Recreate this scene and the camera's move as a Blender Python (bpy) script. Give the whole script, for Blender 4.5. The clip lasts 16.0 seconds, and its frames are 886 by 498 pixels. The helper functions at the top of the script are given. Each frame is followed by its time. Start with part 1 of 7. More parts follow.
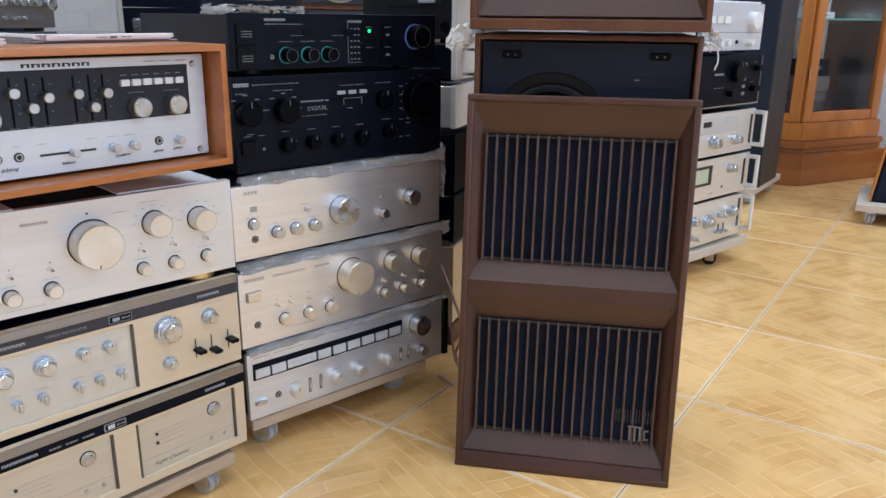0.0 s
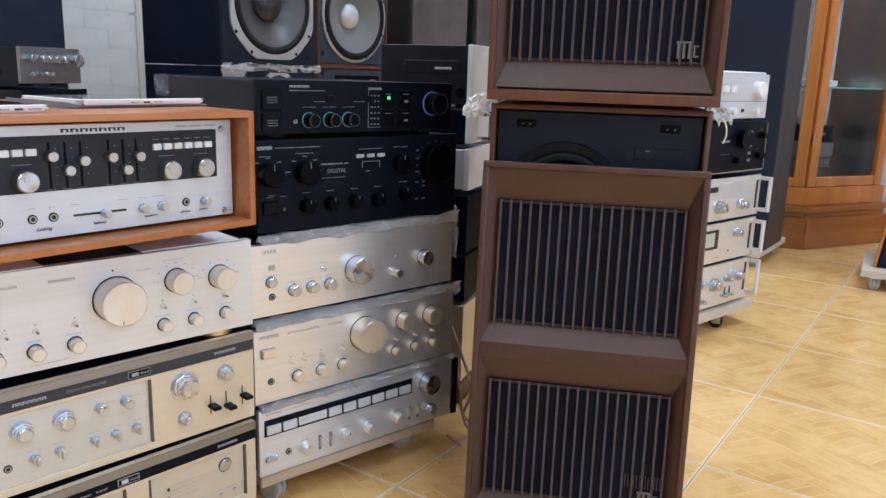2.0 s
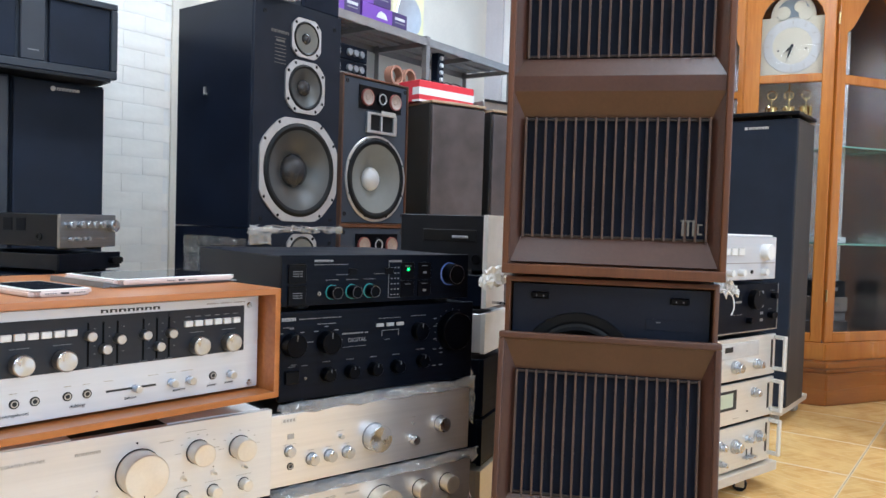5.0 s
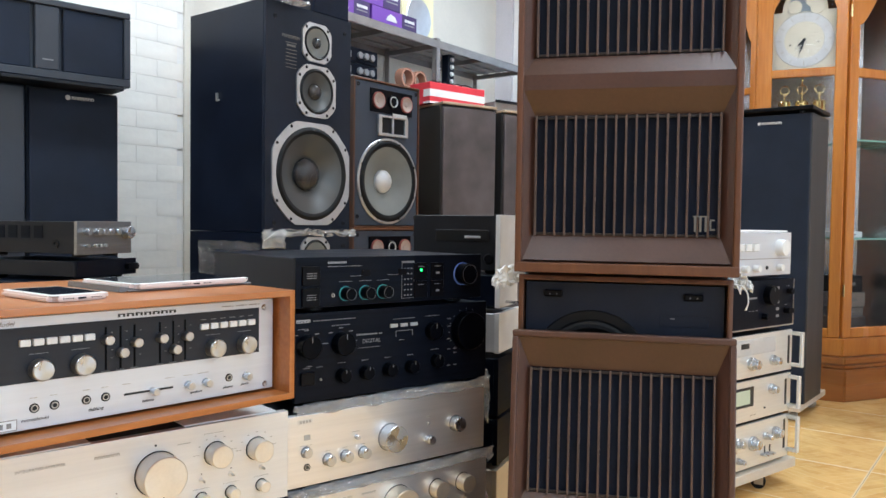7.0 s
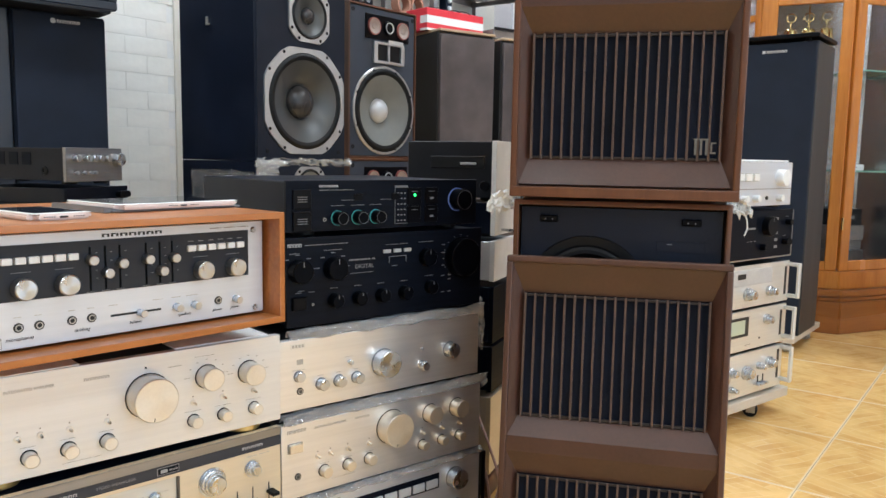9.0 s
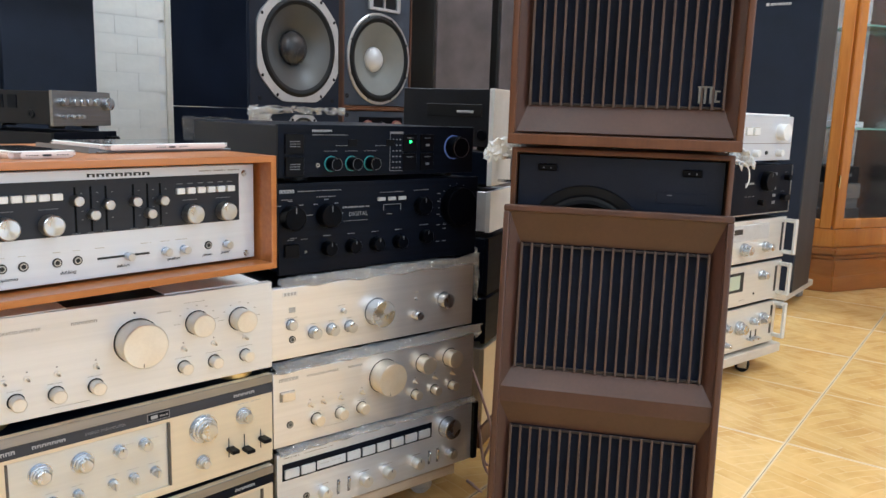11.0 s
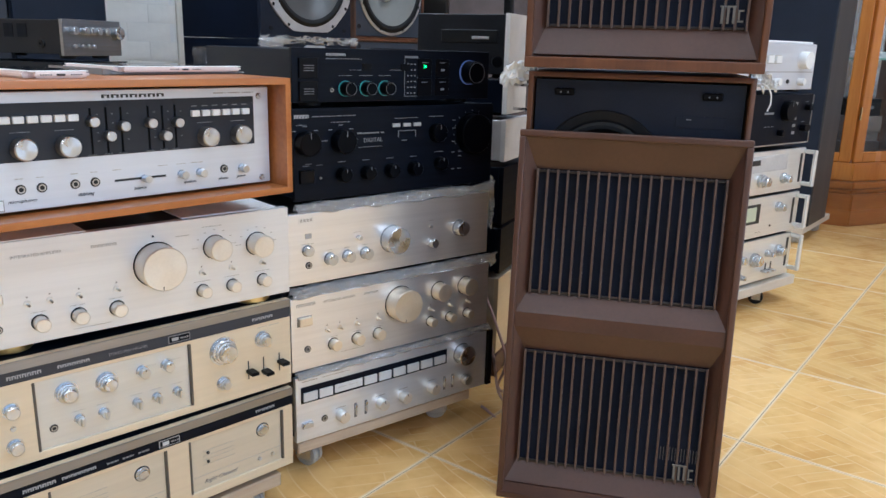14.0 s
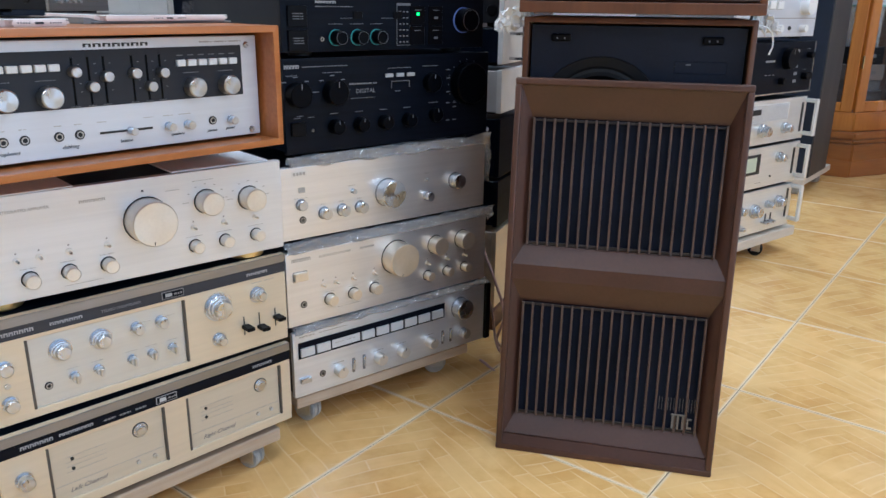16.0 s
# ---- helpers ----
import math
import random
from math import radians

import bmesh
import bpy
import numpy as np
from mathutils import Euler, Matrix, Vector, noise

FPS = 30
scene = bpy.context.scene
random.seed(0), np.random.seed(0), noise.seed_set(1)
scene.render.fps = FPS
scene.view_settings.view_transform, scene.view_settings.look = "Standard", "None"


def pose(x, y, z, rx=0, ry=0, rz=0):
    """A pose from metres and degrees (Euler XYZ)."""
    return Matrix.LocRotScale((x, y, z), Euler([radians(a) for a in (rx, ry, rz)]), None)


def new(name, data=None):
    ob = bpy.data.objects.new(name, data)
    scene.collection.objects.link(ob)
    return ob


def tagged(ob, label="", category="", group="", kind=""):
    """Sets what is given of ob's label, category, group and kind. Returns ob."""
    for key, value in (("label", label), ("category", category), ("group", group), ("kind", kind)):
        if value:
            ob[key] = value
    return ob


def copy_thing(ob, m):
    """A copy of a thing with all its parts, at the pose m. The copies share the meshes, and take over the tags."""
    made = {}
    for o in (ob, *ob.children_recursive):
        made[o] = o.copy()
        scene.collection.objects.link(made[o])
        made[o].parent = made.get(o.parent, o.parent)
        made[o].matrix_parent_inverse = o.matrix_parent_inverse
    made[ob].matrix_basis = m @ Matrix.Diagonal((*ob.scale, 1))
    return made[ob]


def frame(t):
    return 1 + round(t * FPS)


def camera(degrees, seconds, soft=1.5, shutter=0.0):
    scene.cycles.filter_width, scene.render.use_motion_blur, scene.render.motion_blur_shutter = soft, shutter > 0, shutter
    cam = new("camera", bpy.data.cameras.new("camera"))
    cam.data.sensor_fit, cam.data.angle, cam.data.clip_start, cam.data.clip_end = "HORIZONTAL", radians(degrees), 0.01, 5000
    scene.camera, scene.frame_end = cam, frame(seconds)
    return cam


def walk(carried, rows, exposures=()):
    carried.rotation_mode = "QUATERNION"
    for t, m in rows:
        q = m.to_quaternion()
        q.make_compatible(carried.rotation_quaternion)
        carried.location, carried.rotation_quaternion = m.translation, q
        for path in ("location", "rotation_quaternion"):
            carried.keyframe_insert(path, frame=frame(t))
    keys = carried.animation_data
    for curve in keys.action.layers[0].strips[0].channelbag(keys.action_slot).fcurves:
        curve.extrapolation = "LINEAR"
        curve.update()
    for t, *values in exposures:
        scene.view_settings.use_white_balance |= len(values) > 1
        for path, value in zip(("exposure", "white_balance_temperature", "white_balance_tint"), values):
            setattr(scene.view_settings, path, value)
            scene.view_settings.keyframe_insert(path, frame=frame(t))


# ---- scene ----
cam = camera(59.607, 16.0)
PATH = [
    (0.0, 0.0000, 0.0000, 0.7662, -0.000, -16.661, -0.620),
    (0.5, -0.0056, -0.0039, 0.7726, -0.013, -16.251, -0.965),
    (1.0, -0.0105, -0.0108, 0.7809, 0.114, -15.453, -1.260),
    (1.5, -0.0154, -0.0155, 0.7869, 0.332, -14.352, -1.539),
    (2.0, -0.0177, -0.0213, 0.7893, 0.573, -12.836, -1.795),
    (2.5, -0.0191, -0.0307, 0.8006, 0.666, -11.098, -1.992),
    (3.0, -0.0199, -0.0348, 0.8111, 0.635, -9.089, -2.144),
    (3.5, -0.0178, -0.0446, 0.8217, 0.633, -6.968, -2.222),
    (4.0, -0.0200, -0.0501, 0.8286, 0.844, -5.048, -2.235),
    (4.5, -0.0190, -0.0572, 0.8321, 1.285, -3.417, -2.041),
    (5.0, -0.0202, -0.0602, 0.8367, 1.771, -2.119, -1.775),
    (5.2, -0.0194, -0.0669, 0.8376, 1.989, -1.664, -1.645),
    (7.5, -0.0160, -0.0628, 0.8291, 2.777, -2.355, -0.692),
    (8.0, -0.0114, -0.0554, 0.8242, 2.768, -3.734, -0.609),
    (8.5, -0.0081, -0.0508, 0.8210, 2.715, -5.229, -0.694),
    (9.0, -0.0099, -0.0403, 0.8121, 2.669, -6.748, -0.976),
    (9.5, -0.0140, -0.0215, 0.8040, 2.663, -8.171, -1.344),
    (12.0, -0.0132, -0.0171, 0.7955, 2.267, -10.616, -1.843),
    (12.5, -0.0134, -0.0223, 0.7912, 2.619, -11.221, -1.951),
    (13.0, -0.0179, -0.0273, 0.7802, 2.951, -12.339, -1.962),
    (13.5, -0.0166, -0.0226, 0.7754, 3.164, -13.491, -1.823),
    (14.0, -0.0177, -0.0207, 0.7757, 3.210, -14.595, -1.536),
    (14.5, -0.0119, -0.0250, 0.7749, 3.195, -15.376, -1.110),
    (15.0, -0.0114, -0.0187, 0.7717, 3.113, -16.231, -0.867),
    (15.5, -0.0045, -0.0091, 0.7657, 3.007, -17.041, -0.751),
    (16.0, -0.0124, -0.0071, 0.7601, 2.947, -17.599, -0.771),
]
EXPOSURES = [(0.0, -0.12, 4950.0, 8.0), (3.0, 0.04, 5020.0, 7.0), (5.0, 0.14, 5100.0, 5.0), (9.0, 0.10, 5400.0, 4.0), (13.0, 0.03, 5070.0, 5.5), (16.0, -0.18, 4820.0, 6.5)]
walk(cam, [(t, pose(x, y, z, 90 + pitch, roll, yaw)) for t, x, y, z, yaw, pitch, roll in PATH],
     EXPOSURES)

# ---- world, lamps, exposure ----
world = bpy.data.worlds.new("world")
scene.world = world
world.use_nodes = True
wn = world.node_tree.nodes
sky = wn.new("ShaderNodeTexSky")
sky.sky_type, sky.sun_disc = "NISHITA", False
sky.sun_elevation, sky.sun_rotation = radians(40), radians(200)
wn["Background"].inputs[1].default_value = 0.12
world.node_tree.links.new(sky.outputs[0], wn["Background"].inputs[0])

ROOM_TURN = -34.44          # the room's axes: x along the far wall, y along the shelf wall
ROOM = pose(0, 0, 0, 0, 0, ROOM_TURN)
X0, X1, Y0, Y1, CEIL = -3.12, 3.4, -3.4, 4.68, 3.0
LAMPS = [(-1.9, 3.2), (-1.9, 0.7), (0.2, 3.2), (0.2, 0.7), (0.2, -1.8), (2.2, 1.6), (2.2, -1.2), (-1.9, -1.8)]
WATTS = [30, 32, 20, 14, 14, 30, 18, 18]
for (lx, ly), watts in zip(LAMPS, WATTS):
    data = bpy.data.lights.new("tube_light", "AREA")
    data.shape, data.size, data.size_y, data.energy = "RECTANGLE", 0.28, 1.15, watts
    data.color = (1.0, 0.985, 0.95)
    new("tube_light", data).matrix_world = ROOM @ pose(lx, ly, CEIL - 0.085)

# daylight through the glazed shop front in the east wall
SHOP_Y0, SHOP_Y1, SHOP_Z0, SHOP_Z1 = -2.6, 1.6, 0.35, 2.45
data = bpy.data.lights.new("shop_front_daylight", "AREA")
data.shape, data.size, data.size_y, data.energy = "RECTANGLE", SHOP_Z1 - SHOP_Z0 - 0.1, SHOP_Y1 - SHOP_Y0 - 0.1, 50.0
data.color = (0.84, 0.92, 1.0)
new("shop_front_daylight", data).matrix_world = ROOM @ pose(X1 + 0.05, (SHOP_Y0 + SHOP_Y1) / 2, (SHOP_Z0 + SHOP_Z1) / 2, 0, 90, 0)


# ---- materials ----
def material(name, base, rough=0.5, metal=0.0, vary=0.12, scale=6.0, fine=90.0, bump=0.1, stretch=(1, 1, 1), coat=0.0, alpha=1.0,
             second=None, spec=0.5, rough_vary=0.1, rand=0.0):
    """A surface with stains at two scales, grain and fine relief."""
    m = bpy.data.materials.new(name)
    m.use_nodes = True
    nt = m.node_tree
    n, ln = nt.nodes, nt.links
    p = n["Principled BSDF"]
    tc = n.new("ShaderNodeTexCoord")
    mp = n.new("ShaderNodeMapping")
    mp.inputs["Scale"].default_value = stretch
    ln.new(tc.outputs["Object"], mp.inputs[0])
    big, small = n.new("ShaderNodeTexNoise"), n.new("ShaderNodeTexNoise")
    big.inputs["Scale"].default_value, small.inputs["Scale"].default_value = scale, fine
    big.inputs["Detail"].default_value, small.inputs["Detail"].default_value = 4, 3
    for k in (big, small):
        ln.new(mp.outputs[0], k.inputs["Vector"])
    add = n.new("ShaderNodeMath")
    add.operation = "MULTIPLY_ADD"
    add.inputs[1].default_value = 0.45
    ln.new(small.outputs["Fac"], add.inputs[0])
    ln.new(big.outputs["Fac"], add.inputs[2])
    ramp = n.new("ShaderNodeValToRGB")
    lo = second or [c * (1 - vary * 1.6) for c in base]
    hi = base if second else [min(1, c * (1 + vary)) for c in base]
    ramp.color_ramp.elements[0].position, ramp.color_ramp.elements[1].position = 0.52, 0.95
    ramp.color_ramp.elements[0].color, ramp.color_ramp.elements[1].color = (*lo, 1), (*hi, 1)
    ln.new(add.outputs[0], ramp.inputs[0])
    out = ramp.outputs[0]
    if rand:
        info, hsv = n.new("ShaderNodeObjectInfo"), n.new("ShaderNodeHueSaturation")
        mr = n.new("ShaderNodeMapRange")
        mr.inputs["To Min"].default_value, mr.inputs["To Max"].default_value = 1 - rand, 1 + rand
        ln.new(info.outputs["Random"], mr.inputs[0])
        ln.new(mr.outputs[0], hsv.inputs["Value"])
        ln.new(out, hsv.inputs["Color"])
        out = hsv.outputs[0]
    ln.new(out, p.inputs["Base Color"])
    rr = n.new("ShaderNodeMapRange")
    rr.inputs["To Min"].default_value, rr.inputs["To Max"].default_value = max(0.02, rough - rough_vary), min(1, rough + rough_vary)
    ln.new(big.outputs["Fac"], rr.inputs[0])
    ln.new(rr.outputs[0], p.inputs["Roughness"])
    p.inputs["Metallic"].default_value = metal
    p.inputs["Specular IOR Level"].default_value = spec
    p.inputs["Coat Weight"].default_value = coat
    p.inputs["Coat Roughness"].default_value = 0.2
    p.inputs["Alpha"].default_value = alpha
    if bump:
        b = n.new("ShaderNodeBump")
        b.inputs["Strength"].default_value, b.inputs["Distance"].default_value = bump, 0.001
        ln.new(small.outputs["Fac"], b.inputs["Height"])
        ln.new(b.outputs[0], p.inputs["Normal"])
    return m


def wood(name, dark, light, rough=0.4, scale=14.0, stretch=(1, 1, 0.06), coat=0.0, bump=0.15):
    """Veneer: long streaks along one axis, with pores."""
    return material(name, light, rough, 0, 0, scale, 130.0, bump, stretch, coat, second=dark)


def glow(name, colour, strength):
    m = bpy.data.materials.new(name)
    m.use_nodes = True
    p = m.node_tree.nodes["Principled BSDF"]
    p.inputs["Base Color"].default_value = (*colour, 1)
    p.inputs["Emission Color"].default_value = (*colour, 1)
    p.inputs["Emission Strength"].default_value = strength
    return m


def clear(name, tint, rough=0.02, alpha=0.12, bump=0.0):
    m = material(name, tint, rough, 0, 0.05, 8, 60, bump, alpha=alpha, rough_vary=0.01)
    return m


def spun(name, colour, rough, metal=1.0, lines=0.8):
    """Metal turned on a lathe: streaks of light fan out from the axis."""
    m = material(name, colour, rough, metal, 0.04, 30, 260, 0.04, rough_vary=0.05)
    n, ln = m.node_tree.nodes, m.node_tree.links
    tg = n.new("ShaderNodeTangent")
    tg.direction_type, tg.axis = "RADIAL", "Y"
    p = n["Principled BSDF"]
    p.inputs["Anisotropic"].default_value = lines
    ln.new(tg.outputs[0], p.inputs["Tangent"])
    return m


def film_material(name, gloss, milk):
    """Thin clear film: mostly see-through, with glints and a little haze."""
    m = bpy.data.materials.new(name)
    m.use_nodes = True
    n, ln = m.node_tree.nodes, m.node_tree.links
    n.remove(n["Principled BSDF"])
    out = n["Material Output"]
    tr, gl, df = n.new("ShaderNodeBsdfTransparent"), n.new("ShaderNodeBsdfGlossy"), n.new("ShaderNodeBsdfDiffuse")
    tr.inputs[0].default_value = (0.97, 0.97, 0.98, 1)
    gl.inputs["Roughness"].default_value = 0.06
    df.inputs[0].default_value = (0.85, 0.86, 0.88, 1)
    wr = n.new("ShaderNodeTexNoise")
    wr.inputs["Scale"].default_value, wr.inputs["Detail"].default_value = 48.0, 2.0
    bp = n.new("ShaderNodeBump")
    bp.inputs["Strength"].default_value, bp.inputs["Distance"].default_value = 0.9, 0.010
    ln.new(wr.outputs["Fac"], bp.inputs["Height"])
    ln.new(bp.outputs[0], gl.inputs["Normal"])
    a, b = n.new("ShaderNodeMixShader"), n.new("ShaderNodeMixShader")
    a.inputs[0].default_value, b.inputs[0].default_value = gloss, milk
    ln.new(tr.outputs[0], a.inputs[1])
    ln.new(gl.outputs[0], a.inputs[2])
    ln.new(a.outputs[0], b.inputs[1])
    ln.new(df.outputs[0], b.inputs[2])
    ln.new(b.outputs[0], out.inputs["Surface"])
    return m


def tile_material():
    """Glazed floor tile printed with parquet strips lying two ways, paler along its edges."""
    m = bpy.data.materials.new("floor_tile_glaze")
    m.use_nodes = True
    n, ln = m.node_tree.nodes, m.node_tree.links
    p = n["Principled BSDF"]
    tc, info = n.new("ShaderNodeTexCoord"), n.new("ShaderNodeObjectInfo")

    def tex(scale, detail, rough=0.5):
        k = n.new("ShaderNodeTexNoise")
        k.inputs["Scale"].default_value, k.inputs["Detail"].default_value, k.inputs["Roughness"].default_value = scale, detail, rough
        ln.new(tc.outputs["Object"], k.inputs["Vector"])
        return k

    def mix(fac, one, two):
        k = n.new("ShaderNodeMix")
        k.data_type = "RGBA"
        ln.new(fac, k.inputs["Factor"])
        ln.new(one, k.inputs[6])
        if isinstance(two, tuple):
            k.inputs[7].default_value = (*two, 1)
        else:
            ln.new(two, k.inputs[7])
        return k.outputs[2]

    def ramp(src, lo, hi, to0=0.0, to1=1.0):
        k = n.new("ShaderNodeMapRange")
        k.inputs["From Min"].default_value, k.inputs["From Max"].default_value = lo, hi
        k.inputs["To Min"].default_value, k.inputs["To Max"].default_value = to0, to1
        ln.new(src, k.inputs[0])
        return k.outputs[0]

    warp = tex(3.2, 1.0)
    bend = n.new("ShaderNodeVectorMath")
    bend.operation = "MULTIPLY_ADD"
    bend.inputs[1].default_value = (0.085, 0.085, 0)
    ln.new(warp.outputs["Color"], bend.inputs[0])
    ln.new(tc.outputs["Object"], bend.inputs[2])
    sets = []
    for turn in (24, -58):
        mp = n.new("ShaderNodeMapping")
        mp.inputs["Rotation"].default_value = (0, 0, radians(turn))
        ln.new(bend.outputs[0], mp.inputs[0])
        br = n.new("ShaderNodeTexBrick")
        br.inputs["Scale"].default_value = 1.0
        br.inputs["Brick Width"].default_value, br.inputs["Row Height"].default_value = 0.19, 0.031
        br.inputs["Mortar Size"].default_value, br.inputs["Mortar Smooth"].default_value = 0.0022, 0.9
        br.inputs["Color1"].default_value, br.inputs["Color2"].default_value = (0.70, 0.40, 0.115, 1), (0.82, 0.53, 0.20, 1)
        br.inputs["Mortar"].default_value = (0.86, 0.62, 0.30, 1)
        ln.new(mp.outputs[0], br.inputs["Vector"])
        grain_mp = n.new("ShaderNodeMapping")
        grain_mp.inputs["Scale"].default_value = (6, 70, 1)
        ln.new(mp.outputs[0], grain_mp.inputs[0])
        grain = n.new("ShaderNodeTexNoise")
        grain.inputs["Scale"].default_value, grain.inputs["Detail"].default_value = 1.0, 3.0
        ln.new(grain_mp.outputs[0], grain.inputs["Vector"])
        sets.append(mix(ramp(grain.outputs["Fac"], 0.45, 0.85, 0.0, 0.55), br.outputs["Color"], (0.66, 0.36, 0.10)))
    patch = ramp(tex(4.6, 0.0).outputs["Fac"], 0.47, 0.53)
    col = mix(patch, sets[0], sets[1])
    cloud = tex(8.0, 6.0, 0.6)
    col = mix(ramp(cloud.outputs["Fac"], 0.40, 0.66, 0.0, 0.92), col, (0.88, 0.585, 0.225))
    sep = n.new("ShaderNodeSeparateXYZ")
    ln.new(tc.outputs["Object"], sep.inputs[0])
    near = None
    for axis, size in (("X", TSX), ("Y", TSY)):
        k = n.new("ShaderNodeMath")
        k.operation = "PINGPONG"
        k.inputs[1].default_value = size / 2
        ln.new(sep.outputs[axis], k.inputs[0])
        if near is None:
            near = k.outputs[0]
        else:
            low = n.new("ShaderNodeMath")
            low.operation = "MINIMUM"
            ln.new(near, low.inputs[0])
            ln.new(k.outputs[0], low.inputs[1])
            near = low.outputs[0]
    col = mix(ramp(near, 0.0020, 0.0070, 0.75, 0.0), col, (0.89, 0.76, 0.52))
    hsv = n.new("ShaderNodeHueSaturation")
    ln.new(ramp(info.outputs["Random"], 0, 1, 0.94, 1.05), hsv.inputs["Value"])
    ln.new(col, hsv.inputs["Color"])
    ln.new(hsv.outputs[0], p.inputs["Base Color"])
    ln.new(ramp(cloud.outputs["Fac"], 0.3, 0.7, 0.13, 0.24), p.inputs["Roughness"])
    b = n.new("ShaderNodeBump")
    b.inputs["Strength"].default_value, b.inputs["Distance"].default_value = 0.08, 0.002
    ln.new(cloud.outputs["Fac"], b.inputs["Height"])
    ln.new(b.outputs[0], p.inputs["Normal"])
    return m


TSX, TSY = 0.4545, 0.4640      # floor tile
BRUSH = (0.25, 1, 14)
CHAMPAGNE = material("champagne_brushed_metal", (0.76, 0.745, 0.725), 0.40, 0.45, 0.03, 9, 160, 0.04, BRUSH, rough_vary=0.04)
CREAM = material("cream_anodised_metal", (0.71, 0.61, 0.445), 0.42, 0.35, 0.03, 9, 160, 0.04, BRUSH, rough_vary=0.04)
PALE_CREAM = material("pale_cream_panel", (0.63, 0.565, 0.44), 0.42, 0.35, 0.03, 9, 160, 0.04, BRUSH, rough_vary=0.04)
SILVER = material("silver_brushed_metal", (0.78, 0.80, 0.84), 0.32, 0.66, 0.04, 9, 160, 0.05, BRUSH, rough_vary=0.04)
RACK_SILVER = material("rack_silver_metal", (0.78, 0.775, 0.75), 0.34, 0.58, 0.04, 9, 160, 0.05, BRUSH, rough_vary=0.04)
WARM_SILVER = material("warm_silver_metal", (0.81, 0.79, 0.775), 0.31, 0.72, 0.04, 9, 160, 0.05, BRUSH, rough_vary=0.03)
BRIGHT = spun("turned_aluminium", (0.56, 0.58, 0.615), 0.27)
CONTROL_BAND = material("blue_black_control_band", (0.021, 0.023, 0.031), 0.4, 0, 0.1, 8, 180, 0.05, BRUSH, spec=0.3)
KNURL = material("knurled_dark_aluminium", (0.24, 0.235, 0.23), 0.42, 0.8, 0.2, 60, 420, 0.4, (1, 0.1, 1))
KNOB_CHAMPAGNE = spun("champagne_knob_metal", (0.75, 0.715, 0.65), 0.33, 0.72, 0.5)
KNOB_GOLD = spun("pale_gold_knob_metal", (0.78, 0.70, 0.57), 0.32, 0.75, 0.4)
WHITE_PANEL = material("pale_silver_panel", (0.66, 0.675, 0.72), 0.38, 0.4, 0.03, 8, 150, 0.03, BRUSH, rough_vary=0.03)
BLACK_METAL = material("black_painted_metal", (0.0042, 0.0064, 0.0145), 0.36, 0, 0.2, 10, 220, 0.06, spec=0.13)
BLACK_PANEL = material("black_brushed_panel", (0.0044, 0.0060, 0.0115), 0.38, 0, 0.2, 8, 180, 0.05, BRUSH, spec=0.10)
KNOB_JET = material("jet_black_knob", (0.0014, 0.0018, 0.0034), 0.34, 0, 0.2, 20, 200, 0.04, spec=0.07)
SLATE_PANEL = material("dark_grey_panel", (0.042, 0.044, 0.054), 0.4, 0, 0.1, 8, 180, 0.05, BRUSH, spec=0.3)
BLACK_PLASTIC = material("black_plastic", (0.0025, 0.0025, 0.004), 0.36, 0, 0.2, 20, 200, 0.04, spec=0.12)
DARK_STEEL = material("dark_chassis_steel", (0.011, 0.012, 0.016), 0.42, 0.1, 0.15, 10, 250, 0.06, spec=0.25)
GREY_STEEL = material("grey_chassis_steel", (0.22, 0.22, 0.23), 0.5, 0.4, 0.1, 10, 250, 0.05)
NAVY_VINYL = material("blue_black_vinyl", (0.0050, 0.0080, 0.019), 0.32, 0, 0.25, 5, 300, 0.12, spec=0.26)
NAVY_CLOTH = material("blue_black_grille_cloth", (0.013, 0.0165, 0.030), 0.85, 0, 0.25, 8, 700, 0.5, spec=0.15)
TOWER_CLOTH = material("slate_black_cloth", (0.014, 0.0195, 0.035), 0.8, 0, 0.2, 6, 700, 0.4, spec=0.25)
TOWER_FRAME = material("slate_black_frame", (0.022, 0.027, 0.040), 0.45, 0, 0.15, 6, 300, 0.1)
BROWN_CLOTH = material("brown_grille_cloth", (0.112, 0.094, 0.094), 0.9, 0, 0.2, 6, 700, 0.5, spec=0.2)
GREY_SIDE = material("grey_ash_side", (0.031, 0.029, 0.027), 0.5, 0, 0.15, 12, 150, 0.1, (1, 1, 0.1))
BROWN_PAINT = material("brown_moulded_frame", (0.063, 0.0270, 0.0175), 0.38, 0, 0.12, 7, 180, 0.08, coat=0.1, spec=0.5)
BROWN_EDGE = wood("walnut_frame_edge", (0.080, 0.028, 0.011), (0.145, 0.055, 0.021), 0.45)
LEAN_EDGE = material("dark_brown_frame_paint", (0.076, 0.032, 0.018), 0.42, 0, 0.14, 9, 160, 0.08, (1, 1, 0.2))
SLAT = material("brown_slat", (0.088, 0.056, 0.043), 0.42, 0, 0.15, 30, 200, 0.05)
CROSS = material("dark_cross_strip", (0.030, 0.022, 0.020), 0.5, 0, 0.15, 30, 200, 0.05)
WALNUT = wood("walnut_cabinet", (0.070, 0.026, 0.011), (0.125, 0.048, 0.020), 0.42)
TEAK = wood("orange_teak_case", (0.34, 0.115, 0.028), (0.50, 0.20, 0.055), 0.36, 16, (0.06, 1, 1), 0.15)
CLOCK_WOOD = wood("honey_varnished_wood", (0.40, 0.135, 0.016), (0.56, 0.22, 0.032), 0.24, 10, (1, 1, 0.08), 0.35)
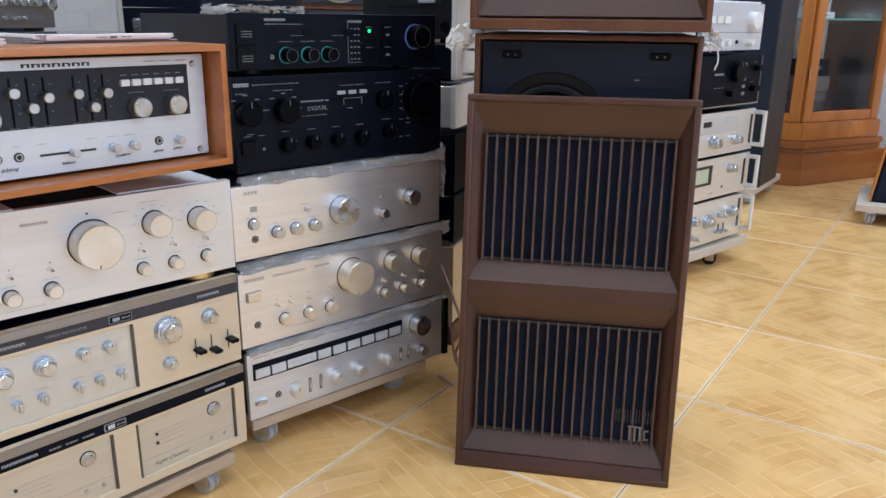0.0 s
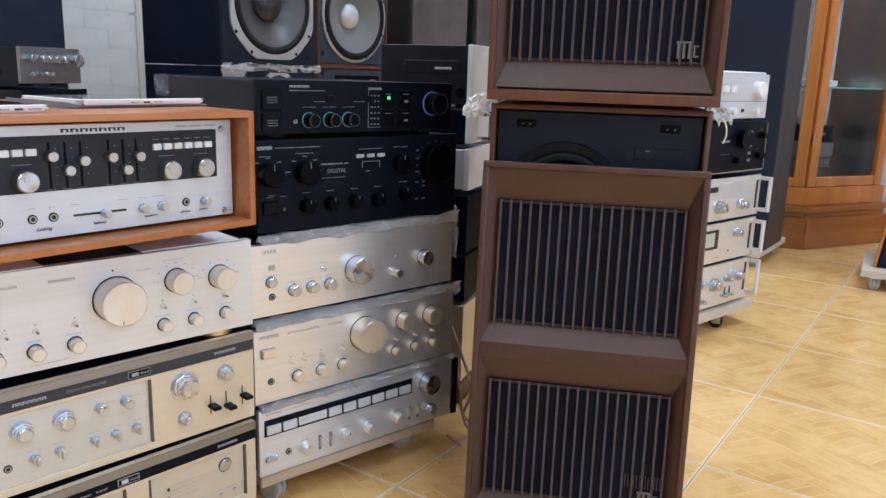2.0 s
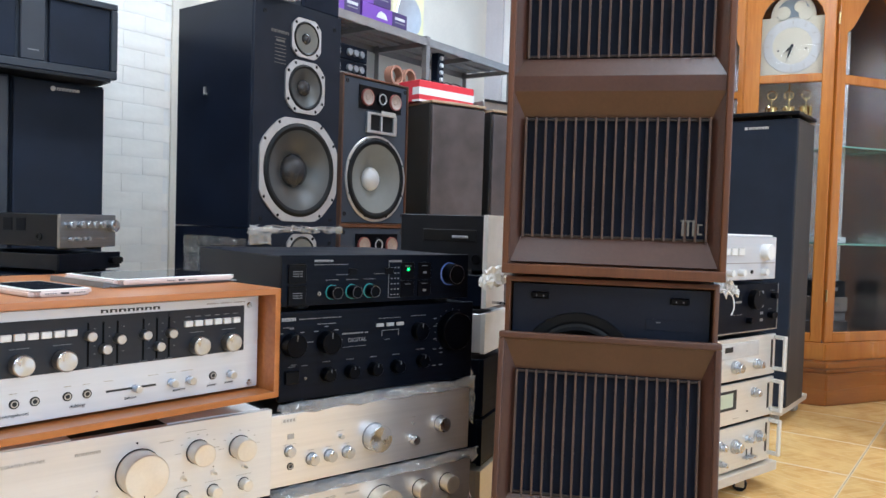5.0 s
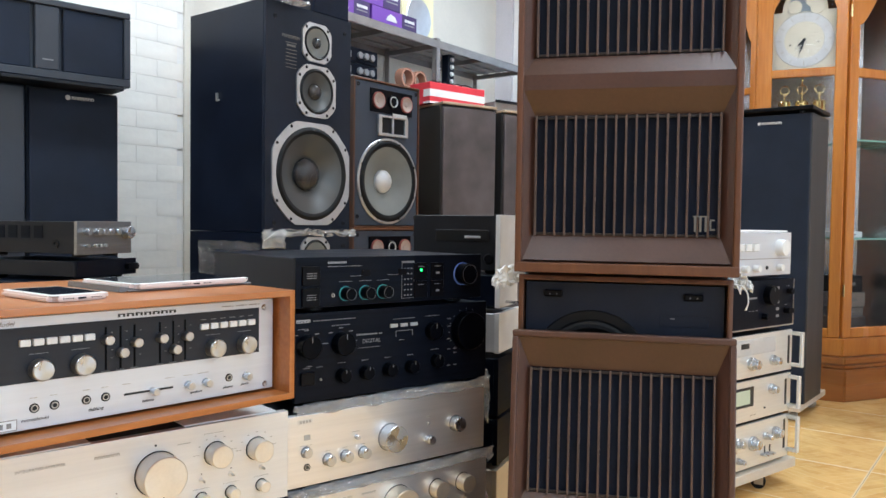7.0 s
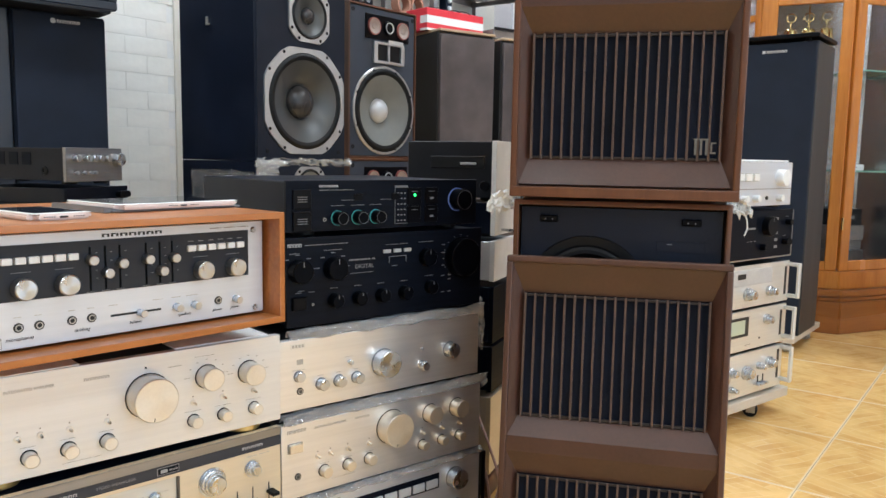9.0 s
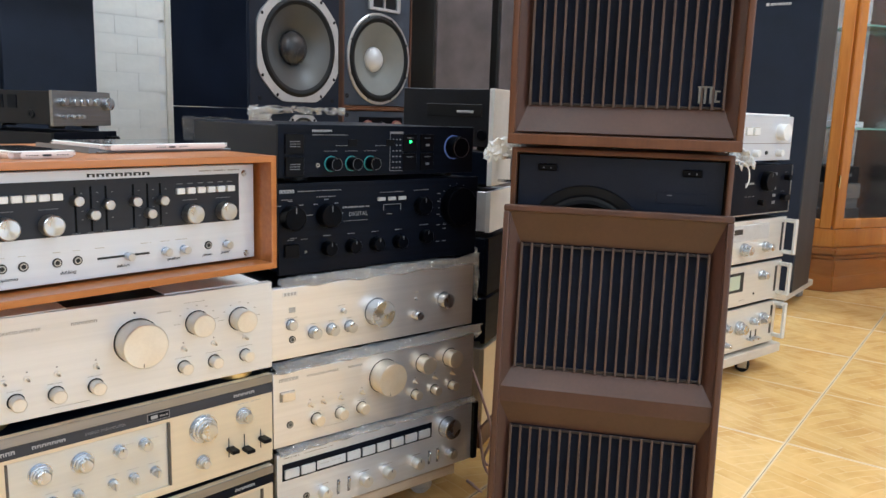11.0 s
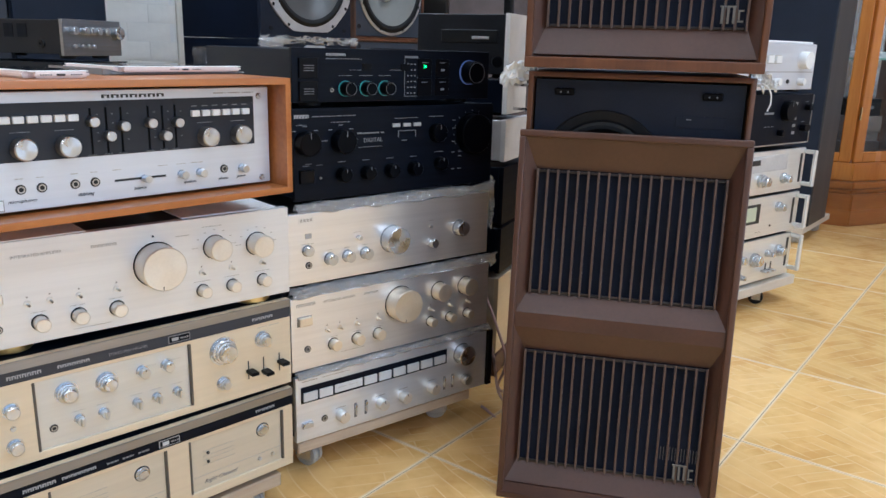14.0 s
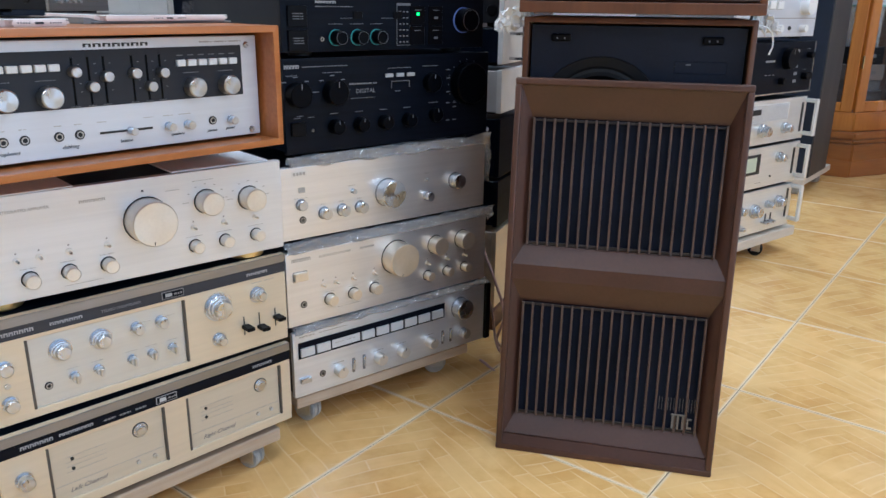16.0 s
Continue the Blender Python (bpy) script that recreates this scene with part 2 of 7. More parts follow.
# the clock's honey wood again, darkened for the shading low on the cabinet
SHADED_CLOCK_WOOD = wood("shaded_honey_wood", (0.256, 0.080, 0.013), (0.360, 0.132, 0.024), 0.26, 10, (0.08, 0.08, 1), 0.3)
PLYWOOD = wood("raw_plywood", (0.40, 0.29, 0.19), (0.56, 0.44, 0.31), 0.7, 10, (0.08, 1, 1))
MDF = wood("pale_board", (0.55, 0.47, 0.37), (0.66, 0.58, 0.47), 0.7, 8, (0.2, 1, 1))
BAFFLE = material("slate_blue_baffle", (0.034, 0.044, 0.066), 0.5, 0, 0.12, 8, 300, 0.1)
BAFFLE_DARK = material("dark_satin_baffle", (0.0130, 0.0170, 0.0300), 0.40, 0, 0.15, 8, 300, 0.08, spec=0.20)
CAST = material("cast_silver_frame", (0.62, 0.63, 0.65), 0.36, 0.85, 0.06, 20, 220, 0.1)
RUBBER = material("black_rubber", (0.006, 0.006, 0.007), 0.5, 0, 0.15, 30, 300, 0.1, spec=0.25)
CONE_DARK = material("dark_pulp_cone", (0.085, 0.087, 0.088), 0.33, 0.4, 0.02, 25, 260, 0.06)
CONE_GREY = material("grey_pulp_cone", (0.175, 0.178, 0.168), 0.6, 0, 0.04, 25, 260, 0.2)
DOME_DARK = material("grey_dome", (0.030, 0.030, 0.034), 0.25, 0, 0.1, 25, 260, 0.05)
DOME_PALE = material("pale_metal_dome", (0.60, 0.60, 0.61), 0.35, 0.2, 0.06, 25, 260, 0.05)
COPPER_CONE = material("copper_toned_cone", (0.36, 0.29, 0.26), 0.5, 0.1, 0.1, 25, 260, 0.1)
INK = material("black_ink", (0.015, 0.015, 0.016), 0.5, 0, 0.1, 20, 200, 0)
INK_GREY = material("grey_ink", (0.28, 0.26, 0.24), 0.5, 0, 0.1, 20, 200, 0)
PRINT = material("pale_print", (0.62, 0.62, 0.62), 0.5, 0, 0.1, 20, 200, 0)
PRINT_DIM = material("dim_print", (0.23, 0.23, 0.24), 0.5, 0, 0.1, 20, 200, 0)
WHITE_KEY = material("white_key_cap", (0.80, 0.80, 0.80), 0.35, 0, 0.05, 20, 200, 0.02)
KEY_GREY = material("pale_grey_key", (0.66, 0.66, 0.67), 0.3, 0.2, 0.05, 20, 200, 0.02)
INSET = material("dull_silver_inset", (0.64, 0.63, 0.59), 0.36, 0.5, 0.03, 9, 160, 0.04, BRUSH, rough_vary=0.04)
GOLD = material("gold_plated_foot", (0.74, 0.55, 0.22), 0.3, 0.9, 0.08, 20, 200, 0.03)
BRASS = material("polished_brass", (0.80, 0.62, 0.26), 0.2, 1.0, 0.06, 20, 200, 0.03)
PAPER = material("white_paper", (0.80, 0.80, 0.80), 0.75, 0, 0.04, 8, 200, 0.05)
ROSE = material("rose_gold_shell", (0.82, 0.70, 0.66), 0.3, 0.2, 0.03, 8, 200, 0.02)
SCREEN = material("dark_glass_screen", (0.012, 0.013, 0.016), 0.06, 0, 0.05, 8, 100, 0, rough_vary=0.02)
NYLON = material("pale_nylon_wheel", (0.43, 0.415, 0.385), 0.45, 0, 0.12, 20, 200, 0.05)
DULL_SILVER = material("dull_silver_front", (0.30, 0.30, 0.31), 0.34, 0.9, 0.08, 9, 160, 0.05, BRUSH)
MIRROR = material("cabinet_back_mirror", (0.70, 0.69, 0.67), 0.26, 1.0, 0.02, 5, 60, 0, rough_vary=0.01)
# invented dark tone for the out-of-view wall, so black fronts reflect less
DRAB_PAINT = material("dark_unseen_wall", (0.30, 0.27, 0.25), 0.7, 0, 0.05, 3, 120, 0.1)
INK_SOFT = material("soft_grey_ink", (0.44, 0.42, 0.38), 0.5, 0, 0.1, 20, 200, 0)
# shade inside the panel recesses, given as a dark colour
RECESS_SHADE = material("recess_edge_shade", (0.11, 0.10, 0.09), 0.4, 0.4, 0.1, 20, 200, 0.05)
PRINT_MID = material("mid_print", (0.40, 0.40, 0.41), 0.5, 0, 0.1, 20, 200, 0)
PEWTER = material("dull_pewter", (0.16, 0.15, 0.137), 0.45, 0.3, 0.1, 20, 200, 0.05)
ZINC = material("zinc_plated_steel", (0.55, 0.54, 0.52), 0.35, 0.9, 0.1, 20, 200, 0.05)
SHELF_STEEL = material("galvanised_shelf_steel", (0.33, 0.31, 0.30), 0.45, 0.6, 0.12, 8, 120, 0.06)
PAINT_WHITE = material("white_wall_paint", (0.88, 0.87, 0.85), 0.7, 0, 0.04, 3, 120, 0.1)
PAINT_CREAM = material("cream_wall_paint", (0.78, 0.74, 0.66), 0.7, 0, 0.05, 3, 120, 0.1)
PAINT_LILAC = material("pale_lilac_wall_paint", (0.66, 0.63, 0.66), 0.7, 0, 0.05, 3, 120, 0.1)
FOAM_BRICK = material("white_foam_brick", (0.92, 0.89, 0.835), 0.65, 0, 0.02, 10, 28, 0.6, (1, 1, 1.8), rand=0.01)
CEILING_PAINT = material("ceiling_paint", (0.82, 0.82, 0.81), 0.8, 0, 0.03, 3, 120, 0.05)
GROUT = material("grimy_grout", (0.26, 0.20, 0.13), 0.85, 0, 0.25, 12, 200, 0.2)
TILE = tile_material()
GLASS = clear("clear_glass", (0.03, 0.035, 0.035), 0.02, 0.07)
GLASS_EDGE = material("green_glass_edge", (0.35, 0.62, 0.52), 0.1, 0, 0.05, 8, 100, 0, alpha=0.75)
WRAP = film_material("crumpled_clear_wrap", 0.55, 0.17)
DARK_FILM = film_material("stretched_clear_film", 0.12, 0.02)
FOAM = material("white_foam_sheet", (0.86, 0.86, 0.86), 0.6, 0, 0.04, 20, 150, 0.2, alpha=0.9)
RED = material("red_carton", (0.68, 0.04, 0.06), 0.5, 0, 0.06, 8, 100, 0.05)
PURPLE = material("purple_carton", (0.16, 0.06, 0.36), 0.5, 0, 0.06, 8, 100, 0.05)
DARK_PURPLE = material("dark_purple_carton", (0.05, 0.03, 0.11), 0.5, 0, 0.06, 8, 100, 0.05)
PALE_YELLOW = material("pale_yellow_plastic", (0.80, 0.76, 0.45), 0.4, 0, 0.05, 8, 100, 0.03)
CARDBOARD = material("tan_roll", (0.40, 0.20, 0.13), 0.6, 0, 0.08, 15, 100, 0.1)
CABLE = material("pinkish_cable", (0.45, 0.30, 0.26), 0.5, 0, 0.08, 15, 100, 0.05)
DIAL_CREAM = material("cream_dial", (0.70, 0.66, 0.54), 0.4, 0.2, 0.05, 15, 100, 0.03)
DIAL_SILVER = material("silvered_dial_ring", (0.64, 0.65, 0.66), 0.35, 0.4, 0.06, 15, 100, 0.03)
MOON_BLUE = material("slate_moon_disc", (0.22, 0.26, 0.30), 0.4, 0, 0.1, 15, 100, 0.03)
DARK_WOOD = wood("dark_cabinet_lining", (0.07, 0.03, 0.02), (0.13, 0.06, 0.04), 0.4)
METER = glow("lit_meter_glass", (0.50, 0.54, 0.40), 0.06)
GREEN_LED = glow("green_led", (0.10, 1.0, 0.12), 4.0)
# knob skirts are no lamps: slight emission replaces room light caught in them
TEAL = glow("teal_ring", (0.08, 0.32, 0.32), 0.18)
BLUE_RING = glow("blue_ring", (0.12, 0.17, 0.42), 0.22)
RED_RING = material("red_ring", (0.26, 0.08, 0.07), 0.4, 0, 0.05, 20, 100, 0)
TUBE_GLOW = glow("lamp_diffuser", (1.0, 0.98, 0.95), 3.0)
DAYLIGHT = glow("pale_daylight_backdrop", (0.80, 0.86, 0.92), 1.1)


# ---- mesh helpers ----
def box_bm(x0, x1, y0, y1, z0, z1, bev=0.0, bm=None, seg=1):
    b = bmesh.new()
    bmesh.ops.create_cube(b, size=1)
    for v in b.verts:
        v.co = (x0 + (v.co.x + 0.5) * (x1 - x0), y0 + (v.co.y + 0.5) * (y1 - y0), z0 + (v.co.z + 0.5) * (z1 - z0))
    if bev:
        bmesh.ops.bevel(b, geom=b.edges[:], offset=bev, segments=seg, affect="EDGES", profile=0.5)
    if bm is None:
        return b
    tmp = bpy.data.meshes.new("tmp")
    b.to_mesh(tmp)
    b.free()
    bm.from_mesh(tmp)
    bpy.data.meshes.remove(tmp)
    return bm


def hollow_bm(x0, x1, y0, y1, z0, z1, lip, deep, bev=0.002):
    """A box with one cavity in its front (y0): walls lip thick, deep metres deep."""
    b = box_bm(x0, x1, y0, y1, z0, z1)
    front = [f for f in b.faces if all(abs(v.co.y - y0) < 1e-6 for v in f.verts)]
    r = bmesh.ops.inset_region(b, faces=front, thickness=lip)
    ex = bmesh.ops.extrude_face_region(b, geom=front)
    for v in ex["geom"]:
        if isinstance(v, bmesh.types.BMVert):
            v.co.y += deep
    bmesh.ops.delete(b, geom=front, context="FACES")
    bmesh.ops.recalc_face_normals(b, faces=b.faces[:])
    if bev:
        bmesh.ops.bevel(b, geom=[e for e in b.edges if all(abs(v.co.y - y0) < 1e-6 for v in e.verts)], offset=bev, segments=2, affect="EDGES", profile=0.5)
    return b


def holed_bm(x0, x1, y0, y1, z0, z1, cx, cz, r, bm=None, outline=None, n=56):
    """A plate in the xz plane with a round hole; outline: its edge by angle, else a rectangle."""
    b = bm or bmesh.new()
    angles = [2 * math.pi * i / n for i in range(n)]
    if outline is None:
        angles = sorted(angles + [math.atan2(z - cz, x - cx) % (2 * math.pi) for x in (x0, x1) for z in (z0, z1)])

    def edge(a):
        c, s = math.cos(a), math.sin(a)
        k = min(((x1 - cx) / c if c > 1e-9 else (x0 - cx) / c if c < -1e-9 else 9e9), ((z1 - cz) / s if s > 1e-9 else (z0 - cz) / s if s < -1e-9 else 9e9))
        return (cx + k * c, cz + k * s)

    loops = []
    for a in angles:
        ox, oz = outline(a) if outline else edge(a)
        ix, iz = cx + r * math.cos(a), cz + r * math.sin(a)
        loops.append([b.verts.new(p) for p in ((ix, y1, iz), (ix, y0, iz), (ox, y0, oz), (ox, y1, oz))])
    for i in range(len(loops)):
        p, q = loops[i], loops[(i + 1) % len(loops)]
        for k in range(3):
            b.faces.new((p[k], p[k + 1], q[k + 1], q[k]))
    bmesh.ops.recalc_face_normals(b, faces=b.faces[:])
    return b


def lathe_bm(profile, seg=28, axis="y", at=(0, 0, 0), bm=None):
    """Turns (radius, height) points; axis y: height runs towards -y (out of a front), z: upwards."""
    b = bm or bmesh.new()
    rings = []
    for r, h in profile:
        if r < 1e-6:
            co = (0, -h, 0) if axis == "y" else (0, 0, h)
            rings.append([b.verts.new(Vector(co) + Vector(at))])
            continue
        ring = []
        for i in range(seg):
            a = 2 * math.pi * i / seg
            c, s = r * math.cos(a), r * math.sin(a)
            co = (c, -h, s) if axis == "y" else (c, s, h)
            ring.append(b.verts.new(Vector(co) + Vector(at)))
        rings.append(ring)
    for p, q in zip(rings, rings[1:]):
        for i in range(seg):
            j = (i + 1) % seg
            f = [p[i % len(p)], p[j % len(p)], q[j % len(q)], q[i % len(q)]]
            f = list(dict.fromkeys(f))
            if len(f) > 2:
                b.faces.new(f)
    bmesh.ops.recalc_face_normals(b, faces=b.faces[:])
    return b


def prism_bm(points, lo, hi, plane="yz", bm=None):
    """Extrudes a polygon: plane yz along x, xz along y, xy along z."""
    b = bm or bmesh.new()
    put = {"yz": lambda p, k: (k, p[0], p[1]), "xz": lambda p, k: (p[0], k, p[1]), "xy": lambda p, k: (p[0], p[1], k)}[plane]
    a = [b.verts.new(put(p, lo)) for p in points]
    c = [b.verts.new(put(p, hi)) for p in points]
    b.faces.new(a)
    b.faces.new(c)
    for i in range(len(a)):
        j = (i + 1) % len(a)
        b.faces.new((a[i], a[j], c[j], c[i]))
    bmesh.ops.recalc_face_normals(b, faces=b.faces[:])
    return b


def mesh_of(name, bm, mat, smooth=True):
    me = bpy.data.meshes.new(name)
    bm.to_mesh(me)
    bm.free()
    me.materials.append(mat)
    if smooth:
        me.shade_smooth()
        me.set_sharp_from_angle(angle=radians(21))
    return me


def part(name, bm, mat, parent, label="", at=(0, 0, 0)):
    ob = new(name, mesh_of(name, bm, mat))
    ob.parent = parent
    ob.location = at
    return tagged(ob, label)


STORE = {}


def piece(name, key, make, mat, parent, at, label="", turn=0.0):
    """A part whose mesh is shared by all alike."""
    k = (key, mat.name)
    if k not in STORE:
        STORE[k] = mesh_of(name, make(), mat)
    ob = new(name, STORE[k])
    ob.parent = parent
    ob.location = at
    ob.rotation_euler = (0, turn, 0)
    return tagged(ob, label)


def thing(name, m, label, category, group="", kind=""):
    ob = new(name)
    ob.empty_display_size = 0.05
    ob.matrix_world = m
    return tagged(ob, label, category, group, kind)


def solid(name, bm, mat, m, label, category, group="", kind=""):
    ob = new(name, mesh_of(name, bm, mat))
    ob.matrix_world = m
    return tagged(ob, label, category, group, kind)


def letters(text, size, mat, parent, at, name="lettering", slant=0.0, label="", turn=(90, 0, 0), align="LEFT"):
    cu = bpy.data.curves.new("txt", "FONT")
    cu.body, cu.size, cu.shear, cu.align_x, cu.extrude = text, size, slant, align, 0.0002
    cu.resolution_u = 2
    tmp = bpy.data.objects.new("txt", cu)
    scene.collection.objects.link(tmp)
    bpy.context.view_layer.update()
    me = bpy.data.meshes.new_from_object(tmp.evaluated_get(bpy.context.evaluated_depsgraph_get()))
    bpy.data.objects.remove(tmp)
    me.materials.clear()
    me.materials.append(mat)
    ob = new(name, me)
    ob.parent, ob.location, ob.rotation_euler = parent, at, [radians(a) for a in turn]
    return tagged(ob, label)


def knob_bm(r, length, skirt=0.0, groove=False):
    ch = min(0.0012, r * 0.12)
    if groove:
        return lathe_bm([(0, length), (r * 0.70 - ch, length), (r * 0.70, length - ch), (r * 0.73, length * 0.62), (r * 0.84, length * 0.60), (r * 0.86, length * 0.38),
                         (r * 0.97, length * 0.36), (r, length * 0.33), (r, 0.0015), (r + skirt, 0.0015), (r + skirt, 0)], 36)
    prof = [(0, length)]
    prof += [(r - ch, length), (r, length - ch), (r, 0.0015)]
    if skirt:
        prof += [(r + skirt, 0.0015), (r + skirt, 0)]
    else:
        prof += [(r, 0)]
    return lathe_bm(prof, 32 if r > 0.012 else 20)


def arch_mark_bm(k, h, d=0.0005, x=0.0, bm=None):
    """One plain arch shape of a maker's mark."""
    pts = [(0, 0), (0.32 * k, 0), (0.32 * k, 0.66 * h), (0.70 * k, 0.66 * h), (0.70 * k, 0), (k, 0), (k, 0.92 * h), (0, h)]
    return prism_bm([(x + u, z) for u, z in pts], -d, 0.0002, "xz", bm)


def arches_bm(w, h, n, d=0.0005):
    """A far maker's mark: n plain arches in a row."""
    b = bmesh.new()
    for i in range(n):
        arch_mark_bm(w / n * 0.82, h, d, i * w / n, b)
    return b


def line_bm(w, h):
    if w < 0.010 or h > 0.0045:
        return box_bm(-w / 2, w / 2, -0.0005, 0.0002, -h / 2, h / 2)
    b, x, pick = bmesh.new(), -w / 2, random.Random(round(w * 1000))
    while x < w / 2 - 0.001:
        k = min(h * pick.uniform(0.7, 2.2), w / 2 - x)
        box_bm(x, x + k, -0.0005, 0.0002, -h / 2, h * pick.uniform(0.2, 0.5), bm=b)
        x += k + h * (0.4 if pick.random() < 0.75 else 1.2)
    return b


class Panel:
    """Controls on the front of a thing. Front plane y = 0, x along the front (0 at its right end), heights given over the floor."""

    def __init__(self, ob, z0):
        self.ob, self.z0 = ob, z0

    def at(self, u, z, y=0.0):
        return (u, y, z - self.z0)

    def knob(self, u, z, r, length, mat, skirt=0.0, groove=False, y=0.0, mark=None, ring=None, name="knob", label="", turn=0.0):
        k = piece(name, ("knob", round(r, 4), round(length, 4), skirt, groove), lambda: knob_bm(r, length, skirt, groove), mat, self.ob, self.at(u, z, y), label, turn)
        if mark:
            part("pointer", box_bm(-0.0006, 0.0006, -length - 0.0004, -length + 0.0004, r * (0.78 if r > 0.03 else 0.45), r * 0.94), mark, k)
        # ring: dark band drawn round the knob's foot as its gap shadow
        if ring:
            piece("collar", ("ring", round(r, 4)), lambda: lathe_bm([(r * 0.99, 0.0006), (r * 1.0 + 0.0011, 0.0006), (r * 1.0 + 0.0014, 0)], 32), ring, k, (0, 0, 0))
        return k

    def jack(self, u, z, r=0.0048, y=0.0):
        j = piece("jack_socket", ("jack", r), lambda: lathe_bm([(r * 0.55, -0.001), (r * 0.6, 0.0015), (r, 0.0015), (r * 1.05, 0)], 20), INK, self.ob, self.at(u, z, y))
        piece("socket_hole", ("hole", r), lambda: lathe_bm([(0, 0.0006), (r * 0.62, 0.0006), (r * 0.62, 0)], 16), INK, j, (0, 0, 0))
        piece("socket_rim", ("rim", r), lambda: lathe_bm([(r * 0.50, 0.0014), (r * 0.52, 0.0022), (r * 0.72, 0.0022), (r * 0.76, 0.0014)], 20), ZINC, j, (0, 0, 0))

    def button(self, u, z, w, h, d, mat, y=0.0, name="button", label=""):
        return piece(name, ("btn", round(w, 4), round(h, 4), round(d, 4)), lambda: box_bm(-w / 2, w / 2, -d, 0.001, -h / 2, h / 2, min(w, h, d) * 0.16), mat, self.ob, self.at(u, z, y), label)

    def bar(self, u0, u1, z0, z1, mat, y=0.0, d=0.0006, name="printed_bar"):
        return part(name, box_bm(0, u1 - u0, -d, 0.0002, 0, z1 - z0), mat, self.ob, "", self.at(u0, z0, y))

    def dash(self, u, z, w, mat, h=0.0014, y=0.0, name="printed_bar"):
        """A line of print too small to read: short bars with gaps."""
        return piece(name, ("dash", round(w, 3), h), lambda: line_bm(w, h), mat, self.ob, self.at(u, z, y))

    def words(self, text, u, z, size, mat, slant=0.0, y=0.0):
        return letters(text, size, mat, self.ob, self.at(u, z, y - 0.0005), slant=slant)

    def mark(self, u0, u1, z, h, n, mat, y=0.0):
        """A maker's mark as a row of small plain arches."""
        step = (u1 - u0) / n
        for i in range(n):
            piece("name_mark", ("arch", round(step, 5), h), lambda: arch_mark_bm(step * 0.82, h), mat, self.ob, self.at(u0 + i * step, z - h / 2, y))

    def toggle(self, u, z, mat, y=0.0):
        t = piece("toggle_switch", ("tog",), lambda: lathe_bm([(0.0012, 0.011), (0.0022, 0.010), (0.0016, 0.002), (0.0042, 0.0018), (0.0044, 0)], 14), mat, self.ob, self.at(u, z, y))
        self.dash(u, z + 0.009, 0.002, INK_GREY, 0.002, y)
        return t

    def screw(self, u, z, y=0.0, r=0.0045):
        s = piece("screw", ("screw", r), lambda: lathe_bm([(0, 0.003), (r * 0.7, 0.003), (r, 0.001), (r, 0)], 16), BRIGHT, self.ob, self.at(u, z, y))
        piece("slot", ("scr", r), lambda: box_bm(-r * 0.6, r * 0.6, -0.0034, -0.0028, -0.0003, 0.0003), GREY_STEEL, s, (0, 0, 0), turn=0.7)


class Device(Panel):
    """A hi-fi unit. Front plane y = 0, x along the front (0 at its right end), heights given over the floor."""

    def __init__(self, name, label, origin, yaw, z0, z1, u0, u1, depth, panel, body, category="amplifier", group="hi-fi units", feet=None, thick=0.010,
                 panel_name="faceplate", foot_h=0.008, insets=()):
        self.z0 = z0
        self.ob = thing(name, pose(origin[0], origin[1], z0, 0, 0, yaw), label, category, group)
        h = z1 - z0
        self.h = h
        part("chassis", box_bm(u0 + 0.004, u1 - 0.004, thick, depth, 0.003, h - 0.002, 0.0015), body, self.ob, "painted steel lid and chassis")
        if insets:
            f = box_bm(u0, u1, 0.0065, thick, 0, h, 0.0008)
            zl, zh = insets[0][2] - z0, insets[0][3] - z0
            part("panel_rail", box_bm(u0, u1, 0, 0.0066, 0, zl, 0.0008), panel, self.ob)
            part("panel_rail", box_bm(u0, u1, 0, 0.0066, zh, h, 0.0008), panel, self.ob)
            edges = [u0] + [q for i in insets for q in i[:2]] + [u1]
            for a, c in zip(edges[::2], edges[1::2]):
                part("panel_stile", box_bm(a, c, 0.0001, 0.0066, zl - 0.001, zh + 0.001), panel, self.ob)
        else:
            f = box_bm(u0, u1, 0, thick, 0, h, 0.0012, seg=2)
        self.plate = part(panel_name, f, panel, self.ob)
        for fu in (u0 + 0.05, u1 - 0.05):
            for fy in (0.035, depth - 0.04):
                fr = 0.020 if feet is None else 0.028
                piece("foot", ("foot", foot_h, feet is not None), lambda: lathe_bm([(0, 0), (fr - 0.002, 0), (fr, 0.002), (fr, foot_h + 0.003), (0, foot_h + 0.003)], 28, "z"),
                      feet or RUBBER, self.ob, (fu, fy, -foot_h))


# ---- structure ----
floor_ob = solid("floor", box_bm(X0 - 0.2, X1 + 0.2, Y0 - 0.2, Y1 + 0.2, -0.12, -0.0016), GROUT, ROOM, "glazed honey-yellow floor tiles with thin dark joints", "floor", kind="structure")
solid("ceiling", box_bm(X0 - 0.2, X1 + 0.2, Y0 - 0.2, Y1 + 0.2, CEIL, CEIL + 0.12), CEILING_PAINT, ROOM, "plain white painted ceiling", "ceiling", kind="structure")
solid("wall_west", box_bm(X0 - 0.15, X0, Y0 - 0.15, Y1 + 0.15, 0, CEIL), PAINT_CREAM, ROOM, "cream painted wall behind the steel shelves", "wall", kind="structure")
solid("wall_south", box_bm(X0, X1, Y0 - 0.15, Y0, 0, CEIL), DRAB_PAINT, ROOM, "unseen wall, kept dark to limit bounce and reflections", "wall", kind="structure")
b = box_bm(X1, X1 + 0.15, Y0 - 0.15, SHOP_Y0, 0, CEIL)
box_bm(X1, X1 + 0.15, SHOP_Y1, Y1 + 0.15, 0, CEIL, bm=b)
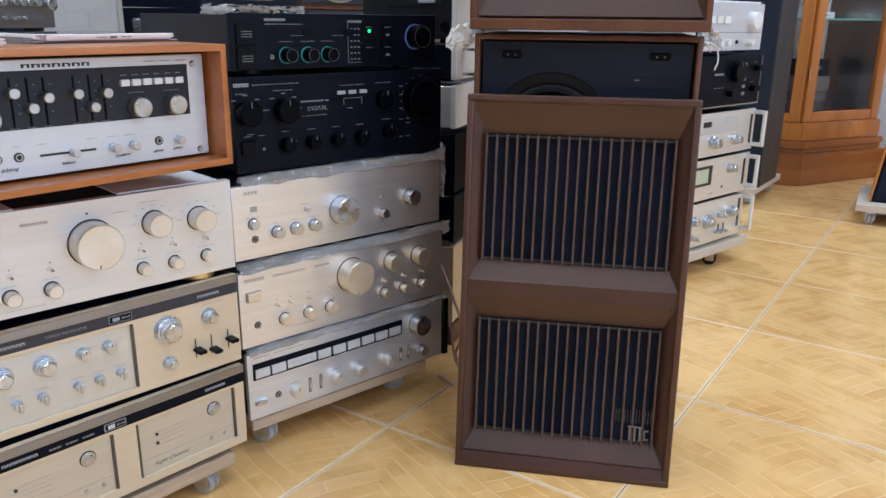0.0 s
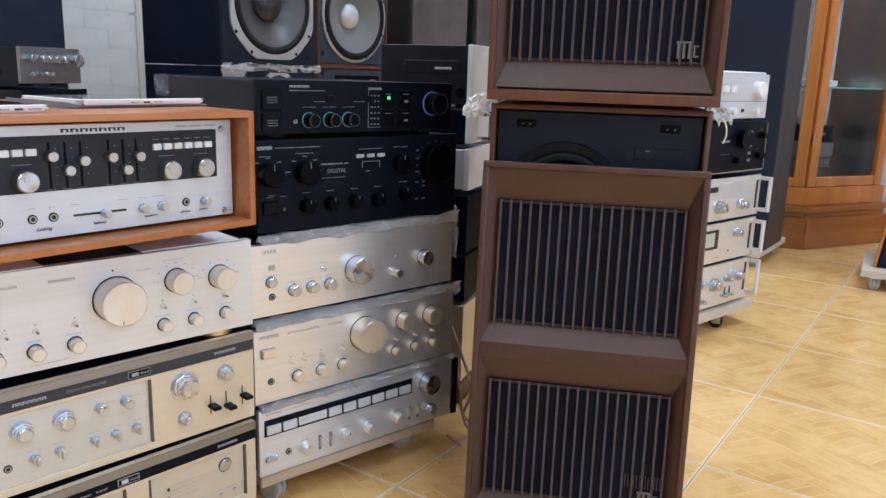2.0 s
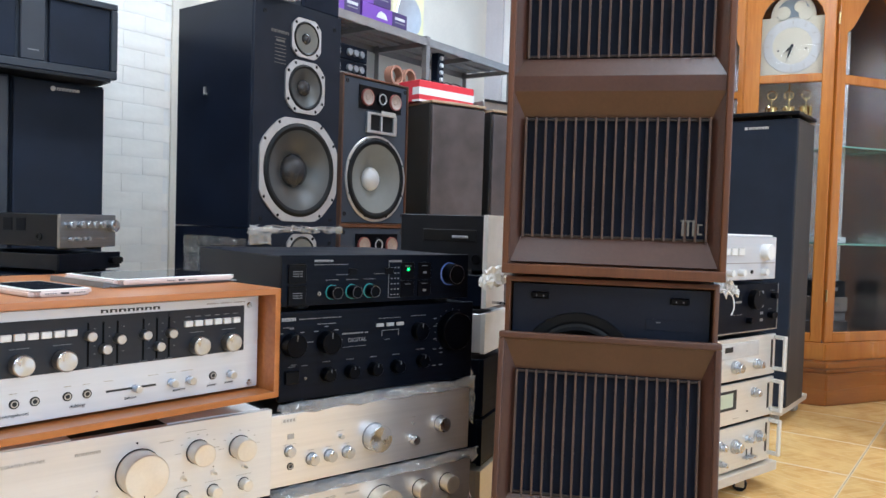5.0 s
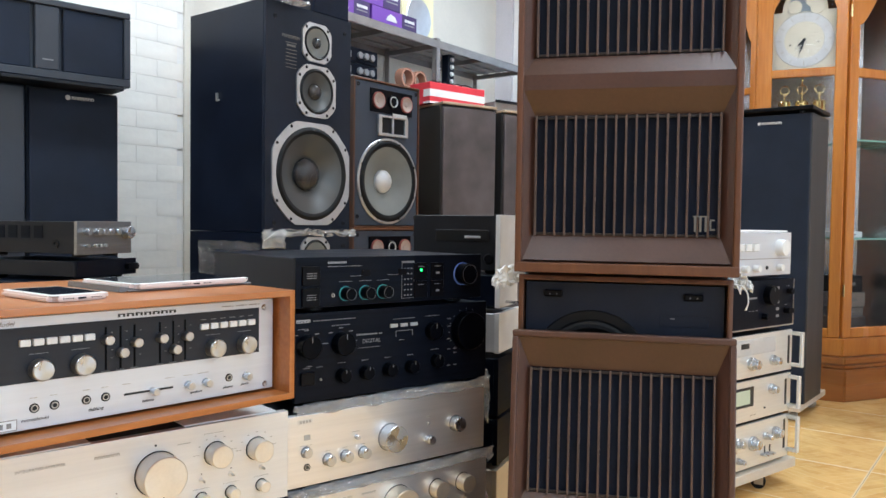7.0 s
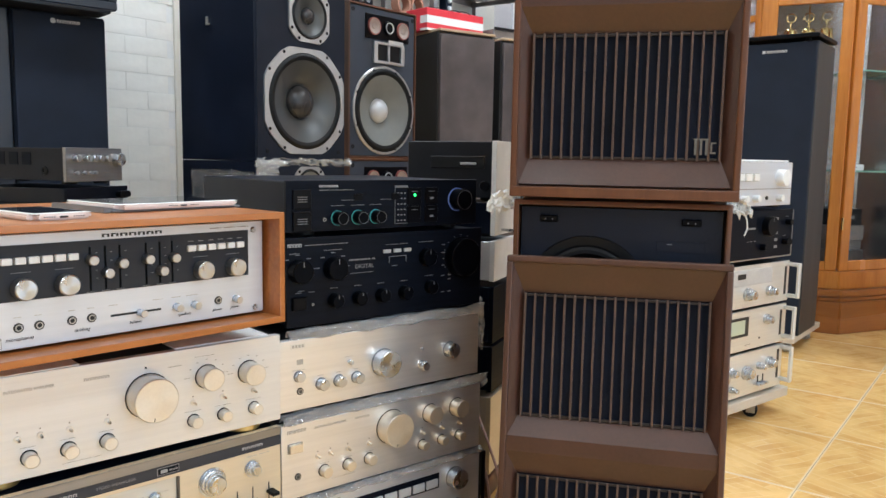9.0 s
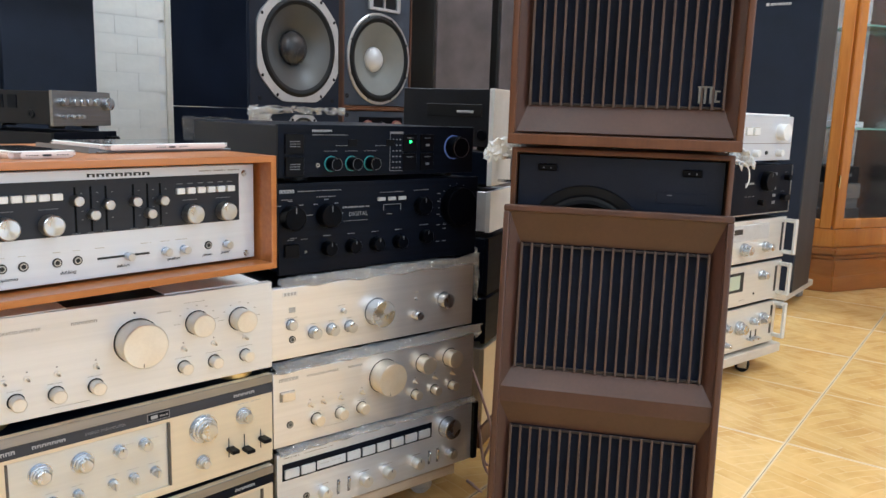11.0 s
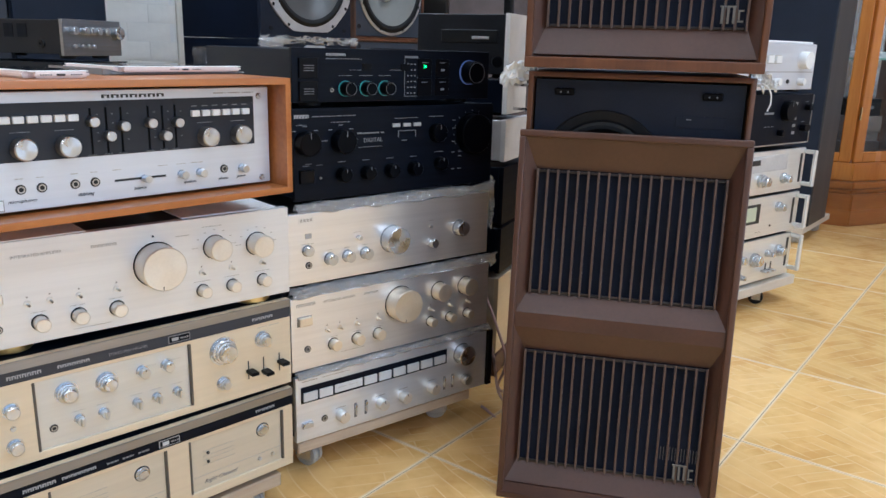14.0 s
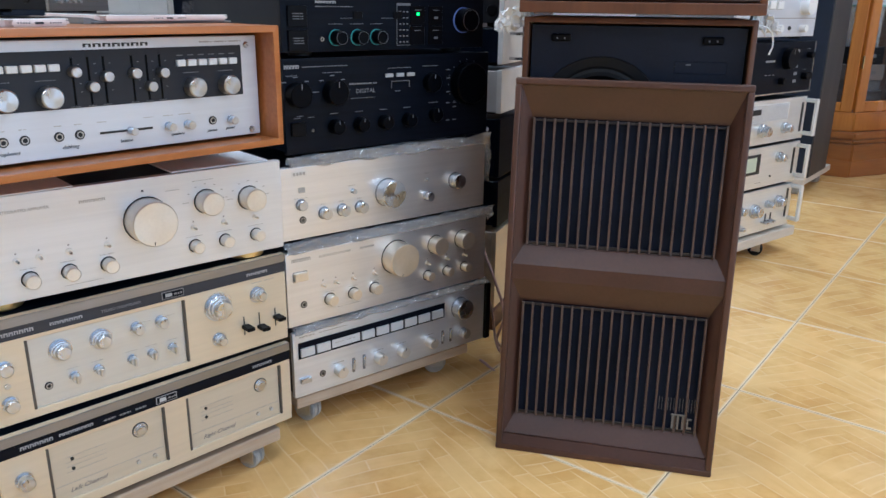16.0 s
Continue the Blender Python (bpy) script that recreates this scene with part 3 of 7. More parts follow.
box_bm(X1, X1 + 0.15, SHOP_Y0, SHOP_Y1, 0, SHOP_Z0, bm=b)
box_bm(X1, X1 + 0.15, SHOP_Y0, SHOP_Y1, SHOP_Z1, CEIL, bm=b)
solid("wall_east", b, PAINT_WHITE, ROOM, "white painted wall round a wide glazed shop front", "wall", kind="structure")
shop = thing("window_2", ROOM @ pose(X1, SHOP_Y0, SHOP_Z0), "wide glazed shop front", "window", kind="structure")
sw, sh = SHOP_Y1 - SHOP_Y0, SHOP_Z1 - SHOP_Z0
for fy in (0.0, sw / 3, 2 * sw / 3, sw - 0.05):
    part("mullion", box_bm(0.08, 0.13, fy, fy + 0.05, 0.0, sh, 0.003), ZINC, shop)
for i in range(3):
    part("pane", box_bm(0.10, 0.106, i * sw / 3 + 0.05, (i + 1) * sw / 3 - 0.001, 0.0, sh), GLASS, shop).visible_shadow = False
WX0, WX1, WZ0, WZ1 = -2.98, -1.75, 0.95, 2.60
b = box_bm(X0, WX0, Y1, Y1 + 0.15, 0, CEIL)
box_bm(WX1, X1, Y1, Y1 + 0.15, 0, CEIL, bm=b)
box_bm(WX0, WX1, Y1, Y1 + 0.15, 0, WZ0, bm=b)
box_bm(WX0, WX1, Y1, Y1 + 0.15, WZ1, CEIL, bm=b)
solid("wall_north", b, PAINT_LILAC, ROOM, "pale grey-lilac wall with a window opening", "wall", kind="structure")
solid("baseboard", box_bm(WX1, X1, Y1 - 0.016, Y1, 0, 0.13, 0.004), CLOCK_WOOD, ROOM, "varnished wooden baseboard along the wall", "baseboard", kind="structure")
win = thing("window_1", ROOM @ pose(WX0, Y1, WZ0), "white-framed window with pale daylight behind", "window", kind="structure")
ww, wh = WX1 - WX0, WZ1 - WZ0
b = box_bm(0, ww, 0.02, 0.09, 0, 0.05, 0.004)
box_bm(0, ww, 0.02, 0.09, wh - 0.05, wh, 0.004, b)
for fx in (0, 0.33, ww - 0.05):
    box_bm(fx, fx + 0.05, 0.02, 0.09, 0.05, wh - 0.05, 0.004, b)
part("window_frame", b, PAINT_WHITE, win)
for fx, fw in ((0.05, 0.28), (0.38, ww - 0.43)):
    g = part("pane", box_bm(fx, fx + fw, 0.05, 0.056, 0.05, wh - 0.05), GLASS, win)
    g.visible_shadow = False
solid("backdrop", box_bm(WX0 - 0.6, WX1 + 0.6, Y1 + 0.9, Y1 + 0.92, 0.3, CEIL + 0.4), DAYLIGHT, ROOM, "pale daylight outside the window", "backdrop", kind="structure")

lamp = thing("ceiling_light", ROOM @ pose(LAMPS[0][0], LAMPS[0][1], CEIL - 0.08), "white tube ceiling light, switched on", "ceiling light", "ceiling lights")
part("frame", box_bm(-0.16, 0.16, -0.61, 0.61, 0.02, 0.08, 0.006), PAINT_WHITE, lamp)
part("diffuser", box_bm(-0.14, 0.14, -0.58, 0.58, 0.0, 0.02, 0.004), TUBE_GLOW, lamp)
for lx, ly in LAMPS[1:]:
    copy_thing(lamp, ROOM @ pose(lx, ly, CEIL - 0.08))

# white foam-brick facing on a pier of the shelf wall
PX, PY0, PY1 = -2.98, 0.55, 2.022
pier = solid("wall_pier", box_bm(X0, PX, PY0, PY1, 0, CEIL), PAINT_WHITE, ROOM, "pier faced with white foam bricks", "wall", kind="structure")
solid("trim", box_bm(PX, PX + 0.012, PY1 - 0.045, PY1 + 0.004, 0, CEIL, 0.003), PAINT_CREAM, ROOM, "narrow cream edge trim on the pier", "trim", kind="structure")


# ---- brown slatted loudspeakers ----
GW, GH = 0.370, 0.652


def grille_parts(parent, at=None):
    """A moulded frame with two slatted fields; front at y 0, foot at z 0."""
    f = bmesh.new()
    box_bm(0, GW, -0.0005, 0.034, 0, 0.011 if at is None else 0.0175, 0.002, f, 2)
    foot = [(0.026, 0.065), (0.0085, 0.0300), (0.0100, 0.0285), (0.0065, 0.0275), (0.0012, 0.0105), (0.034, 0.0105), (0.034, 0.063)]
    if at is not None:
        foot = [(0.026, 0.065), (0.009, 0.0215), (0.012, 0.0190), (0.034, 0.0170), (0.034, 0.063)]
    box_bm(0, GW, 0, 0.034, GH - 0.012, GH, 0.003, f, 2)
    box_bm(0, 0.011, 0.0005, 0.034, 0.002, GH - 0.011, 0.003, f, 2)
    box_bm(GW - 0.011, GW, 0.0005, 0.034, 0.002, GH - 0.011, 0.003, f, 2)
    if at is None:
        part("frame", f, LEAN_EDGE, parent, "dark brown outer frame")
    else:
        parent = part("grille", f, BROWN_EDGE, parent, "brown slatted grille", at)
    for nm, pts in (("top_moulding", [(0.006, GH - 0.011), (0.026, 0.588), (0.034, 0.588), (0.034, GH - 0.011)]),
                    ("middle_moulding", [(0.024, 0.372), (0.007, 0.340), (0.007, 0.314), (0.026, 0.272), (0.034, 0.272), (0.034, 0.372)]),
                    ("foot_moulding", foot)):
        part(nm, prism_bm(pts, 0.010, GW - 0.010, "yz"), BROWN_PAINT, parent, "brown moulded rail with sloping faces")
    for s in (0, 1):
        pts = [(0.010, 0.006), (0.030, 0.027), (0.030, 0.034), (0.010, 0.034)]
        if s:
            pts = [(GW - x, y) for x, y in pts]
        part("side_moulding", prism_bm(pts, 0.012, GH - 0.010, "xy"), BROWN_PAINT, parent)
    for z0, z1 in ((0.063, 0.272), (0.372, 0.588)):
        part("grille_cloth", box_bm(0.028, GW - 0.028, 0.0285, 0.0335, z0 - 0.003, z1 + 0.003), NAVY_CLOTH, parent, "blue-black grille cloth")
        for k, zz in enumerate((z0 + 0.004, z1 - 0.004)):
            piece("cross_strip", ("strip",), lambda: box_bm(0.030, GW - 0.030, 0.0218, 0.0265, -0.002, 0.002, 0.0006), CROSS, parent, (0, 0, zz))
        n = 19
        for i in range(n):
            x = 0.0325 + i * (GW - 0.065) / (n - 1)
            piece("slat", ("slat", round(z1 - z0, 3)), lambda: box_bm(-0.0018, 0.0018, 0.0155, 0.0215, 0, z1 - z0 - 0.001, 0.0006), SLAT, parent, (x, 0, z0 + 0.0005))
    if at is None:
        for i in range(13):
            piece("cloth_rib", ("rib",), lambda: box_bm(-0.0005, 0.0005, 0.0270, 0.0284, 0.101, 0.124), PEWTER, parent, (0.276 + i * 0.0049, 0, -0.0004 * (i % 3)))
    part("badge_bar", box_bm(0.296, 0.320, 0.0125, 0.0150, 0.098, 0.1005), PEWTER, parent)
    for i in range(3):
        part("badge_bar", box_bm(0.298 + i * 0.0085, 0.3015 + i * 0.0085, 0.0125, 0.0150, 0.074, 0.098), PEWTER, parent)
    part("badge_bar", box_bm(0.323, 0.331, 0.0125, 0.0150, 0.076, 0.079), PEWTER, parent)
    part("badge_bar", box_bm(0.323, 0.3255, 0.0125, 0.0150, 0.079, 0.092), PEWTER, parent)
    part("badge_bar", box_bm(0.323, 0.331, 0.0125, 0.0150, 0.092, 0.0945), PEWTER, parent)


UY = -10.48
U0 = (0.0455, 1.2827)
top_sp = thing("loudspeaker", pose(*U0, 0.750, 0, 0, UY), "walnut loudspeaker with brown slatted grille, stacked on another", "loudspeaker", "slatted loudspeakers")
part("cabinet", box_bm(0.002, 0.364, 0.035, 0.34, 0.0, 0.650, 0.003, seg=2), WALNUT, top_sp, "walnut veneered cabinet")
grille_parts(top_sp, (-0.003, 0, -0.001))

low_sp = thing("loudspeaker", pose(*U0, 0.092, 0, 0, UY), "walnut loudspeaker with its grille taken off, black baffle bare", "loudspeaker", "slatted loudspeakers")
b = hollow_bm(0.001, 0.363, 0.036, 0.34, 0, 0.650, 0.0125, 0.14)
part("cabinet", b, WALNUT, low_sp, "walnut veneered cabinet")
part("baffle", holed_bm(0.0136, 0.3504, 0.048, 0.066, 0.0126, 0.6374, 0.130, 0.484, 0.088), BAFFLE_DARK, low_sp, "black front board")
wf = part("woofer", lathe_bm([(0, -0.022), (0.016, -0.026), (0.03, -0.040), (0.068, -0.008), (0.070, -0.003), (0.075, 0.003), (0.081, 0.003), (0.086, 0.001), (0.090, 0.003), (0.104, 0.004), (0.106, 0.0)], 48), RUBBER, low_sp, "", (0.130, 0.048, 0.484))
for fu in (0.062, 0.300):
    part("grille_catch", box_bm(-0.016, 0.016, -0.006, 0, -0.006, 0.006, 0.002), BLACK_PLASTIC, low_sp, "", (fu, 0.048, 0.618))
    for k in (-0.007, 0.005):
        part("catch_pin", box_bm(fu + k, fu + k + 0.002, 0.0385, 0.0405, 0.6160, 0.6185), GREY_STEEL, low_sp)
part("name_tag", box_bm(0.245, 0.325, 0.0468, 0.048, 0.566, 0.585, 0.0005), BAFFLE_DARK, low_sp)
part("tag_print", box_bm(0.262, 0.270, 0.0464, 0.0470, 0.579, 0.581), PRINT_DIM, low_sp)
trolley = thing("dolly", pose(*U0, 0, 0, 0, UY), "low board on casters under the slatted loudspeaker", "dolly", "dollies")
part("board", box_bm(-0.005, 0.372, 0.052, 0.345, 0.066, 0.092, 0.002), PLYWOOD, trolley)


def caster(parent, x, y, h, turn=0.0, pale=True):
    """A swivel caster of height h below its plate."""
    r = h * 0.43
    b = box_bm(-0.018, -0.0155, -r * 0.7, r * 0.5, r * 0.7, h - 0.004)
    box_bm(0.0155, 0.018, -r * 0.7, r * 0.5, r * 0.7, h - 0.004, bm=b)
    box_bm(-0.018, 0.018, -r * 0.5, r * 0.5, h - 0.010, h - 0.004, bm=b)
    c = part("caster", b, ZINC, parent, "", (x, y, 0))
    c.rotation_euler = (0, 0, radians(turn))
    part("plate", box_bm(-0.018, 0.018, -0.018, 0.018, h - 0.004, h, 0.001), ZINC, c)
    w = part("wheel", lathe_bm([(0, 0.0145), (r * 0.45, 0.0145), (r * 0.5, 0.0125), (r * 0.9, 0.0125), (r, 0.010), (r, 0.003), (r * 0.8, 0.002), (r * 0.8, -0.002), (r, -0.003), (r, -0.010), (r * 0.9, -0.0125), (r * 0.5, -0.0125), (r * 0.45, -0.0145), (0, -0.0145)], 24),
             NYLON if pale else RUBBER, c, "", (0, 0, r))
    w.rotation_euler = (0, 0, radians(90))
    return c


for x, y in ((0.03, 0.09), (0.337, 0.09), (0.03, 0.31), (0.337, 0.31)):
    caster(trolley, x, y, 0.066, 20)
part("block", box_bm(0.3725, 0.384, 0.06, 0.085, 0.02, 0.05, 0.002), PLYWOOD, trolley)

lean = thing("speaker_grille", pose(0.0290, 1.2150, 0.0, 0, 0, UY) @ pose(0, 0, 0, -6.1, 0, 0), "brown slatted grille leaning upright against a loudspeaker", "grille")
grille_parts(lean)


# ---- hi-fi stack on the near dolly ----
A0 = (-0.3217, 1.1544)


def dolly(origin, yaw, u0, u1, y0, y1, z0, z1, wheels, label, mat=PLYWOOD, pale=True):
    d = thing("dolly", pose(*origin, 0, 0, 0, yaw), label, "dolly", "dollies")
    part("board", box_bm(u0, u1, y0, y1, z0, z1, 0.002), mat, d)
    for k, (x, y) in enumerate(wheels):
        caster(d, x, y, z0, 25 + 40 * k, pale)
    return d


INSETS = ((-0.387, -0.220), (-0.186, -0.018))


def two_inset_amp():
    """Wide cream power amplifier with two recessed fields."""
    d = Device("power_amplifier", "cream-faced power amplifier with two recessed panels, bottom of stack", A0, 48.05, 0.081, 0.222, -0.446, 0.0, 0.37, CREAM, BLACK_METAL, foot_h=0.010,
               insets=[(a, c, 0.097, 0.186) for a, c in INSETS])
    d.bar(-0.4458, -0.0002, 0.192, 0.208, BLACK_PANEL, d=0.0012, name="name_strip")
    d.bar(-0.446, 0.0, 0.2085, 0.2215, DULL_SILVER, d=0.002, name="top_trim")
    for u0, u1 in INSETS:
        # dark strips put the recess's side shadow into the shape
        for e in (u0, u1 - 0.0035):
            part("inset_shade", box_bm(e, e + 0.0035, -0.0012, 0.0064, 0.097 - 0.081, 0.186 - 0.081, 0.0006), RECESS_SHADE, d.ob, "dark strip standing in for shade at the recess edge")
        d.bar(u0 + 0.0036, u1 - 0.0036, 0.0972, 0.1858, PALE_CREAM, 0.0064, 0.0030, "inset_panel")
        d.bar(u0 + 0.006, u1 - 0.006, 0.1205, 0.1211, INK_SOFT, 0.0032, 0.0002, "rule")
        for zz in (0.157, 0.142):
            d.knob(u0 + 0.032, zz, 0.0024, 0.002, INK, y=0.0034, name="indicator")
            for q in (0.0042, -0.0042):
                d.dash(u0 + 0.051, zz + q, 0.055, INK_SOFT, 0.0006, 0.0034)
        d.knob(u1 - 0.038, 0.162, 0.0105, 0.006, BRIGHT, 0, True, 0.0034, ring=INK, name="power_button")
        for q in (0.033, 0.058):
            d.knob(u1 - q + 0.012, 0.1125, 0.003, 0.004, BRIGHT, y=0.0034, name="push_button")
    d.words("Left Channel", -0.363, 0.107, 0.0098, INK_GREY, 0.35, 0.0034)
    d.words("Right Channel", -0.162, 0.106, 0.0098, INK_GREY, 0.35, 0.0034)
    d.knob(-0.418, 0.154, 0.0095, 0.018, BRIGHT, 0.002, mark=INK)
    for u0, u1, n, h in ((-0.417, -0.375, 7, 0.0060), (-0.368, -0.322, 8, 0.0050), (-0.070, -0.034, 5, 0.0050)):
        d.mark(u0, u1, 0.200, h * 0.85, n, PRINT_MID, -0.0012)
    for u, w in ((-0.30, 0.016), (-0.278, 0.016), (-0.255, 0.016)):
        d.dash(u, 0.199, w, PRINT_DIM, 0.003, -0.0012)
    d.bar(-0.232, -0.200, 0.1945, 0.2055, PRINT_MID, -0.0012, name="badge")
    d.bar(-0.2308, -0.2012, 0.1956, 0.2044, BLACK_PANEL, -0.0016, name="badge_field")
    d.dash(-0.222, 0.200, 0.010, PRINT, 0.006, -0.0022)
    d.dash(-0.208, 0.200, 0.012, PRINT_DIM, 0.003, -0.0022)


def inset_preamp():
    """Cream preamplifier with a recessed knob field and three black levers."""
    d = Device("preamplifier", "cream-faced preamplifier with many small silver knobs", A0, 46.5, 0.231, 0.377, -0.446, 0.0, 0.35, CREAM, BLACK_METAL, foot_h=0.009,
               insets=[(-0.389, -0.171, 0.2425, 0.341)])
    d.bar(-0.4458, -0.0002, 0.347, 0.3635, SLATE_PANEL, d=0.0012, name="name_strip")
    d.bar(-0.446, 0.0, 0.364, 0.3765, DULL_SILVER, d=0.002, name="top_trim")
    u0, u1 = -0.389, -0.171
    # side shadow of the recess, modelled as two dark strips
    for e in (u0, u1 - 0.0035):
        part("inset_shade", box_bm(e, e + 0.0035, -0.0012, 0.0064, 0.0117, 0.1098, 0.0006), RECESS_SHADE, d.ob, "dark strip standing in for shade at the recess edge")
    d.bar(u0 + 0.0036, u1 - 0.0036, 0.2427, 0.3408, INSET, 0.0064, 0.0030, "inset_panel")
    for u in (-0.347, -0.294):
        d.knob(u, 0.315, 0.0135, 0.018, BRIGHT, 0.002, True, 0.0034, mark=INK_SOFT)
    for u in (-0.244, -0.208):
        d.knob(u, 0.317, 0.0075, 0.015, BRIGHT, 0.002, False, 0.0034, mark=INK)
        d.dash(u + 0.014, 0.323, 0.014, INK_SOFT, 0.0008, 0.0034)
    for u in (-0.334, -0.302, -0.255, -0.226, -0.195):
        k = d.knob(u, 0.272, 0.0058, 0.012, BRIGHT, 0.0015, False, 0.0034)
        part("grip", box_bm(-0.0022, 0.0022, -0.017, -0.011, -0.006, 0.006, 0.0008), BRIGHT, k)
        d.dash(u, 0.2845, 0.016, INK_SOFT, 0.0008, 0.0034)
    d.jack(-0.367, 0.269, 0.0052, 0.0034)
    d.knob(-0.120, 0.317, 0.0195, 0.022, BRIGHT, 0.003, True, ring=GREY_STEEL, name="volume_knob", label="stepped silver volume knob")
    d.knob(-0.052, 0.320, 0.0115, 0.018, BRIGHT, 0.002, True)
    d.knob(-0.122, 0.264, 0.0095, 0.016, BRIGHT, 0.002, True)
    for k, u in enumerate((-0.078, -0.051, -0.022)):
        d.bar(u - 0.0008, u + 0.0008, 0.258, 0.289, INK, name="lever_slot")
        lv = d.button(u + 0.002, 0.268 + (0.004, -0.003, 0.006)[k], 0.013, 0.006, 0.020, BLACK_PLASTIC, name="lever", label="black lever switch")
    d.knob(-0.416, 0.311, 0.0085, 0.012, BRIGHT, 0.002)
    d.knob(-0.416, 0.286, 0.0035, 0.003, BRIGHT, name="indicator")
    d.knob(-0.416, 0.261, 0.0085, 0.014, BRIGHT, 0.002)
    for u0, u1, n, h in ((-0.417, -0.375, 7, 0.0060), (-0.356, -0.314, 7, 0.0050), (-0.069, -0.032, 5, 0.0050)):
        d.mark(u0, u1, 0.3555, h * 0.85, n, PRINT_MID, -0.0012)
    d.words("STEREO PREAMPLIFIER", -0.290, 0.3535, 0.0055, PRINT_DIM, 0, -0.0012)
    d.bar(-0.205, -0.172, 0.350, 0.361, PRINT_DIM, -0.0012, name="badge")
    d.bar(-0.2038, -0.1732, 0.3511, 0.3599, BLACK_PANEL, -0.0016, name="badge_field")
    d.dash(-0.195, 0.3555, 0.010, PRINT_MID, 0.005, -0.0022)
    d.dash(-0.181, 0.3555, 0.012, PRINT_DIM, 0.003, -0.0022)
    for u in (-0.052, -0.030):
        d.dash(u, 0.340, 0.018, INK_SOFT, 0.0008)


def champagne_amp():
    d = Device("integrated_amplifier", "champagne integrated amplifier with one large round knob", A0, 44.0, 0.388, 0.527, -0.448, 0.001, 0.36, CHAMPAGNE, DARK_STEEL, feet=GOLD, thick=0.014, foot_h=0.0115)
    d.knob(-0.2105, 0.4685, 0.0312, 0.034, KNOB_CHAMPAGNE, 0.0, ring=BLACK_PANEL, mark=INK, name="volume_knob", label="large champagne volume knob", turn=3.3)
    for u, z in ((-0.1225, 0.4812), (-0.0545, 0.4765)):
        d.knob(u, z, 0.0170, 0.026, KNOB_CHAMPAGNE, 0, ring=BLACK_PANEL)
        for a in range(-3, 4):
            d.dash(u + 0.030 * math.sin(a * 0.5), z + 0.026 * math.cos(a * 0.5), 0.003 if abs(a) < 3 else 0.010, INK_SOFT, 0.0012)
    for u in (-0.1445, -0.0975, -0.0465):
        d.knob(u, 0.4175, 0.0086, 0.017, KNOB_CHAMPAGNE, 0, ring=BLACK_PANEL)
        d.toggle(u, 0.445, KNOB_CHAMPAGNE)
        d.dash(u, 0.432, 0.026, INK_SOFT, 0.0009)
    for u in (-0.3665, -0.3185, -0.2685):
        d.knob(u, 0.4155, 0.0094, 0.018, KNOB_CHAMPAGNE, 0, ring=BLACK_PANEL)
        d.dash(u, 0.430, 0.020, INK_SOFT, 0.0009)
    for u in (-0.379, -0.352, -0.316, -0.267):
        d.toggle(u, 0.443, KNOB_CHAMPAGNE)
    d.words("INTEGRATED AMPLIFIER", -0.393, 0.5045, 0.0056, INK_SOFT)
    d.mark(-0.296, -0.262, 0.5065, 0.0040, 7, INK_SOFT)
    d.mark(-0.436, -0.411, 0.5065, 0.0062, 5, INK_SOFT)
    d.dash(-0.302, 0.397, 0.05, INK_SOFT, 0.0008)
    d.dash(-0.170, 0.5045, 0.022, INK_SOFT, 0.001)
    d.dash(-0.125, 0.513, 0.032, INK_SOFT, 0.001)
    d.knob(-0.213, 0.5095, 0.0014, 0.0006, INK, name="index_dot")
    d.button(-0.417, 0.455, 0.020, 0.013, 0.006, KNOB_CHAMPAGNE, label="champagne power key")
    d.jack(-0.415, 0.415, 0.005)


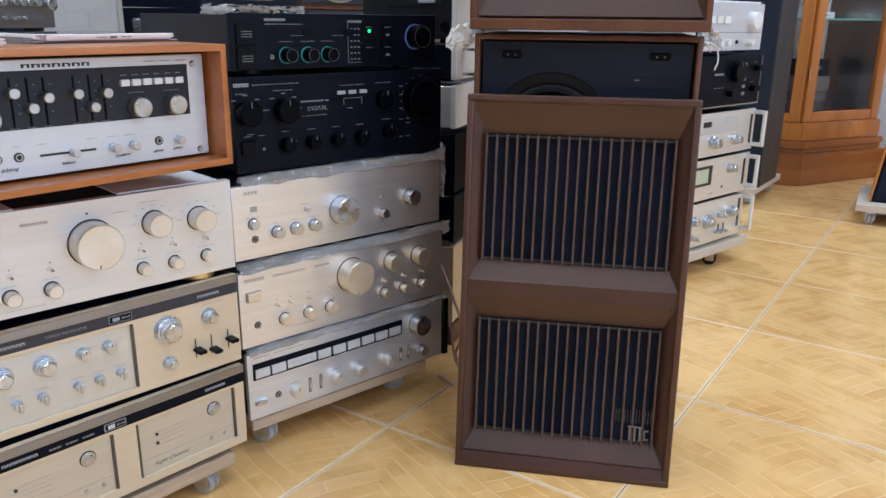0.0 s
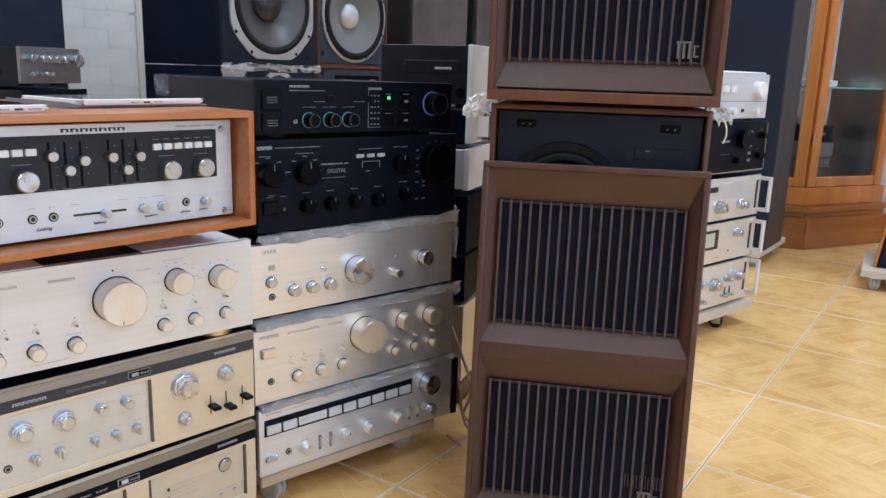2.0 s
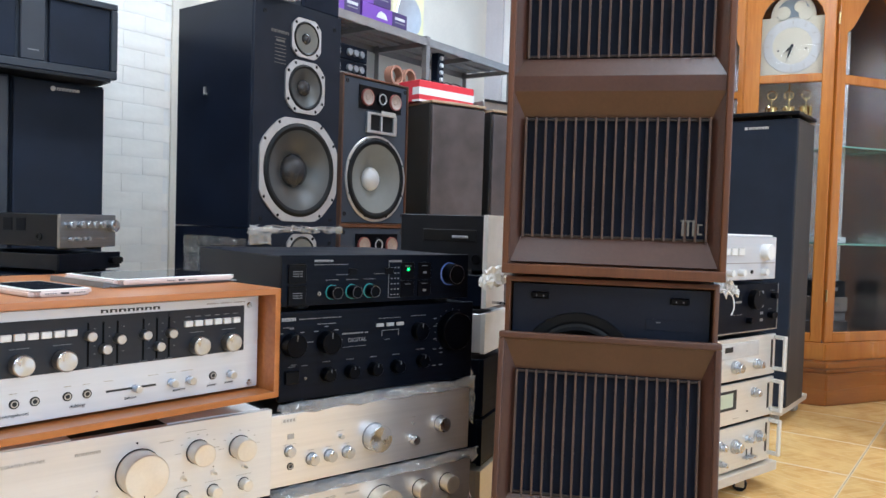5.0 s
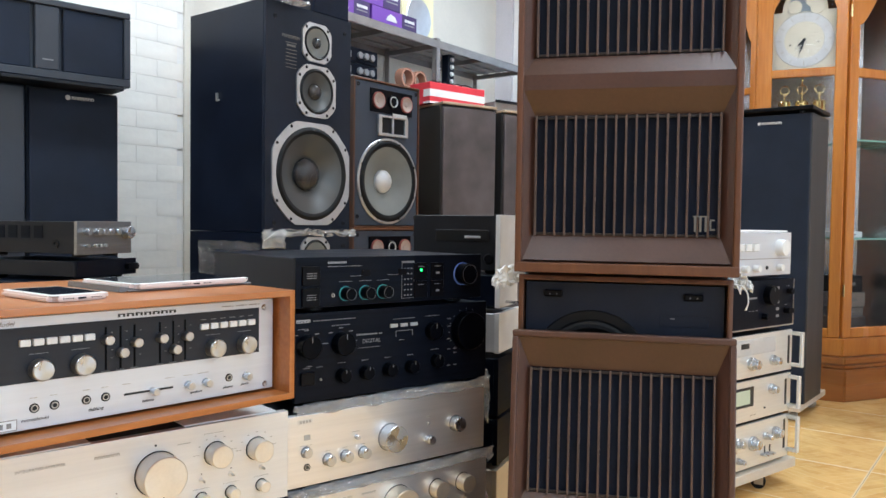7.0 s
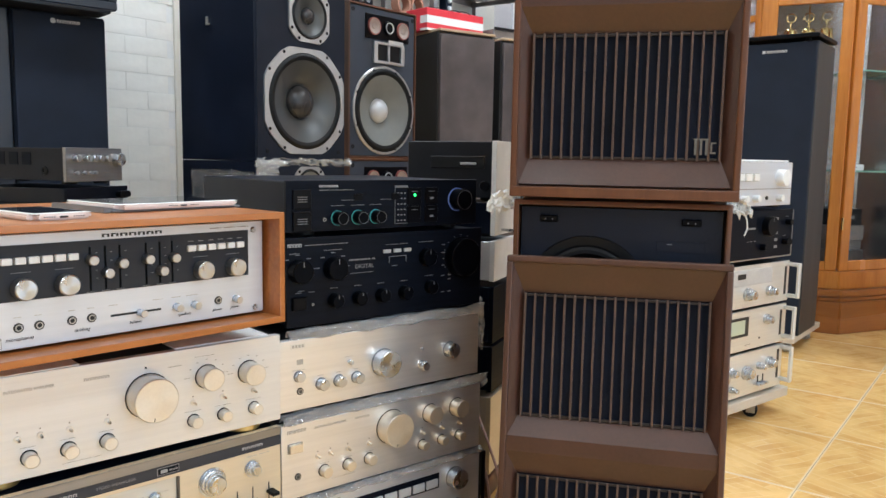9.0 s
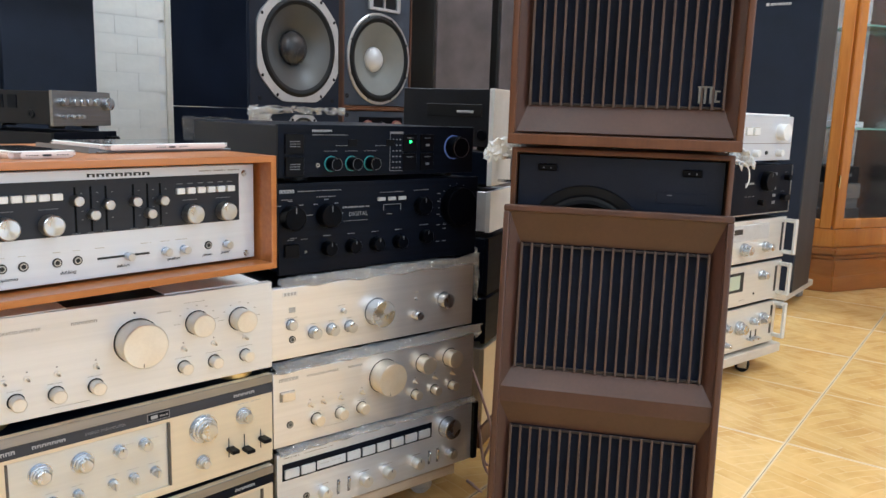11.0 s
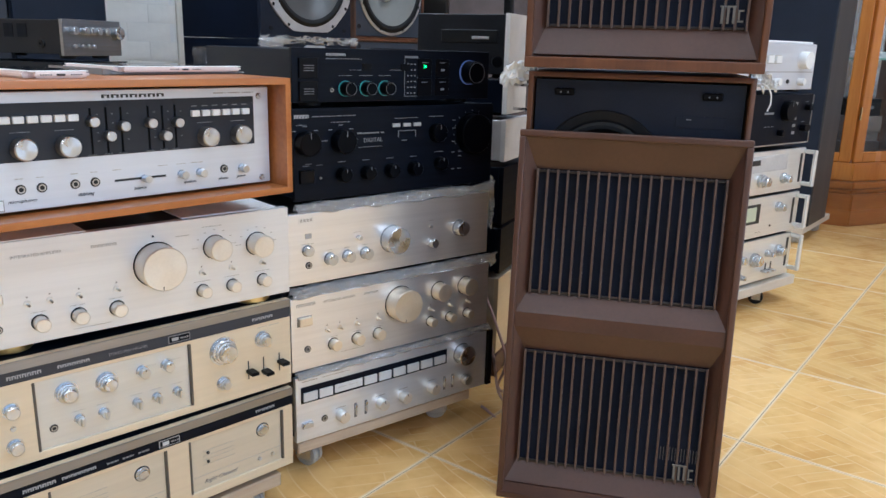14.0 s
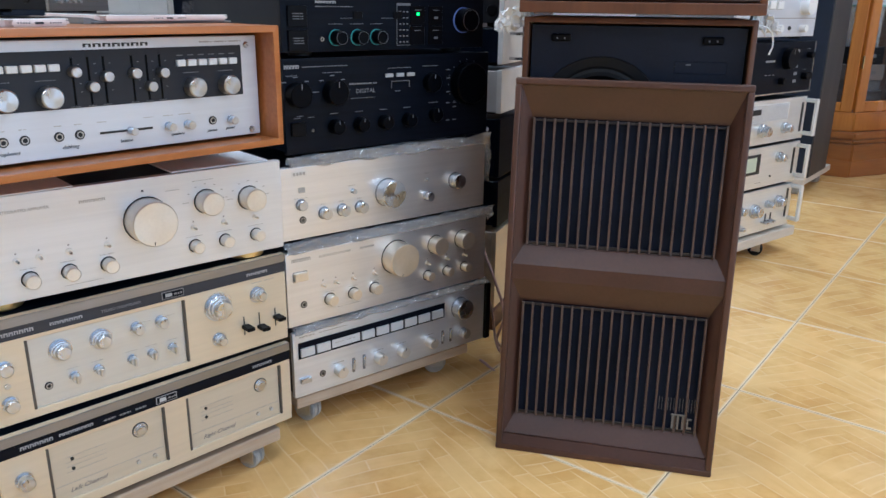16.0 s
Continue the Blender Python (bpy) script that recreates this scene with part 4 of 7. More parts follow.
def wood_case_amp():
    """Slider-controlled amplifier in an open-fronted teak case."""
    m = pose(-0.2913, 1.0726, 0.567, 0, 0, 50.2)
    t = thing("console_amplifier", m, "pale silver amplifier with sliders in an orange teak case", "amplifier", "hi-fi units")
    z0 = 0.567
    W, Hh, D = 0.470, 0.162, 0.375
    b = hollow_bm(-W, 0, 0, D, 0, Hh, 0.0128, D - 0.02, 0.001)
    part("wooden_case", b, TEAK, t, "orange teak veneered case")
    part("chassis", box_bm(-W + 0.02, -0.02, 0.05, D - 0.01, 0.014, Hh - 0.014), BLACK_METAL, t)
    for fx in (-W + 0.04, -0.04):
        for fy in (0.20, D - 0.05):
            part("foot", lathe_bm([(0, 0), (0.016, 0), (0.017, 0.002), (0.017, 0.04), (0, 0.04)], 20, "z"), RUBBER, t, "", (fx, fy, -0.0395))
    P = Panel(t, z0)
    y = 0.035
    part("faceplate", box_bm(-W + 0.0145, -0.0145, y, y + 0.012, 0.0135, Hh - 0.0135, 0.001), WHITE_PANEL, t, "pale silver front panel")
    P.bar(-0.413, -0.040, 0.637, 0.703, CONTROL_BAND, y, 0.001, "control_band")
    yb = y - 0.001
    for u, c in ((-0.268, 0.679), (-0.249, 0.661), (-0.2305, 0.672), (-0.1955, 0.674), (-0.1765, 0.657), (-0.159, 0.673)):
        P.bar(u - 0.0013, u + 0.0013, 0.640, 0.695, KNOB_JET, yb, 0.0005, "slider_slot")
        k = P.knob(u, c, 0.0060, 0.014, BRIGHT, 0, False, yb, name="slider_knob", label="turned silver slider cap")
        piece("knurled_side", ("knurl", 6), lambda: lathe_bm([(0.0060, 0.0125), (0.0063, 0.0122), (0.0063, 0.0012), (0.0060, 0.0008)], 28), KNURL, k, (0, 0, 0))
        for zz in (0.655, 0.665, 0.676, 0.687):
            P.dash(u + 0.008, zz, 0.0022, PRINT_DIM, 0.0006, yb)
        P.dash(u, 0.6385, 0.010, PRINT_DIM, 0.0009, yb)
    for u in (-0.348, -0.299, -0.1165, -0.066):
        k = P.knob(u, 0.652, 0.0125, 0.017, BRIGHT, 0.0, False, yb, label="turned silver knob")
        piece("knurled_side", ("knurl", 12), lambda: lathe_bm([(0.0126, 0.0150), (0.0129, 0.0146), (0.0129, 0.0012), (0.0126, 0.0008)], 40), KNURL, k, (0, 0, 0))
        P.dash(u, 0.6705, 0.022, PRINT_DIM, 0.0009, yb)
    for i in range(6):
        P.button(-0.131 + i * 0.0152, 0.683, 0.0118, 0.0082, 0.005, WHITE_KEY, yb, "push_key")
        P.dash(-0.131 + i * 0.0152, 0.6925, 0.008, PRINT_DIM, 0.0009, yb)
    for i in range(6):
        P.button(-0.364 + i * 0.0150, 0.6845, 0.0122, 0.0082, 0.005, WHITE_KEY, yb, "push_key")
    for u in (-0.353, -0.330, -0.292, -0.268, -0.090):
        P.jack(u, 0.6055, 0.0055, y)
    P.bar(-0.244, -0.176, 0.603, 0.6058, INK, y, 0.0005, "balance_slot")
    P.knob(-0.206, 0.604, 0.0048, 0.015, BRIGHT, 0, False, y, name="slider_knob")
    for u in (-0.154, -0.127, -0.062):
        P.knob(u, 0.604, 0.0054, 0.013, BRIGHT, 0.0008, False, y, name="push_button")
    for u, z in ((-0.031, 0.703), (-0.029, 0.588), (-0.437, 0.703), (-0.437, 0.590)):
        P.screw(u, z, y)
    for s, u, z, h in (("dubbing", -0.290, 0.5905, 0.0061), ("balance", -0.220, 0.5905, 0.0054), ("speakers", -0.152, 0.5915, 0.0054), ("phones", -0.099, 0.591, 0.0051), ("power", -0.070, 0.5915, 0.0051), ("microphones", -0.368, 0.5905, 0.0059)):
        P.words(s, u, z, h, INK, 0.25, y)
    P.mark(-0.252, -0.170, 0.7080, 0.0044, 7, INK, y)
    for i in range(3):
        P.dash(-0.092 + i * 0.022, 0.7085, 0.018, INK_GREY, 0.0018, y)
    P.words("Model", -0.395, 0.7055, 0.008, INK_GREY, 0.3, y)
    for u, w in ((-0.330, 0.010), (-0.353, 0.010), (-0.292, 0.008), (-0.268, 0.010), (-0.240, 0.012), (-0.180, 0.014), (-0.154, 0.013), (-0.130, 0.018)):
        P.dash(u, 0.618, w, INK_SOFT, 0.0011, y)
    P.bar(-0.408, -0.372, 0.5825, 0.5955, INK_GREY, y, 0.0003, "sticker_edge")
    P.bar(-0.407, -0.373, 0.5835, 0.5945, PAPER, y - 0.0003, 0.0003, "sticker")
    for u in (-0.400, -0.390, -0.381):
        P.dash(u, 0.589, 0.005, INK_GREY, 0.006, y - 0.0006)


dolly(A0, 48.05, -0.44, -0.022, 0.004, 0.36, 0.045, 0.069, ((-0.062, 0.035), (-0.40, 0.05), (-0.07, 0.32), (-0.40, 0.32)), "worn plywood board on four casters under the cream amplifiers")
two_inset_amp()
inset_preamp()
champagne_amp()
wood_case_amp()

# sheets of paper under the teak case
AP = pose(*A0, 0, 0, 0, 44.0)
solid("paper_sheet", box_bm(-0.168, -0.018, 0.006, 0.16, 0.5275, 0.5295), PAPER, AP, "white paper lying on the champagne amplifier", "paper", "papers")
solid("paper_sheet", box_bm(-0.44, -0.30, 0.010, 0.17, 0.5275, 0.5290), PAPER, AP @ pose(0, 0, 0, 0, 0, 1.5), "white paper lying on the champagne amplifier", "paper", "papers")

# telephone and tablet on the teak case
CT = pose(-0.2913, 1.0726, 0.729, 0, 0, 50.2)


def slab(name, label, category, m, w, d, h, case=None, ports=True):
    t = thing(name, m, label, category)
    z = 0.0
    if case:
        part("folded_cover", box_bm(-0.004, w + 0.004, 0.006, d + 0.008, 0, 0.003, 0.001), case, t, "thin grey cover flap")
        z = 0.0035
        part("cover_fold", prism_bm([(-0.014, 0.0), (0.010, 0.0), (0.010, 0.0034), (-0.004, 0.0070), (-0.013, 0.0080)], 0.012, d + 0.006, "xz"), GREY_STEEL, t, "pale folded cover edge")
    b = bmesh.new()
    bmesh.ops.create_cube(b, size=1)
    for v in b.verts:
        v.co = ((v.co.x + 0.5) * w, (v.co.y + 0.5) * d, z + (v.co.z + 0.5) * h)
    bmesh.ops.bevel(b, geom=[e for e in b.edges if abs(e.verts[0].co.z - e.verts[1].co.z) > 1e-4], offset=0.010, segments=5, affect="EDGES")
    bmesh.ops.bevel(b, geom=[e for e in b.edges if abs(e.verts[0].co.z - e.verts[1].co.z) < 1e-5], offset=h * 0.3, segments=2, affect="EDGES")
    part("shell", b, ROSE, t, "rose-gold metal shell")
    part("glass_front", box_bm(0.004, w - 0.004, 0.004, d - 0.004, z + h - 0.0006, z + h + 0.0006, 0.0004), PAPER, t, "white bezel")
    part("screen", box_bm(0.009, w - 0.009, 0.013, d - 0.013, z + h + 0.0004, z + h + 0.0012), SCREEN, t, "dark glossy screen")
    part("port", box_bm(w / 2 - 0.005, w / 2 + 0.005, -0.0006, 0.002, z + h * 0.35, z + h * 0.65), INK, t)
    for s in (-1, 1):
        for i in range(5):
            part("speaker_hole", box_bm(w / 2 + s * 0.012 + s * i * 0.003, w / 2 + s * 0.012 + s * i * 0.003 + 0.0014, -0.0005, 0.002, z + h * 0.42, z + h * 0.6), INK, t)
    return t


slab("tablet", "rose-gold tablet with dark screen on a thin cover", "tablet", CT @ pose(-0.198, 0.105, 0.0005, 0, 0, 5), 0.205, 0.150, 0.0070, GREY_STEEL)
slab("smartphone", "rose-gold smartphone lying face up on teak", "smartphone", CT @ pose(-0.335, 0.034, 0.0005, 0, 0, 6), 0.080, 0.135, 0.0078)

# ---- hi-fi stack on the second dolly ----
B0 = (0.0128, 1.5208)
BY = 41.33


def key_amp():
    """Silver amplifier with a row of white keys in a black band and dark cheeks."""
    d = Device("integrated_amplifier", "silver amplifier with white key row and dark wooden cheeks", B0, BY, 0.081, 0.206, -0.458, -0.012, 0.36, SILVER, DARK_STEEL, foot_h=0.004)
    part("cheek", box_bm(-0.012, 0.002, -0.006, 0.35, 0.0, 0.125, 0.002), BLACK_PLASTIC, d.ob, "dark side cheek")
    d.bar(-0.448, -0.119, 0.1555, 0.1865, BLACK_PANEL, d=0.0012, name="key_band")
    xs = [(-0.445, -0.416), (-0.413, -0.384), (-0.318, -0.288), (-0.285, -0.255), (-0.252, -0.222), (-0.219, -0.189), (-0.186, -0.156), (-0.153, -0.123)]
    for u0, u1 in xs:
        d.button((u0 + u1) / 2, 0.1675, 0.0280, 0.0165, 0.003, KEY_GREY, -0.0012, "push_key", "white rectangular key")
    d.bar(-0.380, -0.3205, 0.1595, 0.1755, KEY_GREY, -0.0012, name="printed_field")
    d.dash(-0.365, 0.1690, 0.018, INK_SOFT, 0.0012, -0.0018)
    d.dash(-0.340, 0.1690, 0.020, INK_SOFT, 0.0012, -0.0018)
    for u in (-0.367, -0.279, -0.226, -0.156):
        d.knob(u, 0.112, 0.0110, 0.018, KNOB_CHAMPAGNE, 0, mark=INK)
        d.dash(u, 0.1275, 0.022, INK_GREY, 0.0009)
    d.knob(-0.079, 0.168, 0.0205, 0.022, BRIGHT, 0.0, name="volume_knob", ring=GREY_STEEL)
    d.knob(-0.070, 0.110, 0.0105, 0.016, BRIGHT)
    d.button(-0.437, 0.113, 0.022, 0.010, 0.007, BRIGHT, label="silver power key")
    d.jack(-0.401, 0.115, 0.006)
    for u in (-0.335, -0.312, -0.123, -0.102):
        d.bar(u - 0.0028, u + 0.0028, 0.098, 0.127, GREY_STEEL, name="switch_slot")
        d.button(u, 0.115, 0.004, 0.020, 0.005, BRIGHT, name="slide_switch")
    d.dash(-0.43, 0.197, 0.03, INK_GREY, 0.002)
    d.dash(-0.375, 0.197, 0.06, INK_GREY, 0.001)


def gold_amp():
    d = Device("integrated_amplifier", "champagne amplifier with gold knobs, wrapped in clear film", B0, BY, 0.219, 0.353, -0.464, -0.014, 0.37, WARM_SILVER, DARK_STEEL, thick=0.014, foot_h=0.012)
    d.button(-0.438, 0.310, 0.026, 0.0155, 0.007, KNOB_GOLD, label="gold power key")
    d.bar(-0.452, -0.424, 0.3012, 0.3188, INK_GREY, 0.0, name="key_rim")
    d.jack(-0.433, 0.257, 0.006)
    for u in (-0.381, -0.332, -0.286):
        d.knob(u, 0.256, 0.0100, 0.016, KNOB_GOLD, 0, ring=BLACK_PANEL)
        d.dash(u, 0.270, 0.018, INK_SOFT, 0.0009)
    for u in (-0.394, -0.368, -0.332, -0.286):
        d.toggle(u, 0.285, KNOB_GOLD)
    d.knob(-0.237, 0.307, 0.0315, 0.032, KNOB_GOLD, 0, ring=BLACK_PANEL, mark=INK, name="volume_knob", label="large gold volume knob", turn=3.4)
    for u in (-0.144, -0.077):
        d.knob(u, 0.3145, 0.0175, 0.022, KNOB_GOLD, 0, ring=BLACK_PANEL)
    for u in (-0.163, -0.115, -0.070):
        d.knob(u, 0.255, 0.0090, 0.016, KNOB_GOLD, 0, ring=BLACK_PANEL)
        d.toggle(u, 0.2795, KNOB_GOLD)
    d.mark(-0.453, -0.416, 0.3395, 0.0062, 7, INK_SOFT)
    d.words("INTEGRATED AMPLIFIER", -0.400, 0.3365, 0.006, INK_SOFT)
    d.mark(-0.316, -0.285, 0.3385, 0.0036, 7, INK_SOFT)
    d.dash(-0.34, 0.237, 0.05, INK_SOFT, 0.0008)


def silver_amp():
    d = Device("integrated_amplifier", "satin silver amplifier with one large knob, under clear film", B0, BY, 0.376, 0.500, -0.466, -0.022, 0.37, WARM_SILVER, DARK_STEEL, thick=0.014, foot_h=0.012)
    d.bar(-0.434, -0.422, 0.456, 0.465, INK_SOFT, name="remote_window")
    d.knob(-0.430, 0.4355, 0.0088, 0.010, BRIGHT, 0, name="power_button", ring=GREY_STEEL)
    d.jack(-0.428, 0.409, 0.006)
    for u in (-0.387, -0.351, -0.314):
        d.knob(u, 0.4155, 0.0098, 0.015, BRIGHT, 0, mark=INK, ring=GREY_STEEL)
        d.dash(u, 0.431, 0.012, INK_SOFT, 0.001)
    d.knob(-0.329, 0.446, 0.0042, 0.010, BRIGHT)
    d.knob(-0.256, 0.434, 0.0245, 0.026, BRIGHT, 0, False, ring=GREY_STEEL, name="volume_knob", label="large turned silver knob")
    d.knob(-0.166, 0.415, 0.0085, 0.016, BRIGHT, 0, mark=INK)
    d.knob(-0.098, 0.436, 0.0145, 0.018, BRIGHT, 0, mark=INK, ring=GREY_STEEL)
    d.knob(-0.166, 0.446, 0.0028, 0.004, BRIGHT, name="indicator")
    d.bar(-0.446, -0.418, 0.484, 0.493, CHAMPAGNE, name="name_plate")
    for i in range(4):
        d.dash(-0.441 + i * 0.006, 0.4885, 0.004, INK_SOFT, 0.005, -0.0006)
    d.dash(-0.165, 0.458, 0.012, INK_SOFT, 0.001)
    d.dash(-0.330, 0.456, 0.016, INK_SOFT, 0.0009)
    d.dash(-0.430, 0.447, 0.024, INK_SOFT, 0.0009)


def black_amp():
    d = Device("integrated_amplifier", "black integrated amplifier with black knobs and white print", B0, BY, 0.521, 0.674, -0.452, -0.020, 0.38, BLACK_PANEL, BLACK_METAL, foot_h=0.010)
    for u in (-0.431, -0.363):
        d.knob(u, 0.618, 0.0195, 0.022, KNOB_JET, 0.0, mark=PRINT_DIM)
        for a in (-2, -1, 0, 1, 2):
            d.dash(u + 0.030 * math.sin(a * 0.75), 0.618 + 0.027 * math.cos(a * 0.75), 0.008, PRINT_DIM, 0.0013)
    d.knob(-0.074, 0.619, 0.0370, 0.020, KNOB_JET, 0.002, name="volume_knob")
    for a in range(-6, 7):
        d.dash(-0.074 + 0.043 * math.sin(a * 0.4), 0.619 + 0.043 * math.cos(a * 0.4), 0.0016, PRINT_DIM, 0.0016)
    for u in (-0.250, -0.227, -0.204):
        d.button(u, 0.6405, 0.016, 0.0062, 0.003, PRINT_MID, name="lit_key", label="pale key")
    d.dash(-0.227, 0.6525, 0.05, PRINT_DIM, 0.0012)
    d.button(-0.430, 0.562, 0.026, 0.022, 0.006, BLACK_PLASTIC)
    d.jack(-0.403, 0.558, 0.0028)
    for u in (-0.361, -0.312, -0.262, -0.211):
        d.knob(u, 0.561, 0.0118, 0.018, KNOB_JET, 0.001, mark=PRINT_DIM)
        d.dash(u, 0.583, 0.016, PRINT_DIM, 0.0013)
        d.dash(u + 0.017, 0.566, 0.006, PRINT_DIM, 0.001)
    d.knob(-0.160, 0.624, 0.0165, 0.016, KNOB_JET, 0, mark=PRINT_DIM)
    d.knob(-0.150, 0.566, 0.0125, 0.014, KNOB_JET, 0, mark=PRINT_DIM)
    d.words("DIGITAL", -0.318, 0.6135, 0.0105, PRINT_DIM)
    d.dash(-0.303, 0.6295, 0.055, PRINT_DIM, 0.0030)
    d.dash(-0.303, 0.6055, 0.05, PRINT_DIM, 0.0010)
    d.mark(-0.450, -0.423, 0.661, 0.0060, 5, PRINT_MID)
    d.dash(-0.375, 0.6605, 0.085, PRINT_DIM, 0.0016)
    d.dash(-0.437, 0.6475, 0.02, PRINT_DIM, 0.0014)
    d.dash(-0.363, 0.6500, 0.036, PRINT_DIM, 0.0014)
    d.dash(-0.160, 0.6535, 0.034, PRINT_DIM, 0.0014)
    for u, z in ((-0.118, 0.645), (-0.118, 0.630), (-0.118, 0.605), (-0.118, 0.585), (-0.102, 0.585), (-0.102, 0.577), (-0.118, 0.553), (-0.102, 0.553)):
        d.dash(u, z, 0.008, PRINT_DIM, 0.0014)
    d.dash(-0.152, 0.588, 0.022, PRINT_DIM, 0.0013)
    d.dash(-0.232, 0.613, 0.012, PRINT_DIM, 0.0013)
    b = box_bm(-0.245, -0.206, -0.0006, 0, 0.1085, 0.1095)
    box_bm(-0.245, -0.244, -0.0006, 0, 0.098, 0.1095, bm=b)
    box_bm(-0.207, -0.206, -0.0006, 0, 0.098, 0.1095, bm=b)
    part("printed_frame", b, PRINT_DIM, d.ob)
    for u in (-0.430, -0.405, -0.425):
        d.dash(u, 0.580 + (0.003 if u == -0.425 else 0), 0.012, PRINT_DIM, 0.0012)


def black_preamp():
    d = Device("control_amplifier", "black control amplifier with teal-ringed knobs and green lamp", B0, BY, 0.683, 0.770, -0.452, -0.036, 0.36, BLACK_PANEL, BLACK_METAL, foot_h=0.008)
    for z in (0.7385, 0.7015):
        b = d.button(-0.424, z, 0.034, 0.032, 0.004, BLACK_PLASTIC, name="switch_pad")
        for q in (0.004, 0.0, -0.004):
            d.dash(-0.424, z + q, 0.018, PRINT_DIM, 0.0014, -0.0042)
    d.jack(-0.380, 0.703, 0.0042)
    for u in (-0.354, -0.313, -0.275):
        d.knob(u, 0.705, 0.0118, 0.020, KNOB_JET, 0)
        part("cap_edge", lathe_bm([(0.0098, 0.0202), (0.0098, 0.0206), (0.0102, 0.0206), (0.0102, 0.0202)], 28), GREY_STEEL, d.ob, "", d.at(u, 0.705))
        # skirt ring; its glow imitates ambient light in translucent plastic
        part("glow_tinted_skirt", lathe_bm([(0.0122, 0), (0.0122, 0.0025), (0.0129, 0.0025), (0.0130, 0)], 32), TEAL, d.ob, "thin teal ring", d.at(u, 0.705))
        d.dash(u, 0.7265, 0.026, PRINT_DIM, 0.0011)
    d.bar(-0.233, -0.204, 0.690, 0.7600, GREY_STEEL, d=0.0003, name="table_field")
    d.bar(-0.232, -0.205, 0.691, 0.7560, BLACK_PANEL, -0.0003, 0.0003, name="table_face")
    for i in range(6):
        for j in (-0.226, -0.2185, -0.211):
            d.dash(j, 0.696 + i * 0.010, 0.0035, PRINT_DIM, 0.0022, -0.0007)
    for u, z in ((-0.190, 0.740), (-0.190, 0.706), (-0.150, 0.740), (-0.150, 0.706)):
        d.button(u, z, 0.030, 0.031, 0.003, BLACK_PLASTIC, name="switch_pad")
        d.dash(u, z + 0.009, 0.014, PRINT_DIM, 0.0014, -0.0032)
        if u > -0.18:
            d.dash(u, z - 0.004, 0.008, PRINT_DIM, 0.004, -0.0032)
    d.bar(-0.1920, -0.1880, 0.7400, 0.7445, GREEN_LED, -0.003, 0.0012, "lamp")
    d.knob(-0.086, 0.732, 0.0205, 0.024, KNOB_JET, 0, name="volume_knob")
    part("cap_edge", lathe_bm([(0.0177, 0.0242), (0.0177, 0.0247), (0.0184, 0.0247), (0.0184, 0.0242)], 32), DULL_SILVER, d.ob, "bright edge", d.at(-0.086, 0.732))
    # larger skirt ring, with the same added glow
    part("glow_tinted_skirt", lathe_bm([(0.0212, 0), (0.0212, 0.0025), (0.0222, 0.0025), (0.0224, 0)], 36), BLUE_RING, d.ob, "thin blue ring", d.at(-0.086, 0.732))
    d.mark(-0.390, -0.352, 0.7600, 0.0040, 7, PRINT_MID)
    d.dash(-0.355, 0.7535, 0.07, PRINT_DIM, 0.0016)
    for u in (-0.330, -0.250):
        d.dash(u, 0.7355, 0.03, PRINT_DIM, 0.0010)
        d.button(u + 0.018, 0.740, 0.018, 0.012, 0.002, BLACK_PLASTIC, name="window")


dolly(B0, BY, -0.453, -0.050, 0.004, 0.36, 0.056, 0.077, ((-0.405, 0.055), (-0.090, 0.070), (-0.405, 0.32), (-0.095, 0.32)), "plywood board on casters under the silver amplifiers")
key_amp()
gold_amp()
silver_amp()
black_amp()
black_preamp()


def crumple(name, m, w, h, label, n=110, k=8, amp=0.006, mat=None, seed=0, drape=None):
    """A wrinkled film strip in the local xz plane, rippling in y."""
    b = bmesh.new()
    grid = []
    for i in range(n + 1):
        col = []
        for j in range(k + 1):
            x, z = w * i / n, h * (j / k)
            q = Vector((x * 32 + z * 60 + seed * 7.1, z * 130, seed))
            y = amp * (noise.noise(q) + 0.9 * abs(noise.noise(q * 2.3 + Vector((x * 40, 0, 3)))))
            z2 = z + min(0.30 * h, 0.007) * noise.noise(Vector((x * 22, j * 0.9, seed + 5))) + (drape(i / n) if drape else 0)
            col.append(b.verts.new((x, y, z2)))
        grid.append(col)
    for i in range(n):
        for j in range(k):
            b.faces.new((grid[i][j], grid[i + 1][j], grid[i + 1][j + 1], grid[i][j + 1]))
    ob = solid(name, b, mat or WRAP, m, label, "plastic wrap", "clear wraps")
    md = ob.modifiers.new("thickness", "SOLIDIFY")
    md.thickness = 0.0004
    return ob


BP = pose(*B0, 0, 0, 0, BY)
for z0, h, u0, w, s in ((0.500, 0.016, -0.45, 0.435, 1), (0.353, 0.017, -0.462, 0.456, 2), (0.204, 0.013, -0.455, 0.450, 3)):
    crumple("plastic_wrap", BP @ pose(u0, -0.004, z0), w, h, "crumpled clear film hanging between two amplifiers", seed=s)
    crumple("plastic_wrap", BP @ pose(u0, 0.006, z0 + 0.004), w, h * 0.8, "crumpled clear film tucked between two amplifiers", seed=s + 10)
crumple("plastic_wrap", BP @ pose(-0.004, 0.002, 0.42, 0, 0, 60), 0.10, 0.10, "loose clear film hanging from an amplifier's corner", 20, 12, 0.012, seed=21)
crumple("plastic_wrap", BP @ pose(-0.012, 0.0, 0.342, 0, 0, 30), 0.05, 0.022, "loose clear film hanging from an amplifier's corner", 14, 6, 0.010, seed=23)


